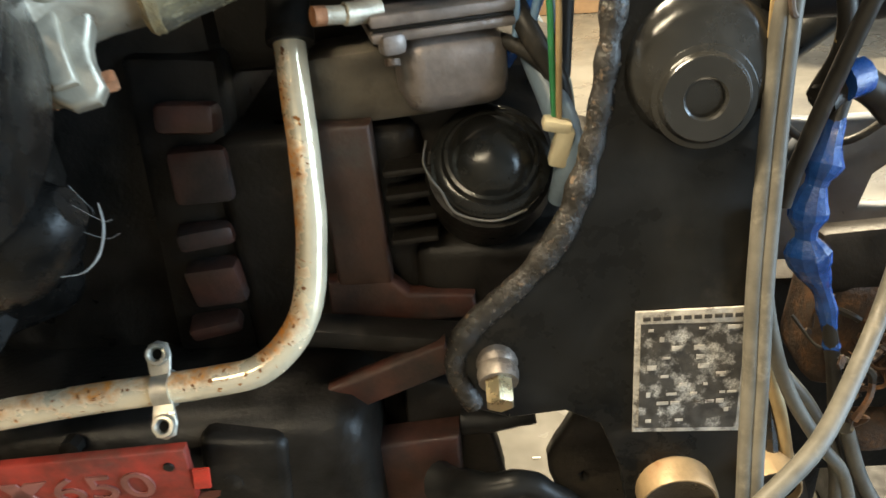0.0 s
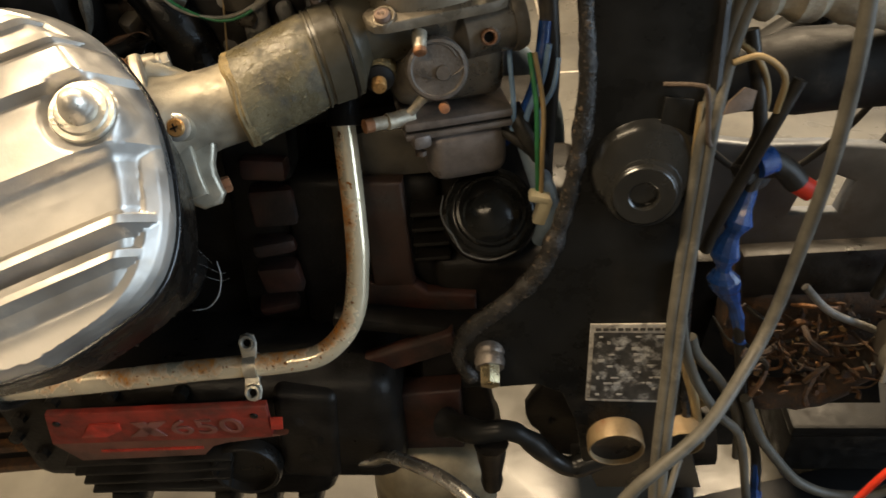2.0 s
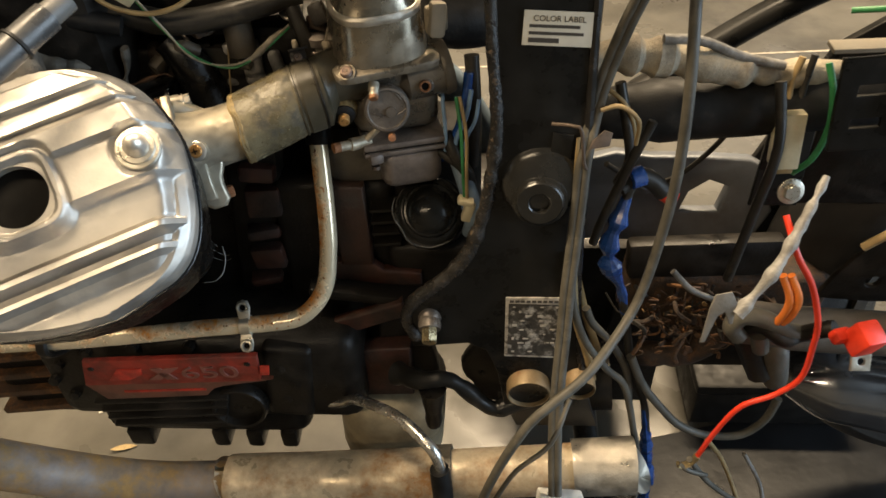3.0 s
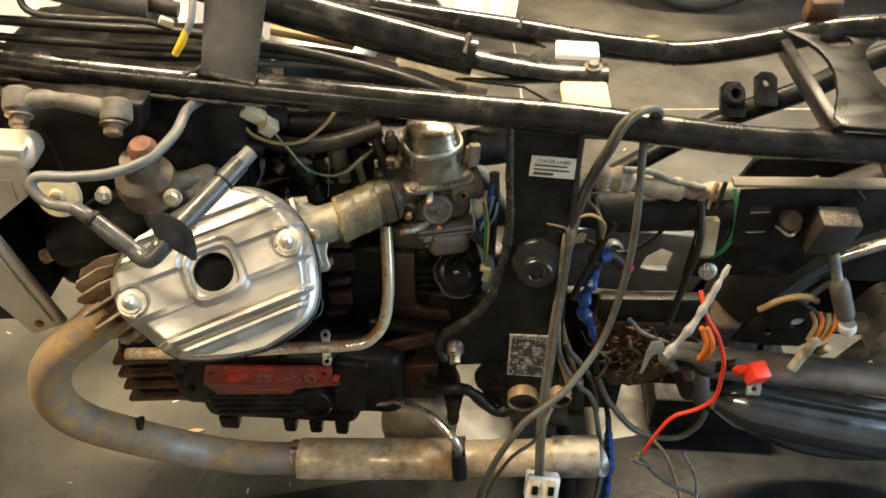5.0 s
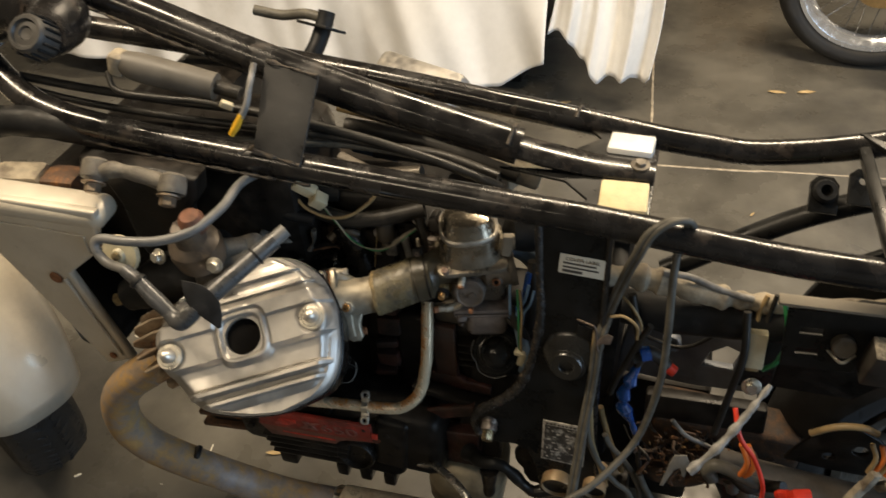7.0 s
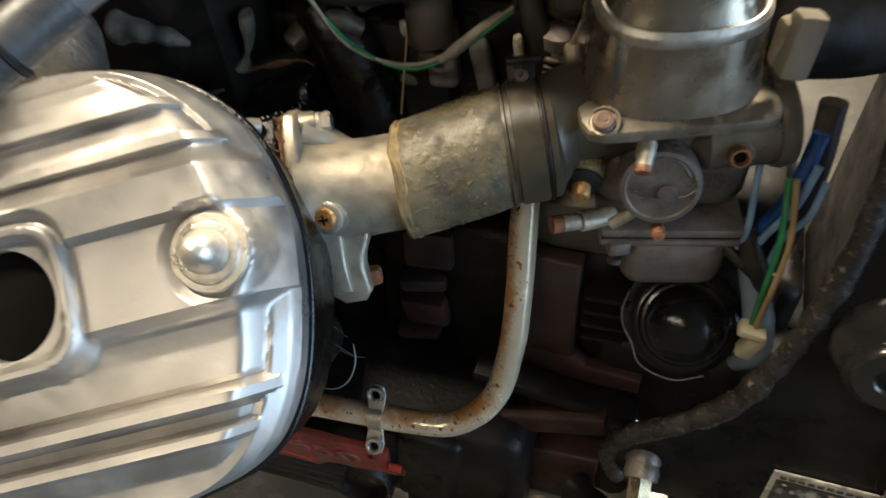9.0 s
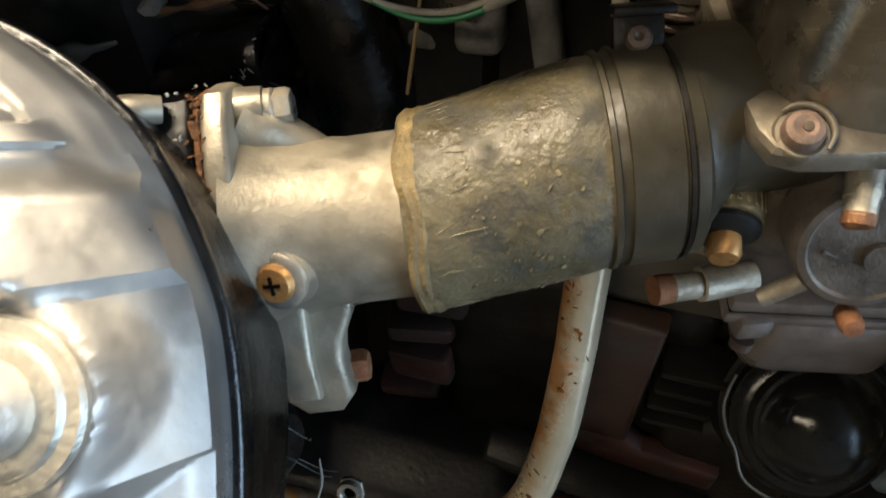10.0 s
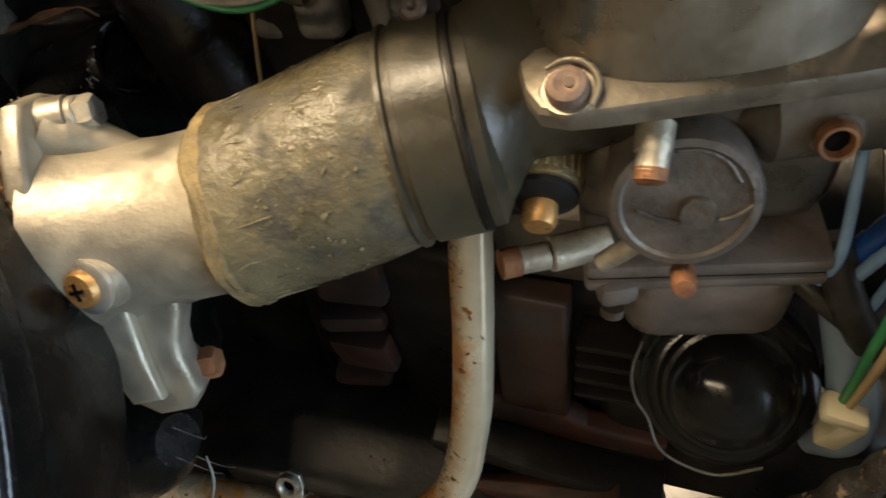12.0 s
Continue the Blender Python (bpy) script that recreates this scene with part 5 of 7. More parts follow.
part("disc_boss", rev([(0.0045, 0), (0.004, 0.0018), (0.0, 0.002)], dm @ V(0.003, -0.002, 0.0034), dm.to_3x3() @ V(0, 0, 1), 18), M_DISC, carb)
part("pointer_stub", tube([(-0.1275, -0.1175, 0.6885), (-0.1315, -0.1205, 0.684), (-0.1398, -0.1235, 0.676)], [0.0026, 0.0030, 0.0027], 12, 4), M_NIPPLE, carb)
part("screw_post", tube([(-0.1309, -0.1165, 0.7220), (-0.1308, -0.1195, 0.7206), (-0.1306, -0.1225, 0.7192), (-0.1305, -0.1228, 0.7190), (-0.1304, -0.1262, 0.7168)], [0.0042, 0.0042, 0.0042, 0.0037, 0.0037], 16, 1), M_NIPPLE, carb, "pale stepped post on the flank")
part("post_tip", tube([(-0.1304, -0.1255, 0.7172), (-0.1303, -0.1278, 0.7157), (-0.1302, -0.1284, 0.7153)], [0.0038, 0.0036, 0.0026], 16, 1), M_COPPER, carb, "copper-coloured tip")
AJ, AJX = V(-0.1564, -0.1155, 0.6988), V(0.13, -0.97, -0.16)
adj = part("idle_adjuster", rev([(0.0085, -0.0105), (0.0098, -0.0100), (0.0102, -0.0085), (0.0102, 0.0036), (0.0097, 0.0050), (0.0064, 0.0056)], AJ, AJX, 28), M_BRASS, carb, "tarnished knurled brass adjuster with a push tip")
part("adjuster_seal", rev([(0.0070, 0.0048), (0.0092, 0.0056), (0.0090, 0.0070), (0.0066, 0.0086), (0.0042, 0.009)], AJ, AJX, 24), M_RUBBER, adj)
part("adjuster_tip", rev([(0.0043, 0.0085), (0.0044, 0.0135), (0.0036, 0.0150), (0.0, 0.0153)], AJ, AJX, 20), M_BRASSY, adj, "brass push tip")
am = frame_at(AJ, AJX)
for k in range(26):
    part("knurl_rib", box((0.0008, 0.0012, 0.0118), am @ Matrix.Rotation(2 * math.pi * k / 26, 4, "Z") @ Matrix.Translation((0.0101, 0, -0.0026)), 0.0003, 1), M_BRASS, adj)
part("fuel_nipple", tube([(-0.140, -0.108, 0.6655), (-0.1495, -0.1135, 0.666), (-0.1545, -0.1165, 0.6665), (-0.155, -0.1168, 0.6666), (-0.156, -0.1175, 0.6667), (-0.1645, -0.1225, 0.668)], [0.005, 0.0052, 0.0052, 0.0034, 0.0041, 0.0041], 16, 3), M_NIPPLE, carb, "stubby plated nipple with a rusty tip")
part("nipple_tip", tube([(-0.1625, -0.1213, 0.6677), (-0.1672, -0.1242, 0.6684)], 0.0044, 14, 1), M_COPPER, carb, "rusty nipple tip")
FBM = pose(-0.1125, -0.083, 0.6325, 0, 0, 14)
bowl = part("float_bowl", box((0.052, 0.048, 0.038), FBM, 0.011, 4), M_BOWL, carb, "pinkish grey die-cast float bowl")
part("bowl_flange", box((0.067, 0.056, 0.0048), pose(-0.1185, -0.083, 0.6545, 0, 0, 14), 0.0018), M_BOWL, bowl)
part("flange_joint", box((0.065, 0.054, 0.0016), pose(-0.1185, -0.083, 0.6580, 0, 0, 14), 0.0004), M_DARKENG, bowl)
part("body_flange", box((0.067, 0.057, 0.0060), pose(-0.1185, -0.083, 0.6620, 0, 0, 14), 0.002), M_BOWL, carb)
part("bowl_lug", box((0.012, 0.010, 0.010), FBM @ pose(-0.030, -0.024, 0.019, 0, 0, 10), 0.003), M_BOWL, bowl)
part("bowl_screw", rev([(0.0036, 0), (0.0036, 0.003), (0.0, 0.0034)], FBM @ V(-0.031, -0.027, 0.013), (0, -0.3, -1), 12), M_COPPERDK, bowl)
part("brass_ring", rev([(0.0028, 0.0), (0.0044, 0.0), (0.0048, 0.0016), (0.0042, 0.0034), (0.0034, 0.0034), (0.0028, 0.001), (0.0028, 0)], (-0.0932, -0.106, 0.7135), (0.2, -0.93, 0.3), 24), M_COPPER, carb, "copper-coloured ring fitting")
part("ring_boss", tube([(-0.089, -0.08, 0.706), (-0.0931, -0.1057, 0.7134)], [0.010, 0.0056], 18, 1), M_DISC, carb)
part("ring_bore", rev([(0.003, 0), (0.003, 0.0012), (0, 0.0012)], (-0.0932, -0.106, 0.7135), (0.2, -0.93, 0.3), 18), M_HOLESHADE, carb)
part("return_spring", tube([(-0.179 + 0.0078 * math.cos(w), -0.069 + 0.0078 * math.sin(w), 0.7155 + 0.00060 * w) for w in (0.35 * k for k in range(0, 64))], 0.0014, 8, 2), M_COPPERDK, carb, "coiled return spring")
part("spring_top", rev([(0.0075, 0), (0.0086, 0.001), (0.0086, 0.0075), (0.005, 0.0085), (0, 0.0085)], (-0.179, -0.069, 0.7295), (0, 0, 1), 20), M_DISC, carb)
part("throttle_arm", box((0.008, 0.006, 0.03), pose(-0.168, -0.075, 0.738, 0, 18, 0), 0.002), M_LID, carb, "pale throttle arm")
part("spring_core", tube([(-0.179, -0.069, 0.695), (-0.179, -0.069, 0.7135), (-0.179, -0.069, 0.714), (-0.179, -0.069, 0.735)], [0.0074, 0.0074, 0.0058, 0.0058], 20, 1), M_NIPPLE, carb, "pale collar under the spring")
part("linkage_pin", tube([(-0.1925, -0.083, 0.712), (-0.1945, -0.080, 0.727), (-0.1957, -0.0784, 0.7355), (-0.1960, -0.078, 0.7378), (-0.1961, -0.0779, 0.7385)], [0.0023, 0.0023, 0.0024, 0.0019, 0.0008], 14, 2), M_NIPPLE, carb, "dull steel pin with a rounded end")
part("rear_bell", rev([(0.017, 0.0), (0.0215, 0.0), (0.0225, 0.003), (0.0215, 0.008), (0.019, 0.008), (0.017, 0.0)], P0 + AX * 0.158, AX, 32), M_ALUDARK, carb, "pale worn rim of the rear bell")
part("top_bracket", box((0.018, 0.008, 0.022), pose(-0.084, -0.088, 0.76, 0, 0, 30), 0.003), M_WRAP, carb)

# Black round cap with its wire clip.
cap = part("round_cap", rev([(0.030, -0.012), (0.030, 0.0), (0.027, 0.003), (0.0245, 0.0035), (0.0228, 0.0065), (0.0212, 0.0068), (0.0185, 0.0112), (0.0125, 0.0152), (0.006, 0.0172), (0.0, 0.0178)], (-0.0945, -0.105, 0.588), (0.05, -0.72, 0.69), 40), M_CAPBLK, moto, "glossy black domed cap held by a wire clip")
cmx = frame_at((-0.0945, -0.105, 0.588), (0.05, -0.72, 0.69), (1, 0, 0)) @ Matrix.Scale(0.9, 4)
part("wire_clip", tube([cmx @ V(-0.035, 0.012, 0.002), cmx @ V(-0.037, 0, 0.004), cmx @ V(-0.034, -0.01, 0.006), cmx @ V(-0.028, -0.018, 0.004), cmx @ V(-0.02, -0.031, 0.004), cmx @ V(0.0, -0.036, 0.004), cmx @ V(0.018, -0.03, 0.002)], 0.0006, 8, 6), M_BLADE, cap)
part("pump_body", rev([(0.032, -0.05), (0.034, -0.03), (0.032, -0.012)], (-0.0945, -0.105, 0.588), (0.05, -0.72, 0.69), 32), M_DARKENG, cap)

# Gear lever under the engine.
gl = part("gear_lever", tube([(-0.207, -0.145, 0.358), (-0.193, -0.15, 0.366), (-0.175, -0.16, 0.385), (-0.13, -0.2, 0.416), (-0.098, -0.232, 0.418), (-0.088, -0.24, 0.402), (-0.086, -0.243, 0.375)], 0.0055, 12, 5), M_STEEL, moto, "thin chromed gear lever with a black rubber tip")
part("rubber_tip", tube([(-0.0875, -0.2415, 0.392), (-0.086, -0.243, 0.37), (-0.085, -0.244, 0.342)], [0.009, 0.01, 0.01], 14, 3), M_RUBBER, gl)

# Cables and wires over the frame plate.
def cable(name, pts, r, m, label="", flat=1.0, sub=6, n=10, wob=0.0):
    return part(name, tube(pts, r, n, sub, wob, flat), m, moto, label)


A1 = [(0.112, -0.086, 0.79), (0.106, -0.1, 0.83), (0.088, -0.11, 0.837), (0.07, -0.119, 0.825), (0.060, -0.121, 0.797), (0.0525, -0.112, 0.765), (0.0450, -0.107, 0.73), (0.0375, -0.114, 0.70), (0.0302, -0.1305, 0.66), (0.0290, -0.1365, 0.62), (0.0270, -0.1465, 0.58), (0.0243, -0.16, 0.54), (0.0228, -0.174, 0.50), (0.0206, -0.189, 0.46), (0.0195, -0.204, 0.42), (0.0200, -0.222, 0.385), (0.021, -0.243, 0.352)]
twin = cable("twin_cable", [(x - 0.0026, y, z) for x, y, z in A1], 0.0038, M_CABLE, "dusty grey twin cable hung over the frame tube")
part("second_core", tube([(x + 0.0026, y - 0.0006, z + 0.0004) for x, y, z in A1], 0.0038, 10, 6), M_CABLE, twin)
plug = part("white_plug", box((0.044, 0.022, 0.038), pose(0.026, -0.247, 0.330, -35, 6, 0), 0.003), M_WHITE, twin, "white two-pin plug at the cable end")
for px in (-0.0105, 0.0105):
    part("plug_socket", box((0.012, 0.012, 0.022), pose(0.026 + px, -0.2545, 0.338, -35, 6, 0), 0.001), M_WHITEPL, plug)
    part("socket_bore", box((0.008, 0.004, 0.012), pose(0.026 + px, -0.2605, 0.342, -35, 6, 0), 0.001), M_HOLESHADE, plug)
part("red_lead", tube([(0.024, -0.245, 0.314), (0.027, -0.25, 0.29), (0.03, -0.25, 0.26), (0.032, -0.25, 0.2)], 0.0055, 10, 4), M_RED, plug)
part("black_lead", tube([(0.036, -0.245, 0.314), (0.045, -0.25, 0.285), (0.055, -0.25, 0.25), (0.06, -0.25, 0.2)], 0.005, 10, 4), M_CABLEDK, plug)
cable("thick_cable", [(0.1, -0.085, 0.80), (0.099, -0.115, 0.765), (0.103, -0.128, 0.70), (0.105, -0.13, 0.633), (0.1, -0.135, 0.57), (0.09, -0.148, 0.527), (0.072, -0.17, 0.503), (0.042, -0.205, 0.487), (0.012, -0.225, 0.472), (-0.011, -0.236, 0.45), (-0.04, -0.246, 0.379), (-0.057, -0.25, 0.295), (-0.065, -0.25, 0.15), (-0.068, -0.25, 0.008)], 0.0044, M_CABLE, "thick grey cable hanging to the floor")
cable("thin_cable", [(0.03, -0.205, 0.452), (0.012, -0.236, 0.427), (-0.022, -0.246, 0.388), (-0.047, -0.25, 0.296), (-0.052, -0.25, 0.15), (-0.053, -0.25, 0.007)], 0.0024, M_CABLE)
cable("lead_wire", [(0.026, -0.15, 0.56), (0.032, -0.158, 0.52), (0.046, -0.16, 0.478), (0.07, -0.158, 0.436), (0.092, -0.15, 0.40), (0.11, -0.15, 0.33), (0.125, -0.155, 0.25), (0.132, -0.155, 0.12), (0.133, -0.155, 0.004)], 0.0036, M_CABLE, "grey cable behind the frame plate")
cable("lead_wire", [(0.028, -0.14, 0.57), (0.036, -0.148, 0.5), (0.05, -0.15, 0.45), (0.06, -0.15, 0.41)], 0.0036, M_TAN)
BL = [(0.082, -0.085, 0.604), (0.071, -0.1, 0.572), (0.066, -0.104, 0.548), (0.07, -0.105, 0.52), (0.083, -0.106, 0.492), (0.093, -0.11, 0.45), (0.105, -0.115, 0.39), (0.126, -0.12, 0.33), (0.14, -0.12, 0.25), (0.15, -0.12, 0.18), (0.156, -0.12, 0.1), (0.158, -0.12, 0.004)]
tl = cable("taped_loom", BL, 0.0045, M_CABLEDK, "dark loom wrapped with crinkled shiny blue tape", 0.8, 8, 10, 0.2)
link("blue_tape", tube(BL[:6], [0.003, 0.0066, 0.0078, 0.0086, 0.0080, 0.0035], 11, 7, 0.9, 0.7), M_BLUE, tl, "crinkled blue tape", 8)
link("blue_tape", tube(BL[7:], [0.003, 0.009, 0.0095, 0.009, 0.0095], 8, 7, 0.8, 0.8), M_BLUE, tl, "crinkled blue tape", 8)
bend = cable("blue_capped_lead", [(0.07, -0.088, 0.60), (0.085, -0.08, 0.607), (0.1, -0.078, 0.6), (0.112, -0.08, 0.588)], 0.0085, M_CABLEDK, "black lead with blue and red ends")
part("red_end", tube([(0.112, -0.08, 0.588), (0.122, -0.082, 0.582)], 0.0075, 12, 1), M_RED, bend)
part("blue_end", tube([(0.079, -0.088, 0.609), (0.09, -0.084, 0.611)], 0.0095, 12, 1), M_BLUE, bend)
cable("loop_cable", [(0.1, -0.125, 0.415), (0.118, -0.125, 0.37), (0.143, -0.125, 0.33), (0.168, -0.125, 0.298), (0.2, -0.125, 0.28), (0.237, -0.125, 0.281), (0.26, -0.12, 0.302), (0.268, -0.115, 0.335)], 0.0045, M_CABLE, "loose grey loop of cable")
RW = [(0.185, -0.16, 0.63), (0.194, -0.18, 0.607), (0.215, -0.18, 0.573), (0.232, -0.18, 0.53), (0.237, -0.18, 0.5), (0.239, -0.18, 0.455), (0.222, -0.18, 0.429), (0.196, -0.18, 0.41), (0.182, -0.18, 0.372), (0.172, -0.18, 0.325)]
rw = cable("red_wire", RW, 0.0027, M_RED, "bright red wire with a crimped end")
part("ring_terminal", tube([(0.172, -0.18, 0.325), (0.168, -0.181, 0.315), (0.16, -0.182, 0.309), (0.154, -0.182, 0.311)], 0.0045, 8, 4, 0.3, 0.5), M_BRASS, rw)
rb = part("red_fuse_cap", box((0.023, 0.023, 0.026), pose(0.275, -0.182, 0.512, 18, 8, 20), 0.003), M_RED, moto, "bright red rubber terminal cap")
part("cap_neck", box((0.018, 0.013, 0.013), pose(0.259, -0.176, 0.508, 18, 8, 20), 0.004), M_RED, rb)
part("terminal_tab", slab([(-0.008, -0.011), (0.008, -0.011), (0.008, 0.012), (-0.008, 0.012)], 0.003, frame_at((0.277, -0.187, 0.492), (0.05, -0.85, 0.5)), 0.0006, [circle(0, -0.003, 0.004)]), M_ZINC, rb, "bright terminal tab with a hole")
lg = cable("grey_loom", [(0.218, -0.135, 0.648), (0.208, -0.15, 0.64), (0.19, -0.175, 0.622), (0.172, -0.197, 0.605), (0.155, -0.21, 0.587), (0.146, -0.216, 0.578)], [0.0024, 0.0038, 0.0046, 0.0046, 0.0044, 0.005], M_GREYLOOM, "silver-grey sleeved wire loom with a bare end", 0.8, 9, 10, 0.8)
part("loom_blade", slab([(-0.0125, -0.024), (-0.010, -0.024), (-0.001, -0.004), (0.006, 0.0), (0.009, -0.010), (0.011, -0.010), (0.014, 0.006), (0.010, 0.014), (-0.002, 0.012), (-0.006, 0.002)], 0.0018, frame_at((0.131, -0.216, 0.582), (0.1, -0.8, 0.55)), 0.0006), M_BLADE, lg, "forked bare metal terminal blade")
cable("orange_wire", [(0.205, -0.15, 0.555), (0.216, -0.155, 0.53), (0.214, -0.155, 0.505), (0.206, -0.15, 0.49)], 0.0035, M_ORANGE)
cable("orange_wire", [(0.212, -0.15, 0.555), (0.223, -0.155, 0.532), (0.222, -0.155, 0.508), (0.213, -0.15, 0.488)], 0.0035, M_ORANGE)

for pts, r, m in (
    ([(0.165, -0.18, 0.318), (0.20, -0.165, 0.25), (0.25, -0.14, 0.17), (0.30, -0.11, 0.10), (0.36, -0.10, 0.045), (0.43, -0.12, 0.012)], 0.0032, M_CABLE),
    ([(0.20, -0.13, 0.28), (0.24, -0.11, 0.2), (0.27, -0.13, 0.13), (0.285, -0.165, 0.08), (0.33, -0.15, 0.03), (0.37, -0.14, 0.012)], 0.0028, M_TAN),
    ([(0.26, -0.11, 0.22), (0.295, -0.115, 0.15), (0.30, -0.15, 0.10), (0.31, -0.175, 0.06), (0.345, -0.15, 0.012)], 0.0026, M_GREYLOOM),
    ([(0.155, -0.182, 0.312), (0.165, -0.185, 0.305), (0.182, -0.18, 0.29), (0.19, -0.175, 0.28)], 0.0028, M_CABLE)):
    cable("loose_wire", pts, r, m, "loose thin wire hanging down to the mat")
part("wire_tag", box((0.030, 0.004, 0.016), pose(0.282, -0.15, 0.125, 40, 8, 10), 0.001), M_LABEL, moto, "small dirty white wire tag")

# Small white connector on the rear bracket.
sc = part("wire_connector", box((0.021, 0.02, 0.05), pose(0.2035, -0.080, 0.646, -10, -3, 0), 0.002), M_WHITEPL, moto, "aged white wire connector with green and brown wires")
part("connector_face", box((0.014, 0.004, 0.022), pose(0.2035, -0.0905, 0.630, -10, -3, 0), 0.001), M_TAN, sc)
cable("green_wire", [(0.218, -0.08, 0.61), (0.228, -0.085, 0.63), (0.232, -0.085, 0.66), (0.228, -0.08, 0.69), (0.222, -0.07, 0.71)], 0.0028, M_GREEN)
cable("brown_wire", [(0.2, -0.07, 0.67), (0.2, -0.065, 0.69), (0.205, -0.06, 0.71)], 0.003, M_TAN)
cable("brown_wire", [(0.209, -0.07, 0.67), (0.211, -0.065, 0.69), (0.214, -0.06, 0.712)], 0.003, M_CABLEDK)
part("mount_bolt", hexhead((0.204, -0.115, 0.618), (0.05, -0.9, 0.3), 0.013, 0.006, 0.011), M_ZINC, moto, "dull plated bolt")
part("mount_tab", slab([(-0.02, -0.05), (0.02, -0.05), (0.022, 0.06), (-0.012, 0.06)], 0.005, frame_at((0.212, -0.064, 0.62), (0, -0.95, 0.2)), 0.001), M_BLACKP, moto)

# Wrapped wiring loom along the frame and the rear fuse bracket.
cable("wrapped_loom", [(0.03, -0.07, 0.715), (0.056, -0.068, 0.718), (0.098, -0.066, 0.713), (0.143, -0.065, 0.704), (0.175, -0.06, 0.697), (0.23, -0.05, 0.69), (0.33, -0.04, 0.70)], [0.012, 0.0135, 0.014, 0.013, 0.011, 0.01, 0.01], M_WRAP, "dusty tape-wrapped wiring loom", 1.0, 8, 14, 0.5)
cable("sleeved_wire", [(0.09, -0.072, 0.733), (0.12, -0.07, 0.73), (0.155, -0.068, 0.715), (0.19, -0.065, 0.705)], 0.004, M_GREYLOOM)
for pts in ([(0.06, -0.08, 0.70), (0.07, -0.09, 0.66), (0.075, -0.09, 0.63), (0.07, -0.08, 0.6)], [(0.185, -0.08, 0.70), (0.19, -0.1, 0.65), (0.187, -0.1, 0.58), (0.182, -0.1, 0.5)]):
    cable("black_wire", pts, 0.0045, M_CABLEDK, "thin black wire")
for pts in ([(0.05, -0.08, 0.695), (0.065, -0.09, 0.685), (0.075, -0.09, 0.66), (0.072, -0.09, 0.63)], [(0.04, -0.12, 0.70), (0.055, -0.12, 0.703), (0.07, -0.12, 0.69), (0.072, -0.115, 0.665)]):
    cable("brown_wire", pts, 0.0019, M_TAN)
cable("pale_wire", [(0.13, -0.1, 0.51), (0.15, -0.105, 0.49), (0.18, -0.1, 0.47), (0.2, -0.1, 0.46)], 0.003, M_GREYLOOM)
fb = part("fuse_bracket", slab([(0.222, 0.725), (0.345, 0.735), (0.36, 0.72), (0.355, 0.70), (0.305, 0.7), (0.3, 0.655), (0.228, 0.65)], 0.005, xz(-0.095, 0.15, 0.7), 0.001, [[(0.237, 0.695), (0.262, 0.697), (0.262, 0.708), (0.237, 0.706)], [(0.238, 0.668), (0.263, 0.67), (0.263, 0.68), (0.238, 0.678)]]), M_BLACKP, moto, "black pressed fuse bracket with slots")
part("bracket_shelf", box((0.17, 0.016, 0.004), pose(0.295, -0.088, 0.7365, 0, -2, 0), 0.001), M_SHELF, fb)
part("relay", box((0.046, 0.03, 0.054), pose(0.325, -0.115, 0.69, 10, 2, 3), 0.004), M_RELAY, fb, "dark square relay box with dusty top")
part("fuse_holder", rev([(0.012, 0), (0.012, 0.01), (0.01, 0.012), (0.0, 0.012)], (0.281, -0.102, 0.695), (0, -0.9, 0.3), 20), M_ALUDARK, fb)
part("fuse_strap", tube([(0.268, -0.105, 0.686), (0.281, -0.118, 0.683), (0.294, -0.108, 0.687)], 0.002, 8, 5), M_ZINC, fb)
cable("green_wire", [(0.235, -0.05, 0.744), (0.26, -0.06, 0.75), (0.29, -0.055, 0.749), (0.31, -0.04, 0.745)], 0.0025, M_GREEN)
part("tail_lug", tube([(0.35, -0.1, 0.785), (0.362, -0.115, 0.77), (0.385, -0.118, 0.765), (0.395, -0.1, 0.78)], 0.006, 10, 5, 0, 0.6), M_RUSTY, moto)
part("seat_bolt", tube([(0.367, -0.118, 0.766), (0.38, -0.12, 0.742), (0.39, -0.12, 0.722)], [0.006, 0.0065, 0.0085], 12, 3), M_WHITEPL, moto, "pale plated bolt hanging from the rail")
part("side_rod", tube([(0.345, -0.115, 0.648), (0.38, -0.118, 0.672), (0.45, -0.12, 0.71)], 0.007, 12, 3), M_STEEL, moto, "short chromed rod")

# Silver capacitor, connectors and the swing arm behind the plate.
cs = part("silver_canister", tube([(0.352, -0.127, 0.626), (0.356, -0.128, 0.617), (0.377, -0.132, 0.573), (0.38, -0.133, 0.567)], [0.006, 0.0115, 0.0115, 0.009], 18, 3), M_CABLE, moto, "grey metal canister with a white tip")
part("canister_stem", tube([(0.335, -0.122, 0.665), (0.343, -0.125, 0.645), (0.354, -0.128, 0.62)], 0.0062, 14, 3), M_GREYLOOM, cs)
part("canister_tip", rev([(0.01, 0), (0.0105, 0.01), (0.007, 0.016), (0, 0.017)], (0.385, -0.134, 0.557), (0.3, -0.1, -0.9), 16), M_WHITE, cs)
for k, (x, z) in enumerate(((0.345, 0.49), (0.358, 0.505), (0.374, 0.5))):
    part("tail_connector", box((0.013, 0.011, 0.034), pose(x - 0.004 * (k % 2), -0.14 + 0.005 * k, z + 0.006 * (k % 2), -20 + 22 * k, 35 - 24 * k, 10 + 18 * k), 0.004), M_WRAP, moto, "dirty cream wire connector")
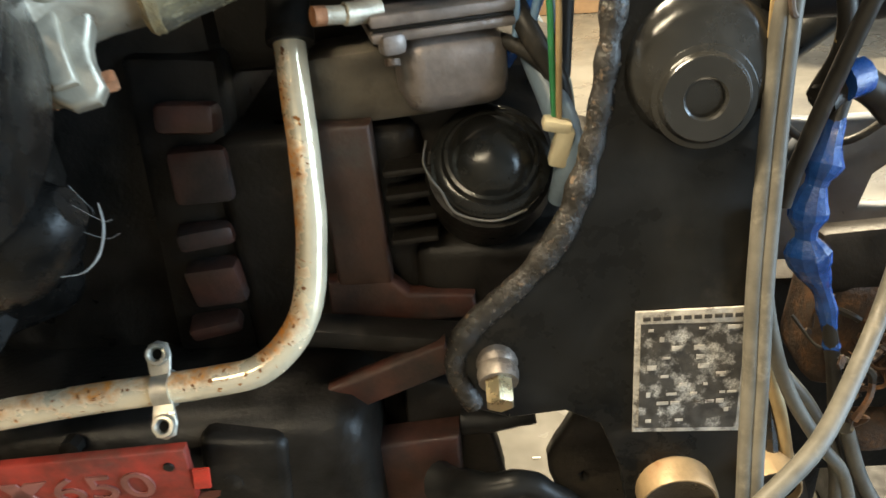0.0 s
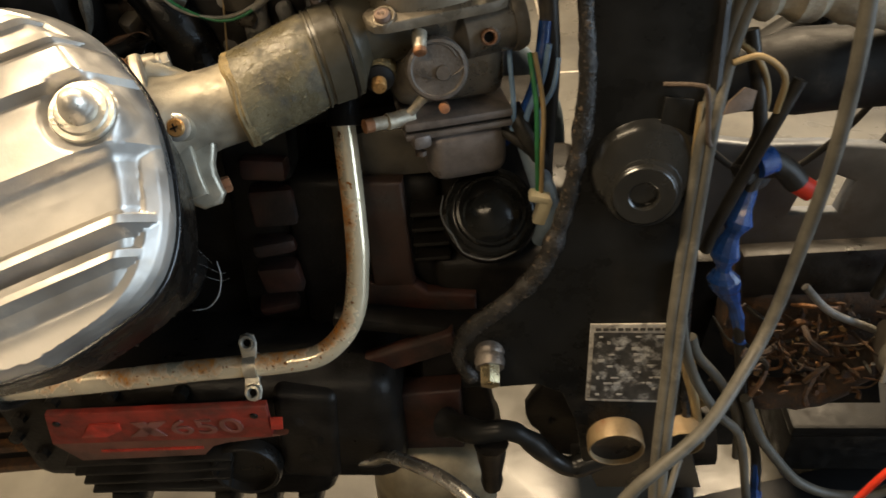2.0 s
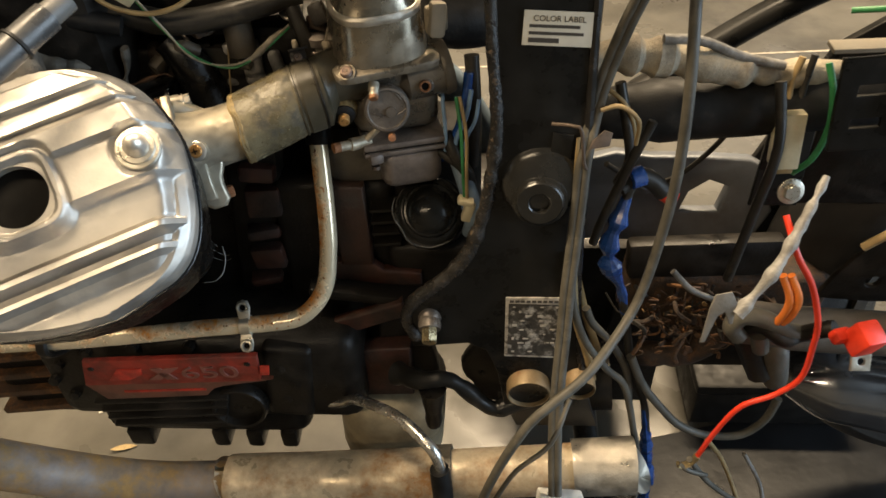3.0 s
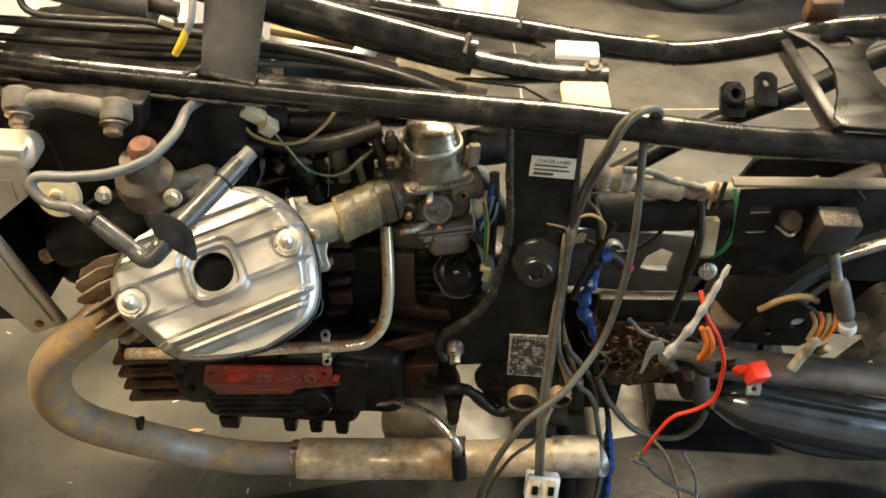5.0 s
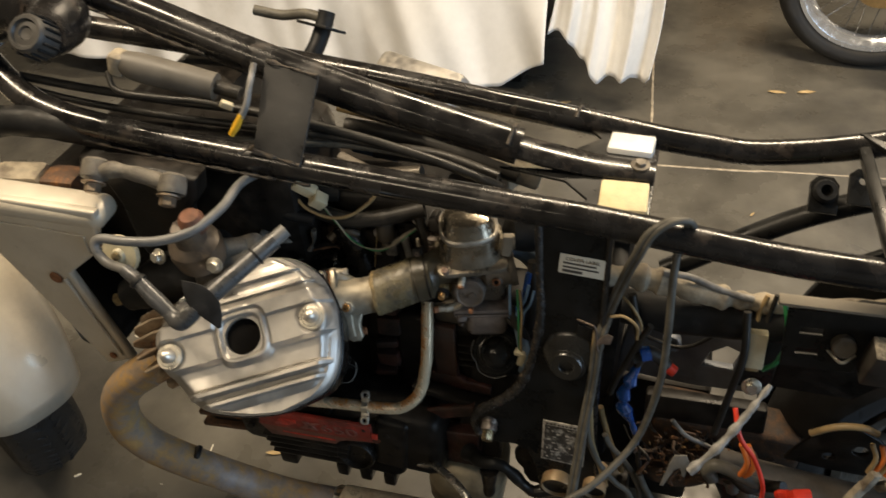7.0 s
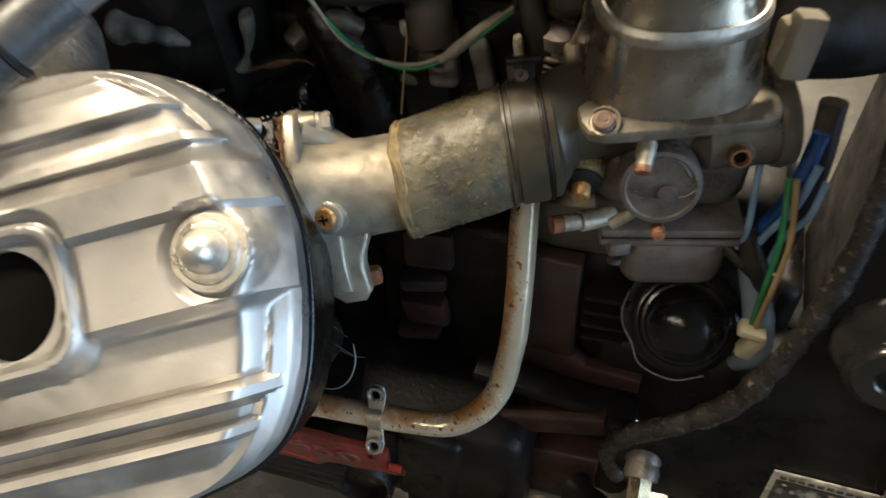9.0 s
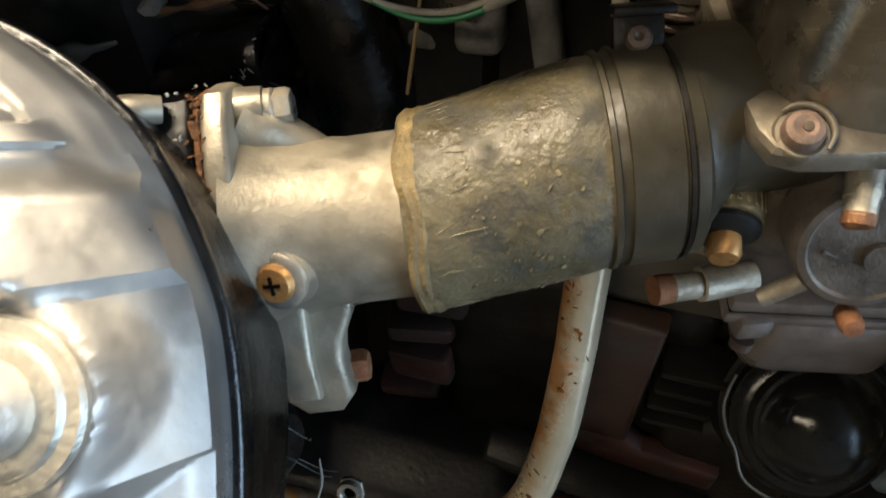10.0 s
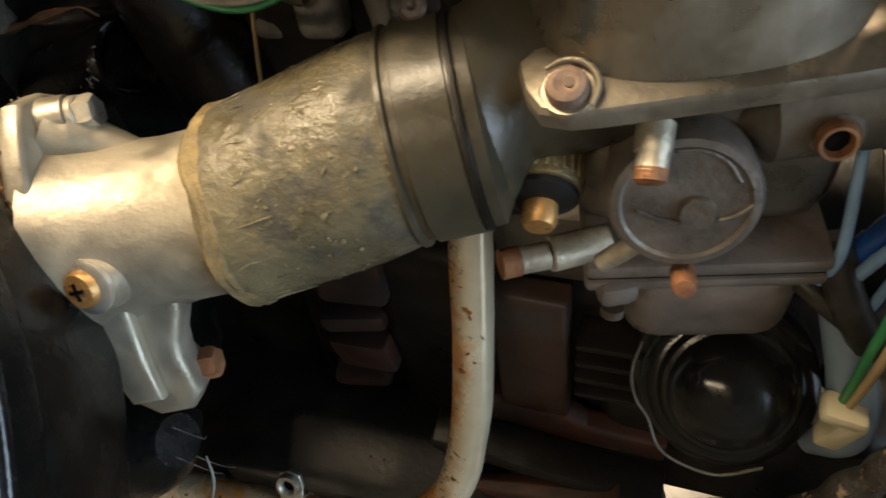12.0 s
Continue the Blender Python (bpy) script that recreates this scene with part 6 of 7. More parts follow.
for k in range(4):
    cable("orange_wire", [(0.35 + 0.006 * k, -0.13, 0.52), (0.352 + 0.008 * k, -0.128, 0.545), (0.345 + 0.01 * k, -0.12, 0.56)], 0.003, M_ORANGE if k % 2 else M_TAN)
cable("yellow_lead", [(0.28, -0.12, 0.56), (0.3, -0.125, 0.585), (0.325, -0.125, 0.592), (0.345, -0.12, 0.58)], 0.004, M_TAN)
arm = part("swing_arm", tube([(0.19, -0.122, 0.468), (0.22, -0.125, 0.465), (0.26, -0.128, 0.462), (0.38, -0.13, 0.455), (0.52, -0.13, 0.44), (0.7, -0.13, 0.425)], 0.024, 18, 4, 0, 0.75), mat("grey-brown swing arm", (0.10, 0.085, 0.07), 0.48, 0.2, 0.3, 25, 0.2, (0.06, 0.045, 0.03), 0.4, 18), moto, "dirty grey swing arm")
part("arm_plate", slab([(0.27, 0.48), (0.36, 0.475), (0.38, 0.52), (0.33, 0.56), (0.29, 0.53)], 0.006, xz(-0.10), 0.001, [circle(0.315, 0.5, 0.008), circle(0.345, 0.52, 0.01)], 2), M_DARKENG, arm)
part("grey_bracket", slab([(0.055, 0.435), (0.25, 0.435), (0.252, 0.50), (0.235, 0.524), (0.13, 0.528), (0.068, 0.526)], 0.018, xz(0.05, 0.2, 0.49), 0.004, [[(0.162, 0.462), (0.172, 0.492), (0.195, 0.508), (0.222, 0.498), (0.212, 0.462)]], 2), M_GREYPART, moto, "blue-grey cast bracket with an opening")
part("bracket_boss", rev([(0.013, 0), (0.013, 0.02), (0.009, 0.024), (0.006, 0.024), (0.006, 0.01), (0, 0.01)], (0.12, 0.03, 0.518), (0, -0.8, 0.5), 20), M_GREYPART, moto)
# Added black box: covers bright floor so the gap low down stays dark.
part("dark_fill_box", box((0.19, 0.16, 0.30), (0.095, 0.12, 0.26), 0.01), M_DARKENG, moto, "black filler box that darkens the gap low in the frame")
part("inner_mudguard", slab([(0.27, 0.30), (0.75, 0.30), (0.75, 0.74), (0.42, 0.73), (0.30, 0.64), (0.25, 0.5)], 0.01, xz(0.085), 0.002), M_BLACKP, moto, "black inner mudguard")
part("tool_tray", slab([(0.24, 0.56), (0.5, 0.56), (0.5, 0.715), (0.3, 0.715), (0.24, 0.66)], 0.008, xz(-0.055), 0.002), M_DARKENG, moto, "black tool tray behind the fuse bracket")
part("brown_bar", box((0.15, 0.022, 0.040), pose(0.17, -0.06, 0.493, -12, -3, 0), 0.005), M_DARKENG, moto, "oily dark brown cross bar")
rngb = random.Random(21)
for k in range(80):
    x, z = rngb.gauss(0.165, 0.035), rngb.gauss(0.45, 0.02)
    a = V(x, rngb.uniform(-0.125, -0.075), z)
    b = a + V(rngb.uniform(-0.03, 0.03), rngb.uniform(-0.02, 0.02), rngb.uniform(-0.02, 0.02))
    mid = (a + b) / 2 + V(rngb.uniform(-0.008, 0.008), -0.006, rngb.uniform(-0.008, 0.012))
    cable("rusty_wire", [a, mid, b], rngb.choice((0.0008, 0.0011, 0.0016, 0.0022)), rngb.choice((M_GRIME, M_RUSTY, M_GRIME, M_CABLEDK, M_GRIME, M_GRIME)), "", 1, 5, 6, 0.4)
for m, n, size in ((M_DEBRIS, 16, 0.0055), (M_GRIME, 70, 0.0080), (M_RUSTY, 36, 0.0065)):
    spots = [(V(rngb.gauss(0.152, 0.03), rngb.uniform(-0.128, -0.085), rngb.gauss(0.446, 0.016)), V(rngb.uniform(-0.7, 0.7), -1, rngb.uniform(0.1, 1.1))) for k in range(n)]
    tagged(part("dry_debris", chips(spots, rngb, size, 0.0008), m, moto), "dry brown leaf scraps caught among the wires" if m is M_DEBRIS else "rusty flakes caught among the wires", kind="stuff")
cable("s_hose", [(0.186, -0.15, 0.476), (0.177, -0.15, 0.490), (0.184, -0.15, 0.503), (0.203, -0.15, 0.500), (0.228, -0.15, 0.484), (0.25, -0.145, 0.475)], 0.0085, M_CABLE, "short curved dusty hose")
part("hose_knuckle", tube([(0.206, -0.145, 0.475), (0.213, -0.145, 0.452)], [0.009, 0.008], 12, 1), M_ALUDARK, moto)
cable("loom_beam", [(0.05, -0.055, 0.655), (0.1, -0.055, 0.658), (0.2, -0.05, 0.662), (0.32, -0.045, 0.67)], [0.02, 0.027, 0.027, 0.025], M_RUBBER, "black rubber tray under the wrapped loom", 1, 4, 18, 0.1)
cable("black_wire", [(0.07, -0.02, 0.575), (0.1, 0.0, 0.543), (0.127, 0.0, 0.537), (0.149, 0.0, 0.548), (0.172, 0.0, 0.576), (0.19, 0.0, 0.608)], 0.0027, M_CABLEDK)
cable("black_lead", [(0.05, -0.11, 0.555), (0.054, -0.11, 0.577), (0.064, -0.11, 0.616), (0.074, -0.11, 0.652), (0.085, -0.105, 0.68)], 0.0042, M_CABLEDK, "black lead behind the frame plate")
part("copper_tab", slab([(-0.008, -0.005), (0.006, -0.003), (0.008, 0.006), (0.002, 0.008), (-0.006, 0.001)], 0.002, frame_at((0.038, -0.15, 0.692), (0.1, -0.9, 0.4)), 0.0004), M_COPPERDK, moto, "small bent copper tab")
for pts, m in (([(0.04, -0.1, 0.51), (0.045, -0.1, 0.485), (0.058, -0.1, 0.437), (0.078, -0.1, 0.376)], M_TAN), ([(0.05, -0.12, 0.48), (0.058, -0.12, 0.459), (0.08, -0.12, 0.428), (0.101, -0.12, 0.383), (0.11, -0.12, 0.33)], M_CABLE)):
    cable("hanging_wire", pts, 0.004, m)
for pts, r in (([(0.19, -0.14, 0.475), (0.205, -0.15, 0.49), (0.225, -0.155, 0.478), (0.24, -0.15, 0.48), (0.262, -0.16, 0.5)], 0.0075), ([(0.2, -0.13, 0.46), (0.215, -0.135, 0.43), (0.225, -0.14, 0.41)], 0.014)):
    cable("hydraulic_fitting", pts, r, M_DARKENG, "oily black hose fitting")
part("coil_can", tube([(0.226, -0.138, 0.458), (0.229, -0.14, 0.448), (0.239, -0.141, 0.405), (0.242, -0.141, 0.395)], [0.008, 0.0125, 0.0125, 0.008], 16, 3), M_ALUDARK, moto, "dull grey cylinder")
part("mud_plate", slab([(0.1, 0.24), (0.3, 0.24), (0.28, 0.31), (0.2, 0.34), (0.17, 0.375), (0.12, 0.36)], 0.006, xz(0.02, 0.2, 0.3), 0.001), M_DARKENG, moto)
# Added block that fills the dark space behind the rod and wires.
part("dark_backing_block", box((0.2, 0.06, 0.085), pose(0.2, -0.045, 0.435, 0, 4, 0), 0.012, 3), M_GRIME, moto, "grimy dark filler block behind the linkage rod")
part("linkage_rod", tube([(0.115, -0.095, 0.385), (0.14, -0.1, 0.39), (0.172, -0.1, 0.40), (0.2, -0.1, 0.435), (0.24, -0.1, 0.46)], [0.012, 0.014, 0.014, 0.013, 0.013], 14, 4, 0.2), M_GRIME, moto, "rusty brown linkage rod")
# Added filler, keeps the gap behind the frame plate dark.
part("gap_fill_column", box((0.04, 0.2, 0.4), (0.033, 0.06, 0.50), 0.015), M_DARKENG, moto, "black filler box hiding lit floor behind the frame plate")

# Wires beside the carburettor.
for k, (pts, m, r) in enumerate((
    ([(-0.07, -0.1, 0.7), (-0.066, -0.112, 0.672), (-0.065, -0.115, 0.64), (-0.064, -0.115, 0.61)], M_GREEN, 0.0015),
    ([(-0.067, -0.1, 0.7), (-0.062, -0.112, 0.672), (-0.062, -0.117, 0.64), (-0.062, -0.116, 0.61)], M_TAN, 0.0015),
    ([(-0.08, -0.09, 0.66), (-0.072, -0.1, 0.645), (-0.06, -0.1, 0.62), (-0.058, -0.09, 0.58)], M_CABLEDK, 0.0055),
    ([(-0.06, -0.08, 0.71), (-0.064, -0.09, 0.68), (-0.074, -0.09, 0.65), (-0.085, -0.085, 0.63)], M_BLUE, 0.004),
    ([(-0.058, -0.07, 0.72), (-0.056, -0.08, 0.68), (-0.058, -0.08, 0.62)], M_CABLEDK, 0.006))):
    cable("thin_wire", pts, r, m)
for pts, r in (
    ([(-0.083, -0.07, 0.725), (-0.081, -0.09, 0.69), (-0.079, -0.1, 0.665), (-0.080, -0.096, 0.645)], 0.0016),
    ([(-0.058, -0.09, 0.70), (-0.062, -0.096, 0.68), (-0.070, -0.098, 0.66), (-0.073, -0.095, 0.64)], 0.0020),
    ([(-0.052, -0.088, 0.69), (-0.055, -0.096, 0.675), (-0.062, -0.098, 0.66), (-0.064, -0.098, 0.64)], 0.0016)):
    cable("pale_blue_wire", pts, r, M_PALEBLUE, "thin pale blue wire beside the carburettor")
cable("black_loop", [(-0.095, -0.085, 0.645), (-0.08, -0.098, 0.642), (-0.066, -0.1, 0.630), (-0.058, -0.098, 0.612), (-0.056, -0.09, 0.59)], 0.0036, M_CABLEDK, "black looped hose")
gc = part("wire_connector", box((0.009, 0.009, 0.02), pose(-0.061, -0.117, 0.598, 0, 14, 0), 0.002), M_WHITEPL, moto, "small dirty cream connector on green wires")
part("connector_collar", box((0.014, 0.01, 0.006), pose(-0.063, -0.117, 0.609, 0, 14, 0), 0.002), M_WHITEPL, gc)
part("intake_duct", tube([(-0.092, -0.045, 0.738), (-0.07, -0.032, 0.731), (-0.045, -0.02, 0.729), (-0.005, 0.0, 0.735)], [0.020, 0.024, 0.0245, 0.024], 22, 5), M_RUBBER, moto, "black rubber intake duct behind the carburettor")
part("pale_duct", tube([(-0.12, 0.03, 0.66), (-0.085, 0.045, 0.63), (-0.058, 0.05, 0.585), (-0.05, 0.05, 0.555), (-0.048, 0.05, 0.50)], 0.017, 16, 5), M_PALEHOSE, moto, "pale blue-grey plastic duct")
part("pale_hose", tube([(-0.072, -0.09, 0.635), (-0.06, -0.108, 0.608), (-0.057, -0.114, 0.588), (-0.062, -0.108, 0.565)], [0.006, 0.008, 0.0075, 0.005], 16, 5), M_PALEHOSE, moto, "pale blue-grey plastic hose")

# Ahead of the cylinder: hanger, thermostat, ignition lead, radiator parts.
hg = part("engine_hanger", tube([(-0.511, -0.197, 0.874), (-0.49, -0.192, 0.879), (-0.465, -0.19, 0.876), (-0.44, -0.188, 0.869), (-0.423, -0.190, 0.860)], [0.010, 0.0085, 0.0075, 0.0085, 0.010], 16, 6, 0.3), M_HANGER, moto, "grimy cast engine hanger with two bolts")
for x, y, z in ((-0.512, -0.192, 0.876), (-0.424, -0.187, 0.864)):
    part("hanger_boss", rev([(0.011, -0.012), (0.0145, -0.009), (0.0150, 0.006), (0.0138, 0.0095), (0.0, 0.0098)], (x, y, z), (0.1, -0.75, -0.6), 24), M_HANGER, hg)
for x, y, z in ((-0.51, -0.203, 0.868), (-0.425, -0.197, 0.858)):
    part("hanger_bolt", hexhead((x, y, z), (0.1, -0.75, -0.6), 0.015, 0.012, 0.0125), mat("grimy bolt", (0.25, 0.19, 0.13), 0.4, 0.7, 0.25, 80, 0.2, RUST, 0.35, 60), hg, "grimy hexagon bolt")
part("hanger_web", slab([(-0.52, 0.865), (-0.41, 0.862), (-0.435, 0.82), (-0.455, 0.75), (-0.50, 0.75), (-0.505, 0.82)], 0.03, xz(-0.165), 0.008, round_out=2), M_DARKENG, hg)
th = part("thermostat", rev([(0.014, -0.03), (0.028, -0.024), (0.03, -0.005), (0.028, 0.004), (0.018, 0.012), (0.016, 0.03), (0.0, 0.03)], (-0.407, -0.205, 0.800), (0.05, -0.25, 1), 28), mat("grimy brown housing", (0.085, 0.066, 0.05), 0.45, 0.3, 0.35, 50, 0.2, (0.16, 0.11, 0.06), 0.36, 40), moto, "grimy cast thermostat housing with a rusty cap")
part("rusty_cap", rev([(0.014, -0.01), (0.014, 0.006), (0.01, 0.012), (0, 0.013)], (-0.4, -0.205, 0.832), (0.05, -0.2, 1), 20), M_RUSTCAP, th, "rust-brown cap")
for dx in (-0.034, 0.034):
    part("ear_bolt", hexhead((-0.41 + dx, -0.222, 0.79), (0.2 * (1 if dx > 0 else -1), -0.8, 0.4), 0.011, 0.009, 0.009), M_ZINC, th)
LD = [(-0.376, -0.1, 0.825), (-0.376, -0.14, 0.838), (-0.376, -0.18, 0.837), (-0.391, -0.215, 0.832), (-0.42, -0.236, 0.829), (-0.455, -0.247, 0.831), (-0.484, -0.25, 0.832), (-0.49, -0.256, 0.824), (-0.476, -0.263, 0.812), (-0.446, -0.271, 0.814)]
lead = cable("ignition_lead", LD, 0.0052, M_PLUGLEAD, "thick grey ignition lead with plug boot", 1, 6, 14)
part("lead_sleeve", tube([(-0.447, -0.271, 0.814), (-0.43, -0.277, 0.807), (-0.41, -0.285, 0.794), (-0.394, -0.29, 0.783)], [0.0068, 0.0074, 0.0088, 0.0078], 16, 4), M_BOOTGREY, lead, "black rubber lead sleeve")
part("sleeve_ring", rev([(0.008, -0.003), (0.0095, -0.001), (0.0095, 0.002), (0.008, 0.003)], (-0.43, -0.277, 0.807), (0.6, -0.2, -0.45), 20), M_RUBBER, lead)
part("plug_elbow", tube([(-0.397, -0.289, 0.785), (-0.387, -0.293, 0.778), (-0.378, -0.295, 0.777), (-0.369, -0.29, 0.783), (-0.362, -0.284, 0.79)], [0.0072, 0.009, 0.0098, 0.0092, 0.0085], 16, 5), M_BOOTGREY, lead)
part("plug_tube", tube([(-0.369, -0.29, 0.785), (-0.35, -0.262, 0.796), (-0.325, -0.225, 0.81), (-0.309, -0.2, 0.819)], [0.0088, 0.0096, 0.0096, 0.0096], 20, 3), M_BOOTGREY, lead, "long grey plug boot lying on the cover")
part("tube_ring", rev([(0.0097, -0.0015), (0.011, -0.0008), (0.011, 0.0008), (0.0097, 0.0015)], (-0.322, -0.22, 0.8115), (0.52, 0.8, 0.3), 20), M_RUBBER, lead)
part("tube_end", tube([(-0.31, -0.201, 0.8185), (-0.301, -0.187, 0.8235)], [0.0078, 0.0078], 16, 1), M_PLUGLEAD, lead)
part("seal_flap", slab([(-0.026, 0.012), (-0.006, 0.016), (0.016, 0.008), (0.028, -0.014), (0.02, -0.014), (0.0, -0.01), (-0.014, -0.004)], 0.003, frame_at((-0.356, -0.283, 0.797), (0.35, -0.72, 0.6), (0.85, 0.1, -0.5)), 0.0008, round_out=2), M_RUBBER, lead, "black rubber seal flap")
part("white_bush", rev([(0.0, 0.0), (0.021, 0.0), (0.0225, 0.003), (0.021, 0.007), (0.008, 0.008), (0.006, 0.011), (0.0, 0.011)], (-0.482, -0.232, 0.797), (0.05, -0.9, 0.35), 28), M_WHITEPL, moto, "round cream washer with a brass screw")
part("bush_screw", rev([(0.0045, 0), (0.0045, 0.003), (0, 0.004)], (-0.4815, -0.2425, 0.801), (0.05, -0.9, 0.35), 14), M_BRASS, moto)
part("horn_body", tube([(-0.40, -0.165, 0.745), (-0.47, -0.19, 0.722), (-0.53, -0.205, 0.695)], [0.036, 0.034, 0.02], 20, 4), M_RUBBER, moto, "black rubber-covered front mount")
part("mount_nut", hexhead((-0.535, -0.206, 0.693), (-0.85, -0.3, -0.35), 0.015, 0.016, 0.012), M_BRASS, moto, "brassy mount nut")
# Added black box that stands for the deep shade behind the cylinder.
part("inner_shadow_box", box((0.2, 0.16, 0.3), (-0.43, -0.03, 0.70), 0.03), M_DARKENG, moto, "black filler box standing for the shade behind the cylinder")

rc = part("radiator_cap", rev([(0.0, 0.013), (0.006, 0.0135), (0.0075, 0.015), (0.013, 0.0145), (0.0148, 0.0172), (0.018, 0.0172), (0.0205, 0.014), (0.0212, -0.012), (0.018, -0.016)], (-0.573, -0.137, 0.998), (0.1, -0.7, 0.66), 36), mat("grey ribbed cap", (0.034, 0.031, 0.027), 0.5, 0, 0.2, 40, 0.1, (0.14, 0.11, 0.08), 0.3, 25), moto, "ribbed grey filler cap")
rm = frame_at((-0.573, -0.137, 0.998), (0.1, -0.7, 0.66))
for k in range(16):
    part("grip_rib", box((0.004, 0.003, 0.024), rm @ Matrix.Rotation(2 * math.pi * k / 16, 4, "Z") @ Matrix.Translation((0.0212, 0, 0)), 0.0008, 1), M_RUBBER, rc)
part("filler_neck", tube([(-0.83, -0.03, 0.955), (-0.75, -0.035, 0.975), (-0.66, -0.045, 0.985), (-0.61, -0.06, 0.982), (-0.592, -0.1, 0.985), (-0.582, -0.12, 0.99)], [0.05, 0.045, 0.038, 0.035, 0.028, 0.022], 20, 5), M_BLACK, moto, "glossy black filler neck")
coil = part("ignition_coil", tube([(-0.515, -0.09, 0.95), (-0.498, -0.09, 0.945), (-0.445, -0.085, 0.932), (-0.412, -0.082, 0.924)], [0.013, 0.0165, 0.0165, 0.0155], 18, 3), mat("grey coil body", (0.10, 0.09, 0.075), 0.5, 0, 0.15, 30, 0.1, (0.28, 0.22, 0.14), 0.3, 20), moto, "grey cylindrical ignition coil with dusty end")
part("coil_end", box((0.018, 0.024, 0.026), pose(-0.52, -0.092, 0.95, 0, 15, 0), 0.005), M_WRAP, coil)
part("coil_stub", tube([(-0.412, -0.082, 0.924), (-0.385, -0.08, 0.917)], 0.008, 14, 1), M_CABLEDK, coil)
yc = cable("yellow_sleeve_wire", [(-0.365, -0.07, 0.95), (-0.362, -0.095, 0.935), (-0.364, -0.105, 0.92), (-0.37, -0.112, 0.908)], 0.0035, M_GREYLOOM, "pale wire with a yellow sleeve")
part("yellow_sleeve", tube([(-0.369, -0.111, 0.911), (-0.375, -0.116, 0.9), (-0.383, -0.119, 0.889)], [0.0034, 0.0042, 0.0034], 10, 3), M_YELLOW, yc)
for off, r, m in ((0, 0.0055, M_CABLEDK), (1, 0.0045, M_CABLEDK), (2, 0.0042, M_CABLE)):
    cable("control_cable", [(-0.95, -0.05, 0.95), (-0.81, -0.06, 0.915 - 0.004 * off), (-0.647, -0.062 - 0.01 * off, 0.895 - 0.012 * off), (-0.492, -0.062 - 0.012 * off, 0.887 - 0.014 * off), (-0.389, -0.06 - 0.01 * off, 0.882 - 0.014 * off), (-0.278, -0.055, 0.862 - 0.008 * off), (-0.178, -0.05, 0.835), (-0.1, -0.04, 0.80)], r, m, "long black control cable")
cable("coil_wire", [(-0.535, -0.098, 0.94), (-0.52, -0.11, 0.925), (-0.47, -0.105, 0.918), (-0.42, -0.1, 0.915), (-0.39, -0.095, 0.905)], 0.0035, M_CABLEDK)
part("coil_plug", box((0.014, 0.008, 0.008), pose(-0.392, -0.1, 0.914, 0, 30, 20), 0.002), M_WHITEPL, moto)
wc = part("wire_connector", box((0.014, 0.014, 0.03), pose(-0.327, -0.088, 0.802, 20, -42, 0), 0.002), M_WHITEPL, moto, "aged white two-pin connector on green wire")
part("connector_half", box((0.017, 0.016, 0.018), pose(-0.312, -0.088, 0.786, 20, -42, 0), 0.002), M_WHITEPL, wc)
cable("green_wire", [(-0.307, -0.09, 0.78), (-0.292, -0.092, 0.757), (-0.272, -0.095, 0.735), (-0.247, -0.095, 0.724), (-0.225, -0.09, 0.73), (-0.2, -0.07, 0.745)], 0.0010, M_GREEN, "thin green wire curving behind the intake")
cable("pale_wire", [(-0.3075, -0.09, 0.782), (-0.2915, -0.092, 0.7585), (-0.2725, -0.0955, 0.7335), (-0.247, -0.0945, 0.7258), (-0.2255, -0.0895, 0.7318), (-0.2, -0.07, 0.747)], 0.0010, M_WRAP, "pale grey wire twisted with the green one")
cable("tan_wire", [(-0.345, -0.085, 0.8), (-0.33, -0.095, 0.78), (-0.3, -0.1, 0.772), (-0.272, -0.1, 0.777), (-0.25, -0.09, 0.79), (-0.235, -0.08, 0.805)], 0.002, M_TAN, "tan wire under the frame tube")
for k, (pts, r, m) in enumerate((
    ([(-0.42, -0.09, 0.69), (-0.36, -0.085, 0.695), (-0.31, -0.06, 0.69), (-0.27, -0.01, 0.66)], 0.013, M_DARKENG),
    ([(-0.25, -0.05, 0.76), (-0.25, -0.055, 0.7), (-0.245, -0.06, 0.62)], 0.004, M_RUSTY),
    ([(-0.33, -0.04, 0.77), (-0.29, -0.045, 0.765), (-0.2, -0.04, 0.765)], 0.02, M_DARKENG),
    ([(-0.245, -0.06, 0.76), (-0.242, -0.065, 0.72)], 0.012, M_ALUDARK))):
    cable("inner_hose", pts, r, m)
for pts, r, m in (
    ([(-0.47, -0.05, 0.82), (-0.42, -0.065, 0.80), (-0.36, -0.06, 0.785), (-0.30, -0.05, 0.775)], 0.017, M_CABLEDK),
    ([(-0.34, -0.075, 0.765), (-0.29, -0.08, 0.755), (-0.24, -0.075, 0.76), (-0.19, -0.06, 0.77)], 0.01, M_CABLEDK),
    ([(-0.42, -0.09, 0.78), (-0.36, -0.1, 0.77), (-0.32, -0.095, 0.76)], 0.008, M_RUBBER),
    ([(-0.22, -0.03, 0.79), (-0.2, -0.06, 0.765), (-0.19, -0.07, 0.74), (-0.18, -0.07, 0.71)], 0.006, M_CABLEDK),
    ([(-0.31, -0.02, 0.80), (-0.26, -0.03, 0.79), (-0.2, -0.03, 0.80)], 0.009, M_ALUDARK),
    ([(-0.28, 0.02, 0.79), (-0.2, 0.03, 0.78), (-0.12, 0.02, 0.765)], 0.011, M_CABLEDK)):
    cable("inner_hose", pts, r, m)
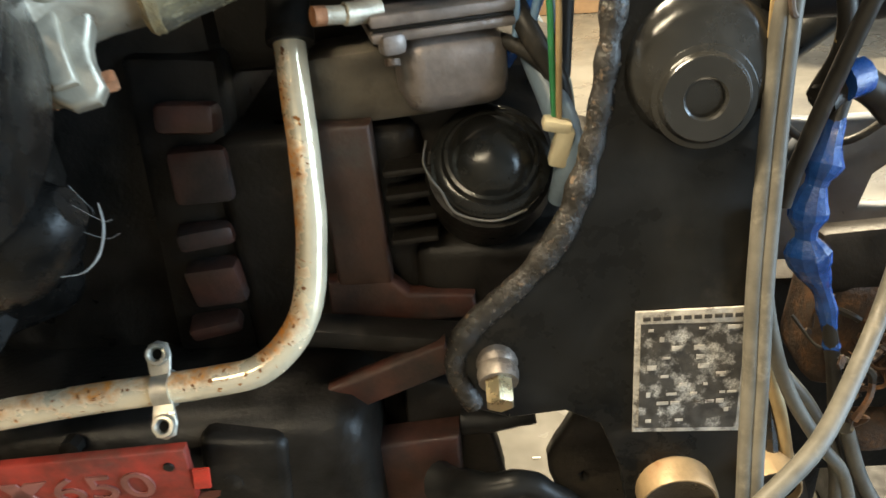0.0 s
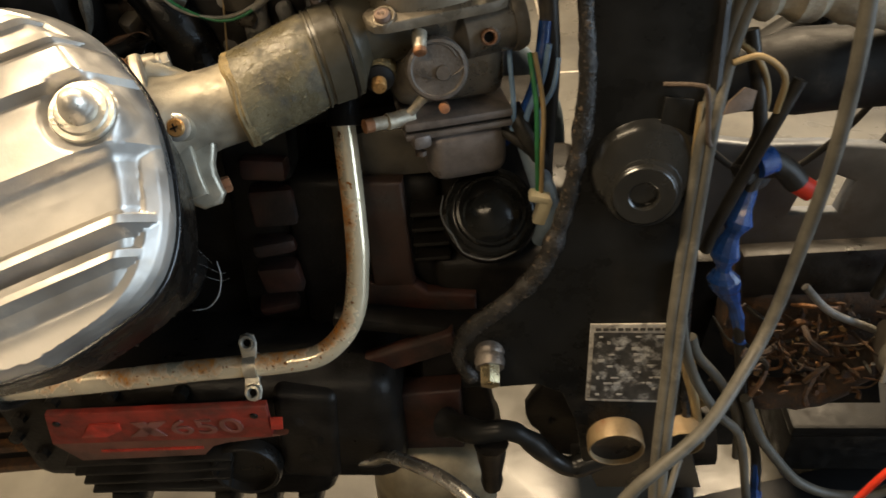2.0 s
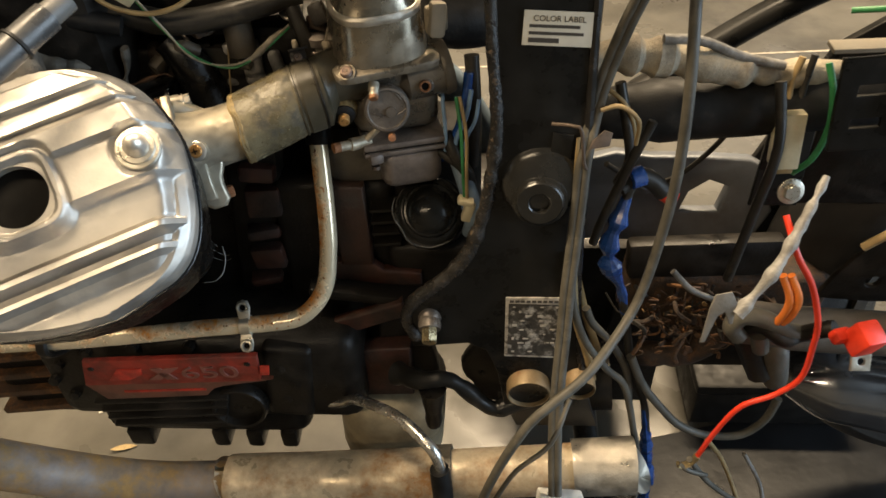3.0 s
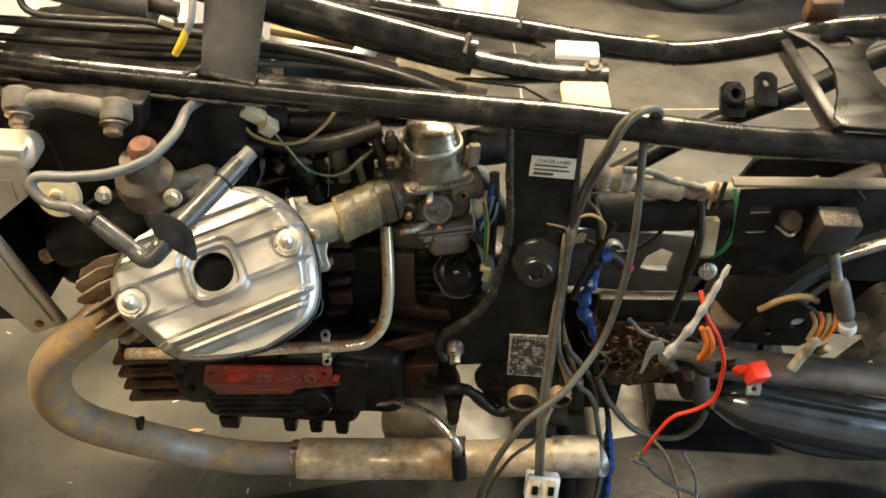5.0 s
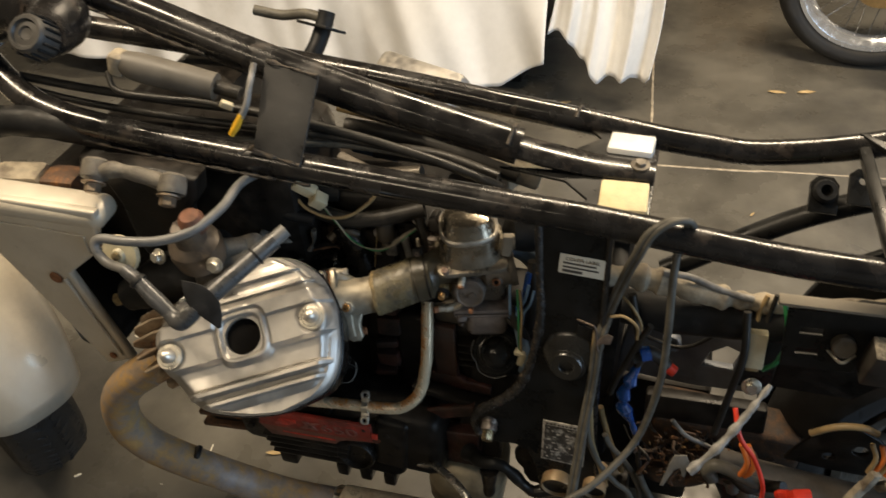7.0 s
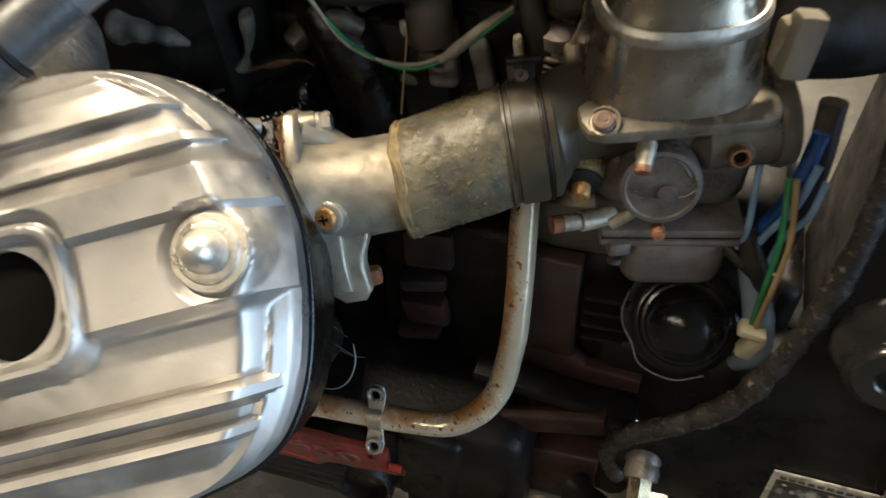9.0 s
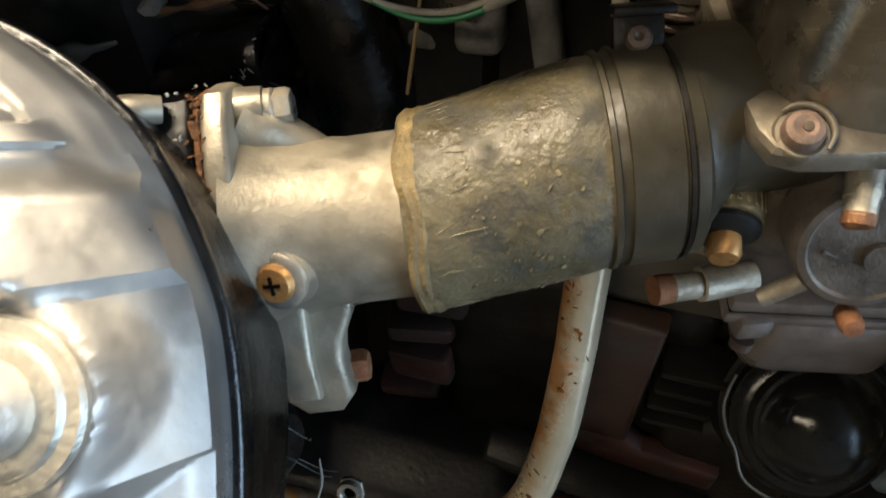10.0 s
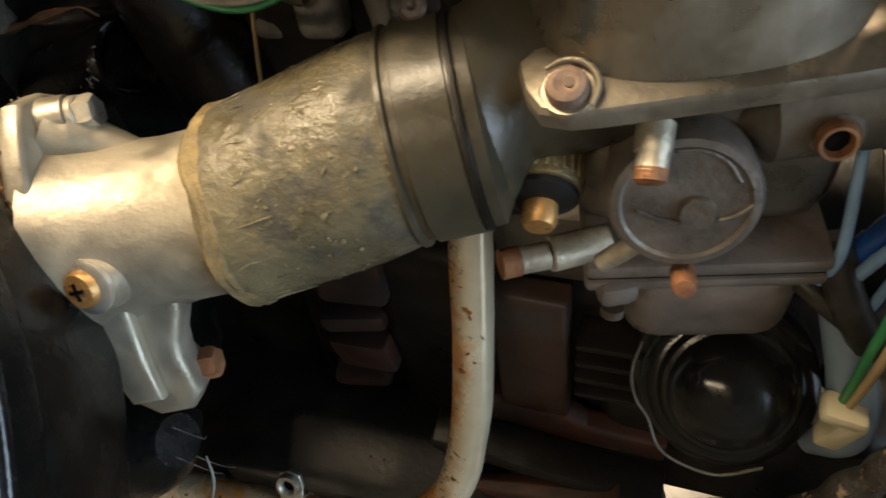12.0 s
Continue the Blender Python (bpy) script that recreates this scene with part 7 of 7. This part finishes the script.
for x, y, z, m in ((-0.36, -0.07, 0.745, M_ALUDARK), (-0.2, -0.055, 0.752, M_ZINC), (-0.27, -0.06, 0.742, M_ALUDARK), (-0.395, -0.08, 0.752, M_ALUDARK)):
    part("inner_bolt", hexhead((x, y, z), (0, -0.5, 0.85), 0.011, 0.01, 0.01), m, moto)
part("bracket_spring", tube([(-0.3, -0.07, 0.72), (-0.285, -0.08, 0.735), (-0.275, -0.075, 0.728)], 0.005, 10, 4, 0.3), M_ALUDARK, moto)

stub = part("black_stub", tube([(-0.43, -0.088, 0.640), (-0.37, -0.088, 0.665), (-0.315, -0.09, 0.689), (-0.298, -0.09, 0.6965), (-0.2965, -0.09, 0.697)], [0.014, 0.0135, 0.013, 0.0125, 0.0105], 20, 5), M_STUB, moto, "glossy black stub tube behind the intake")
spots = []
for k in range(34):
    x, w = rngc.gauss(-0.303, 0.0022), rngc.gauss(0.75, 0.30)
    nor = V(0.1, -math.cos(w), math.sin(w))
    spots.append((V(x, -0.09, 0.6965 + (x + 0.298) * 0.44) + nor * 0.0126, nor))
tagged(part("stub_crust", chips(spots, rngc, 0.0021, 0.0003), M_CRUST, stub), "pale crust on the end of the tube", kind="stuff")
part("bracket_edge", tube([(-0.362, -0.091, 0.697), (-0.342, -0.092, 0.703), (-0.316, -0.092, 0.7125), (-0.301, -0.092, 0.7175), (-0.2945, -0.092, 0.715)], [0.0007, 0.0011, 0.0012, 0.0010, 0.0005], 8, 6, 1.2), M_RUSTY, moto, "thin rust-edged bracket")
part("bracket_strap", tube([(-0.3255, -0.0915, 0.740), (-0.328, -0.0915, 0.724), (-0.333, -0.092, 0.713), (-0.3355, -0.092, 0.709)], [0.0048, 0.0040, 0.0036, 0.0052], 10, 6, 0.7, 0.6), M_HANGER, moto, "dusty bent strap")
# Pale tube modelled in place of the silver highlight along the casing.
part("casing_highlight", tube([(-0.376, -0.1135, 0.692), (-0.362, -0.1135, 0.698), (-0.349, -0.113, 0.703), (-0.338, -0.110, 0.7065)], [0.0022, 0.0030, 0.0026, 0.0008], 10, 7, 0.9), M_BLADE, moto, "pale strip shaped as the highlight on the casing behind the cover")
part("dusty_casting", tube([(-0.385, -0.112, 0.738), (-0.370, -0.1135, 0.7385), (-0.356, -0.113, 0.737), (-0.347, -0.111, 0.733)], [0.0060, 0.0055, 0.0042, 0.0015], 12, 7, 1.0), M_HANGER, moto, "dusty lumpy casting behind the cover")
part("pale_lug", tube([(-0.304, -0.1545, 0.7270), (-0.298, -0.1540, 0.7285), (-0.2925, -0.1500, 0.7265)], [0.0032, 0.0036, 0.0034], 14, 5, 0.1), M_MANI, mani, "pale beige lug beside the flange")
part("casing_hump", tube([(-0.30, -0.07, 0.735), (-0.285, -0.074, 0.716), (-0.278, -0.074, 0.694), (-0.276, -0.07, 0.66)], [0.012, 0.016, 0.018, 0.02], 18, 5, 0.1), M_STUB, moto, "glossy black casing beside the stub tube")
for x, z, w, lean in ((-0.2545, 0.709, 0.013, 2), (-0.2375, 0.711, 0.016, -3), (-0.216, 0.702, 0.010, -14)):
    part("grey_rib", box((w, 0.012, 0.036), pose(x, -0.062, z, -12, lean, 4), 0.004, 3), M_GREYLOOM, moto, "dusty grey casting rib")
part("wire_joint", tube([(-0.229, -0.0915, 0.7285), (-0.222, -0.087, 0.733), (-0.212, -0.078, 0.740), (-0.205, -0.072, 0.744)], [0.0016, 0.0030, 0.0024, 0.0014], 10, 4), M_WRAP, moto, "frayed pale wire joint")
part("bracket_sheet", slab([(-0.4, 0.62), (-0.30, 0.65), (-0.302, 0.704), (-0.335, 0.70), (-0.4, 0.672)], 0.003, xz(-0.075), 0.0005), M_BLACKP, moto)
for k in range(4):
    part("casting_rib", box((0.012, 0.02, 0.05), pose(-0.275 + 0.024 * k, -0.05 + 0.004 * k, 0.705, 8, 3, 0), 0.004), M_ALUDARK if k % 2 else M_DARKENG, moto)
cable("hanging_string", [(-0.252, -0.06, 0.745), (-0.2535, -0.07, 0.72), (-0.2545, -0.078, 0.70), (-0.256, -0.082, 0.684)], 0.0007, M_TAN, "thin tan string", 1, 5, 6, 0.6)
rngi = random.Random(77)
for k in range(26):
    a = V(rngi.uniform(-0.38, -0.17), rngi.uniform(-0.08, 0.02), rngi.uniform(0.70, 0.765))
    part("casting_bit", box((rngi.uniform(0.008, 0.03), rngi.uniform(0.008, 0.02), rngi.uniform(0.006, 0.02)), pose(a.x, a.y, a.z, rngi.uniform(-30, 30), rngi.uniform(-30, 30), rngi.uniform(0, 90)), 0.003), rngi.choice((M_ALUDARK, M_DARKENG, M_CABLEDK, M_GRIME, M_CARB)), moto)

# Far side of the engine between the tubes.
part("far_carburettor", rev([(0.0, -0.02), (0.042, -0.02), (0.04, 0.0), (0.036, 0.03), (0.03, 0.045), (0, 0.048)], (-0.15, 0.11, 0.72), (0, 0.1, 1), 28), M_WRAP, moto, "dusty carburettor of the far cylinder")
part("far_bracket", box((0.12, 0.03, 0.03), pose(-0.13, 0.06, 0.762, 0, 14, 0), 0.005), M_WRAP, moto, "dusty tan linkage bar")
part("far_hose", tube([(-0.33, 0.05, 0.80), (-0.25, 0.055, 0.79), (-0.17, 0.05, 0.775), (-0.1, 0.05, 0.755)], 0.012, 14, 4), M_CABLEDK, moto)
part("blue_relay", box((0.07, 0.04, 0.03), pose(-0.29, 0.06, 0.775, 0, 8, 0), 0.006), mat("dull blue plastic", (0.06, 0.11, 0.19), 0.4, 0, 0.2, 30, 0.05), moto, "dull blue plastic box")
part("far_cover", box((0.16, 0.14, 0.04), pose(-0.3, 0.2, 0.745, 35, 0, -22), 0.015), M_COVER, moto, "silver cover of the far cylinder")
part("tan_strip", box((0.1, 0.02, 0.01), pose(-0.28, 0.04, 0.83, 0, 10, 0), 0.002), M_TAN, moto)
fp = part("far_tap", tube([(-0.43, 0.16, 0.82), (-0.424, 0.19, 0.835), (-0.419, 0.212, 0.855), (-0.416, 0.225, 0.872)], 0.0125, 14, 3), M_RUBBER, moto, "black plug boot sticking out on the far side")
part("seal_flap", slab([(-0.03, -0.02), (0.025, -0.024), (0.034, 0.01), (0.0, 0.026), (-0.034, 0.006)], 0.004, frame_at((-0.42, 0.21, 0.855), (0.15, 0.5, 0.8), (0.9, -0.2, 0.1)), 0.001), M_RUBBER, fp)
part("far_lead", tube([(-0.42, 0.218, 0.865), (-0.45, 0.222, 0.868), (-0.49, 0.225, 0.862), (-0.53, 0.22, 0.87)], 0.0075, 12, 4), M_CABLE, fp)

# Radiator shroud, front mudguard and front wheel.
sh = part("radiator_shroud", slab([(-0.672, 0.842), (-0.508, 0.842), (-0.524, 0.79), (-0.585, 0.742), (-0.553, 0.598), (-0.592, 0.58), (-0.683, 0.785)], 0.012, xz(-0.222), 0.004), M_SILVER, moto, "silver-beige plastic radiator shroud")
part("shroud_top", box((0.178, 0.044, 0.028), pose(-0.592, -0.209, 0.832, 4, 1, 1), 0.0125, 5), M_SILVER, sh)
part("shroud_lip", tube([(-0.66, -0.2295, 0.812), (-0.54, -0.2295, 0.810), (-0.532, -0.2295, 0.806), (-0.533, -0.2295, 0.785)], 0.0013, 8, 3), M_SILVER, sh)
part("shroud_rib", tube([(-0.588, -0.231, 0.735), (-0.575, -0.231, 0.67), (-0.56, -0.231, 0.605)], 0.0022, 8, 3), M_SILVER, sh)
part("shroud_screw", rev([(0.008, 0), (0.008, 0.002), (0.006, 0.003), (0, 0.003)], (-0.602, -0.229, 0.733), (0, -1, 0), 18), M_COPPER, sh, "rusty shroud screw")
part("shroud_screw", rev([(0.005, 0), (0.005, 0.002), (0, 0.003)], (-0.577, -0.229, 0.598), (0, -1, 0), 14), M_COPPER, sh)
part("fan_shroud", box((0.13, 0.3, 0.3), (-0.545, 0.01, 0.70), 0.03), M_DARKENG, moto, "black plastic fan shroud")
part("radiator_tank", box((0.07, 0.38, 0.24), pose(-0.655, 0, 0.67, 0, -6, 0), 0.012), M_DARKENG, moto, "black radiator behind the shroud")
part("radiator_bracket", box((0.07, 0.04, 0.07), pose(-0.665, -0.16, 0.80, 0, 0, 10), 0.01), M_WRAP, moto, "dusty cream radiator bracket")
part("radiator_bracket", box((0.05, 0.04, 0.06), pose(-0.61, -0.15, 0.80, 0, 0, 4), 0.01), M_RUSTY, moto, "brown radiator bracket")
part("front_hose", tube([(-0.87, -0.12, 0.785), (-0.797, -0.12, 0.825), (-0.74, -0.12, 0.858), (-0.69, -0.118, 0.872), (-0.63, -0.11, 0.868), (-0.56, -0.1, 0.848)], [0.018, 0.0185, 0.019, 0.019, 0.018, 0.016], 16, 5, 0.1), M_RUBBER, moto, "wide black rubber hose")

FW = V(-1.145, -0.055, 0.308)
FT = radians(25)
FD, FA = V(math.cos(FT), -math.sin(FT), 0), V(math.sin(FT), math.cos(FT), 0)


def wheel_at(name, c, axis, R, tyre_w, rim_r, parent, spokes=0, cast=0, rim_mat=M_RIM):
    ax = Vector(axis).normalized()
    tr = (R - rim_r) / 2
    prof = []
    for k in range(25):
        w = -2.45 + 4.9 * k / 24
        prof.append((R - tr + tr * math.cos(w), tyre_w / 2 * math.sin(w) * (1.0 if abs(w) < 1.6 else 0.94)))
    tyre = part("tyre", rev(prof, c, ax, 72, cap=False), M_TYRE, parent, "black tyre with worn tread")
    rim = part("rim", rev([(rim_r - 0.004, -tyre_w * 0.36), (rim_r + 0.008, -tyre_w * 0.37), (rim_r + 0.006, -tyre_w * 0.3), (rim_r - 0.02, -tyre_w * 0.22), (rim_r - 0.028, 0), (rim_r - 0.02, tyre_w * 0.22), (rim_r + 0.006, tyre_w * 0.3), (rim_r + 0.008, tyre_w * 0.37), (rim_r - 0.004, tyre_w * 0.36), (rim_r - 0.026, tyre_w * 0.2), (rim_r - 0.034, 0), (rim_r - 0.026, -tyre_w * 0.2), (rim_r - 0.004, -tyre_w * 0.36)], c, ax, 72, cap=False), rim_mat, parent, "bright alloy wheel rim")
    part("hub", rev([(0.0, -0.06), (0.03, -0.06), (0.06, -0.04), (0.06, 0.04), (0.03, 0.06), (0.0, 0.06)], c, ax, 32), M_ALU, parent)
    m = frame_at(c, ax, (1, 0, 0))
    for k in range(spokes):
        w, s = 2 * math.pi * k / spokes, 1 if k % 2 else -1
        w2 = w + (0.5 if (k // 2) % 2 else -0.5)
        part("spoke", tube([m @ V(0.055 * math.cos(w2), 0.055 * math.sin(w2), 0.035 * s), m @ V((rim_r - 0.028) * math.cos(w), (rim_r - 0.028) * math.sin(w), 0.006 * s)], 0.0018, 6, 1), M_CHROME, rim)
    for k in range(cast):
        w = 2 * math.pi * k / cast
        part("spoke", tube([m @ V(0.05 * math.cos(w), 0.05 * math.sin(w), 0), m @ V((rim_r - 0.025) * math.cos(w), (rim_r - 0.025) * math.sin(w), 0)], [0.02, 0.013], 10, 1, 0, 0.7), M_ALU, rim)
    return tyre


def tread(c, ax, R, w, parent, n=84):
    m = frame_at(c, ax, (1, 0, 0))
    for k in range(n):
        for s in (-1, 1):
            a = 2 * math.pi * (k + 0.25 * s) / n
            part("tread_block", box((0.006, 0.014, w * 0.36), m @ Matrix.Rotation(a, 4, "Z") @ Matrix.Translation((R - 0.0078, 0, s * w * 0.24)) @ pose(0, 0, 0, 22 * s, -20 * s, 0), 0.0015, 1), M_TYRE, parent)


ft = wheel_at("front_wheel", FW, FA, 0.308, 0.125, 0.24, moto, cast=6)
tread(FW, FA, 0.308, 0.125, ft)
part("silencer", tube([(0.285, -0.085, 0.335), (0.31, -0.088, 0.333), (0.34, -0.09, 0.328), (0.45, -0.095, 0.308), (0.62, -0.1, 0.28), (0.9, -0.105, 0.24)], [0.02, 0.034, 0.042, 0.046, 0.047, 0.047], 24, 4), M_SILENCER, moto, "glossy black silencer beside the rear wheel")
wheel_at("rear_wheel", V(0.56, 0.0, 0.415), (0, 1, 0), 0.30, 0.13, 0.205, moto, cast=6, rim_mat=M_ALUDARK)


def mudguard(c, R, a0, a1, half, m_, name, label):
    bm = bmesh.new()
    rings = []
    for i in range(41):
        a = a0 + (a1 - a0) * i / 40
        row = []
        for j in range(17):
            s = -1 + 2 * j / 16
            taper = 1 - 0.25 * max(0, (i - 30) / 10) ** 2
            r = R - 0.05 * abs(s) ** 3
            row.append(bm.verts.new(c + FD * (math.cos(a) * r) + FA * (s * half * taper) + V(0, 0, math.sin(a) * r)))
        rings.append(row)
    for p, q in zip(rings, rings[1:]):
        for j in range(16):
            bm.faces.new((p[j], p[j + 1], q[j + 1], q[j]))
    ob = part(name, bm, m_, moto, label)
    md = ob.modifiers.new("thick", "SOLIDIFY")
    md.thickness = 0.004
    return ob


mudguard(FW, 0.395, radians(160), radians(11), 0.108, M_SILVER, "front_mudguard", "silver-beige front mudguard")
for sy in (-0.1, 0.1):
    part("fork_leg", tube([(-1.145 + 0.42 * sy, -0.055 + sy * 0.9, 0.325), (-1.05, sy, 0.62), (-0.88, sy, 1.03)], 0.02, 16, 2), M_ALU, moto, "silver fork leg")
part("steering_head", tube([(-0.80, 0, 0.90), (-0.86, 0, 1.08)], 0.035, 20, 1), M_BLACK, moto)
part("centre_stand", tube([(0.06, -0.1, 0.33), (0.08, -0.13, 0.2), (0.1, -0.17, 0.012)], 0.014, 12, 3), M_BLACKP, moto)
part("centre_stand", tube([(0.06, 0.1, 0.33), (0.08, 0.13, 0.2), (0.1, 0.17, 0.012)], 0.014, 12, 3), M_BLACKP, moto)

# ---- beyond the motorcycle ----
# Added low box, only there to darken the bright floor under the rear end.
tb = tagged(new("toolbox"), "low black box added to darken the floor behind the motorcycle", "toolbox")
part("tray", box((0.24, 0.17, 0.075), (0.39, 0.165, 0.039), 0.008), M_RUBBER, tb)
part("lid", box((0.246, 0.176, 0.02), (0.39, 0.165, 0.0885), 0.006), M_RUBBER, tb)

def drape(name, fn, nu, nv, label):
    bm = bmesh.new()
    g = [[bm.verts.new(fn(i / nu, j / nv)) for j in range(nv + 1)] for i in range(nu + 1)]
    for a, b in zip(g, g[1:]):
        for j in range(nv):
            bm.faces.new((a[j], a[j + 1], b[j + 1], b[j]))
    ob = tagged(link(name, bm, M_CLOTH, angle=80), label, "sheet")
    md = ob.modifiers.new("thick", "SOLIDIFY")
    md.thickness = 0.003
    return ob


def main_sheet(s, t):
    x = -2.3 + 2.0 * s
    bottom = 0.05 + 0.05 * math.sin(7 * s + 1) + 0.10 * max(0, (s - 0.93) / 0.07)
    fold = 0.012 * math.sin(23 * s + 3 * t + 2 * math.sin(6 * s)) + 0.05 * noise.noise(V(s * 8 + t, t * 1.5, 1)) + 0.02 * noise.noise(V(s * 22 + 2 * t, t * 2, 4))
    ang = min(1.0, t / 0.62)
    z = bottom + (0.56 - bottom) * ang + 0.10 * max(0, t - 0.62)
    y = 1.36 + 0.10 * ang + 0.75 * max(0, t - 0.62) ** 1.15 * 1.6 + fold * (1 - 0.5 * t)
    ring = math.hypot(x + 0.95, (t - 0.75) * 1.6)
    z += 0.018 * math.sin(ring * 24) * max(0, t - 0.35)
    return (x, y, z)


def side_sheet(s, t):
    x = -0.30 + 0.31 * s + 0.02 * math.sin(5 * t)
    bottom = 0.26 - 0.13 * min(1, max(0, (s - 0.18) / 0.25)) + 0.01 * math.sin(20 * s) + 0.03 * noise.noise(V(s * 9, 3, 2))
    fold = 0.011 * math.sin(24 * s + 2.0 * t + 1.6 * math.sin(5 * s)) + 0.004 * math.sin(57 * s + 3 * t) + 0.04 * noise.noise(V(s * 5, t * 1.6, 5))
    z = bottom + (0.60 - bottom) * min(1, t / 0.62) + 0.1 * max(0, t - 0.62)
    y = 1.43 + 0.09 * min(1, t / 0.62) + 1.1 * max(0, t - 0.62) + fold
    return (x, y, z)


drape("dust_sheet", main_sheet, 150, 60, "white cotton dust sheet draped over a low bulky thing")
drape("dust_sheet", side_sheet, 60, 50, "white cotton dust sheet corner hanging in folds")
st = tagged(new("storage_trunk"), "dark wooden storage trunk hidden under a white sheet", "trunk")
part("trunk_body", box((1.75, 0.6, 0.42), (-1.25, 1.83, 0.27), 0.02), M_DARKENG, st)
for fx in (-2.05, -0.45):
    part("trunk_foot", box((0.08, 0.5, 0.06), (fx, 1.83, 0.03), 0.01), M_DARKENG, st)

bike2 = tagged(new("parked_motorcycle"), "parked motorcycle with spoked chrome wheel, partly under a cloth", "motorcycle")
W2 = V(0.675, 1.9, 0.315)
wheel_at("wheel", W2, (0.06, 1, -0.02), 0.315, 0.09, 0.245, bike2, spokes=36)
part("brake_disc", rev([(0.06, 0.05), (0.1, 0.05), (0.1, 0.055), (0.06, 0.055)], W2 + V(0, -0.1, 0), (0, 1, 0), 40, cap=False), M_TAN, bike2, "tan stained brake part behind the spokes")
part("seat", box((1.0, 0.3, 0.16), (1.35, 1.9, 0.72), 0.05, 3), M_RUBBER, bike2)
part("frame", tube([(0.70, 1.82, 0.315), (0.95, 1.82, 0.45), (1.3, 1.86, 0.62), (1.75, 1.9, 0.62)], 0.025, 14, 4), M_BLACK, bike2)
part("stand", tube([(1.3, 1.8, 0.5), (1.32, 1.76, 0.2), (1.34, 1.72, 0.012)], 0.014, 10, 2), M_BLACK, bike2)
wheel_at("wheel", W2 + V(1.35, 0, 0), (0, 1, 0), 0.315, 0.09, 0.245, bike2, spokes=36)


def cloth2(s, t):
    x = 0.66 + 0.62 * s
    tip = 0.16 + 0.62 * abs(s - 0.28) * (1.0 if s < 0.28 else 0.62)
    z = tip + (0.80 - tip) * min(1, t / 0.7) + 0.03 * max(0, t - 0.7)
    y = 1.66 + 0.06 * t + 0.5 * max(0, t - 0.7) + 0.018 * math.sin(16 * s + 3 * t) + 0.02 * noise.noise(V(s * 5, t * 4, 8))
    return (x, y, z)


drape("white_cloth", cloth2, 60, 50, "white cloth hanging to a point over the parked motorcycle")
tagged(link("cardboard_box", box((0.3, 0.3, 0.3), pose(0.29, 2.6, 0.152, 0, 0, -5), 0.004), M_CARD), "plain brown cardboard box on the floor", "box")
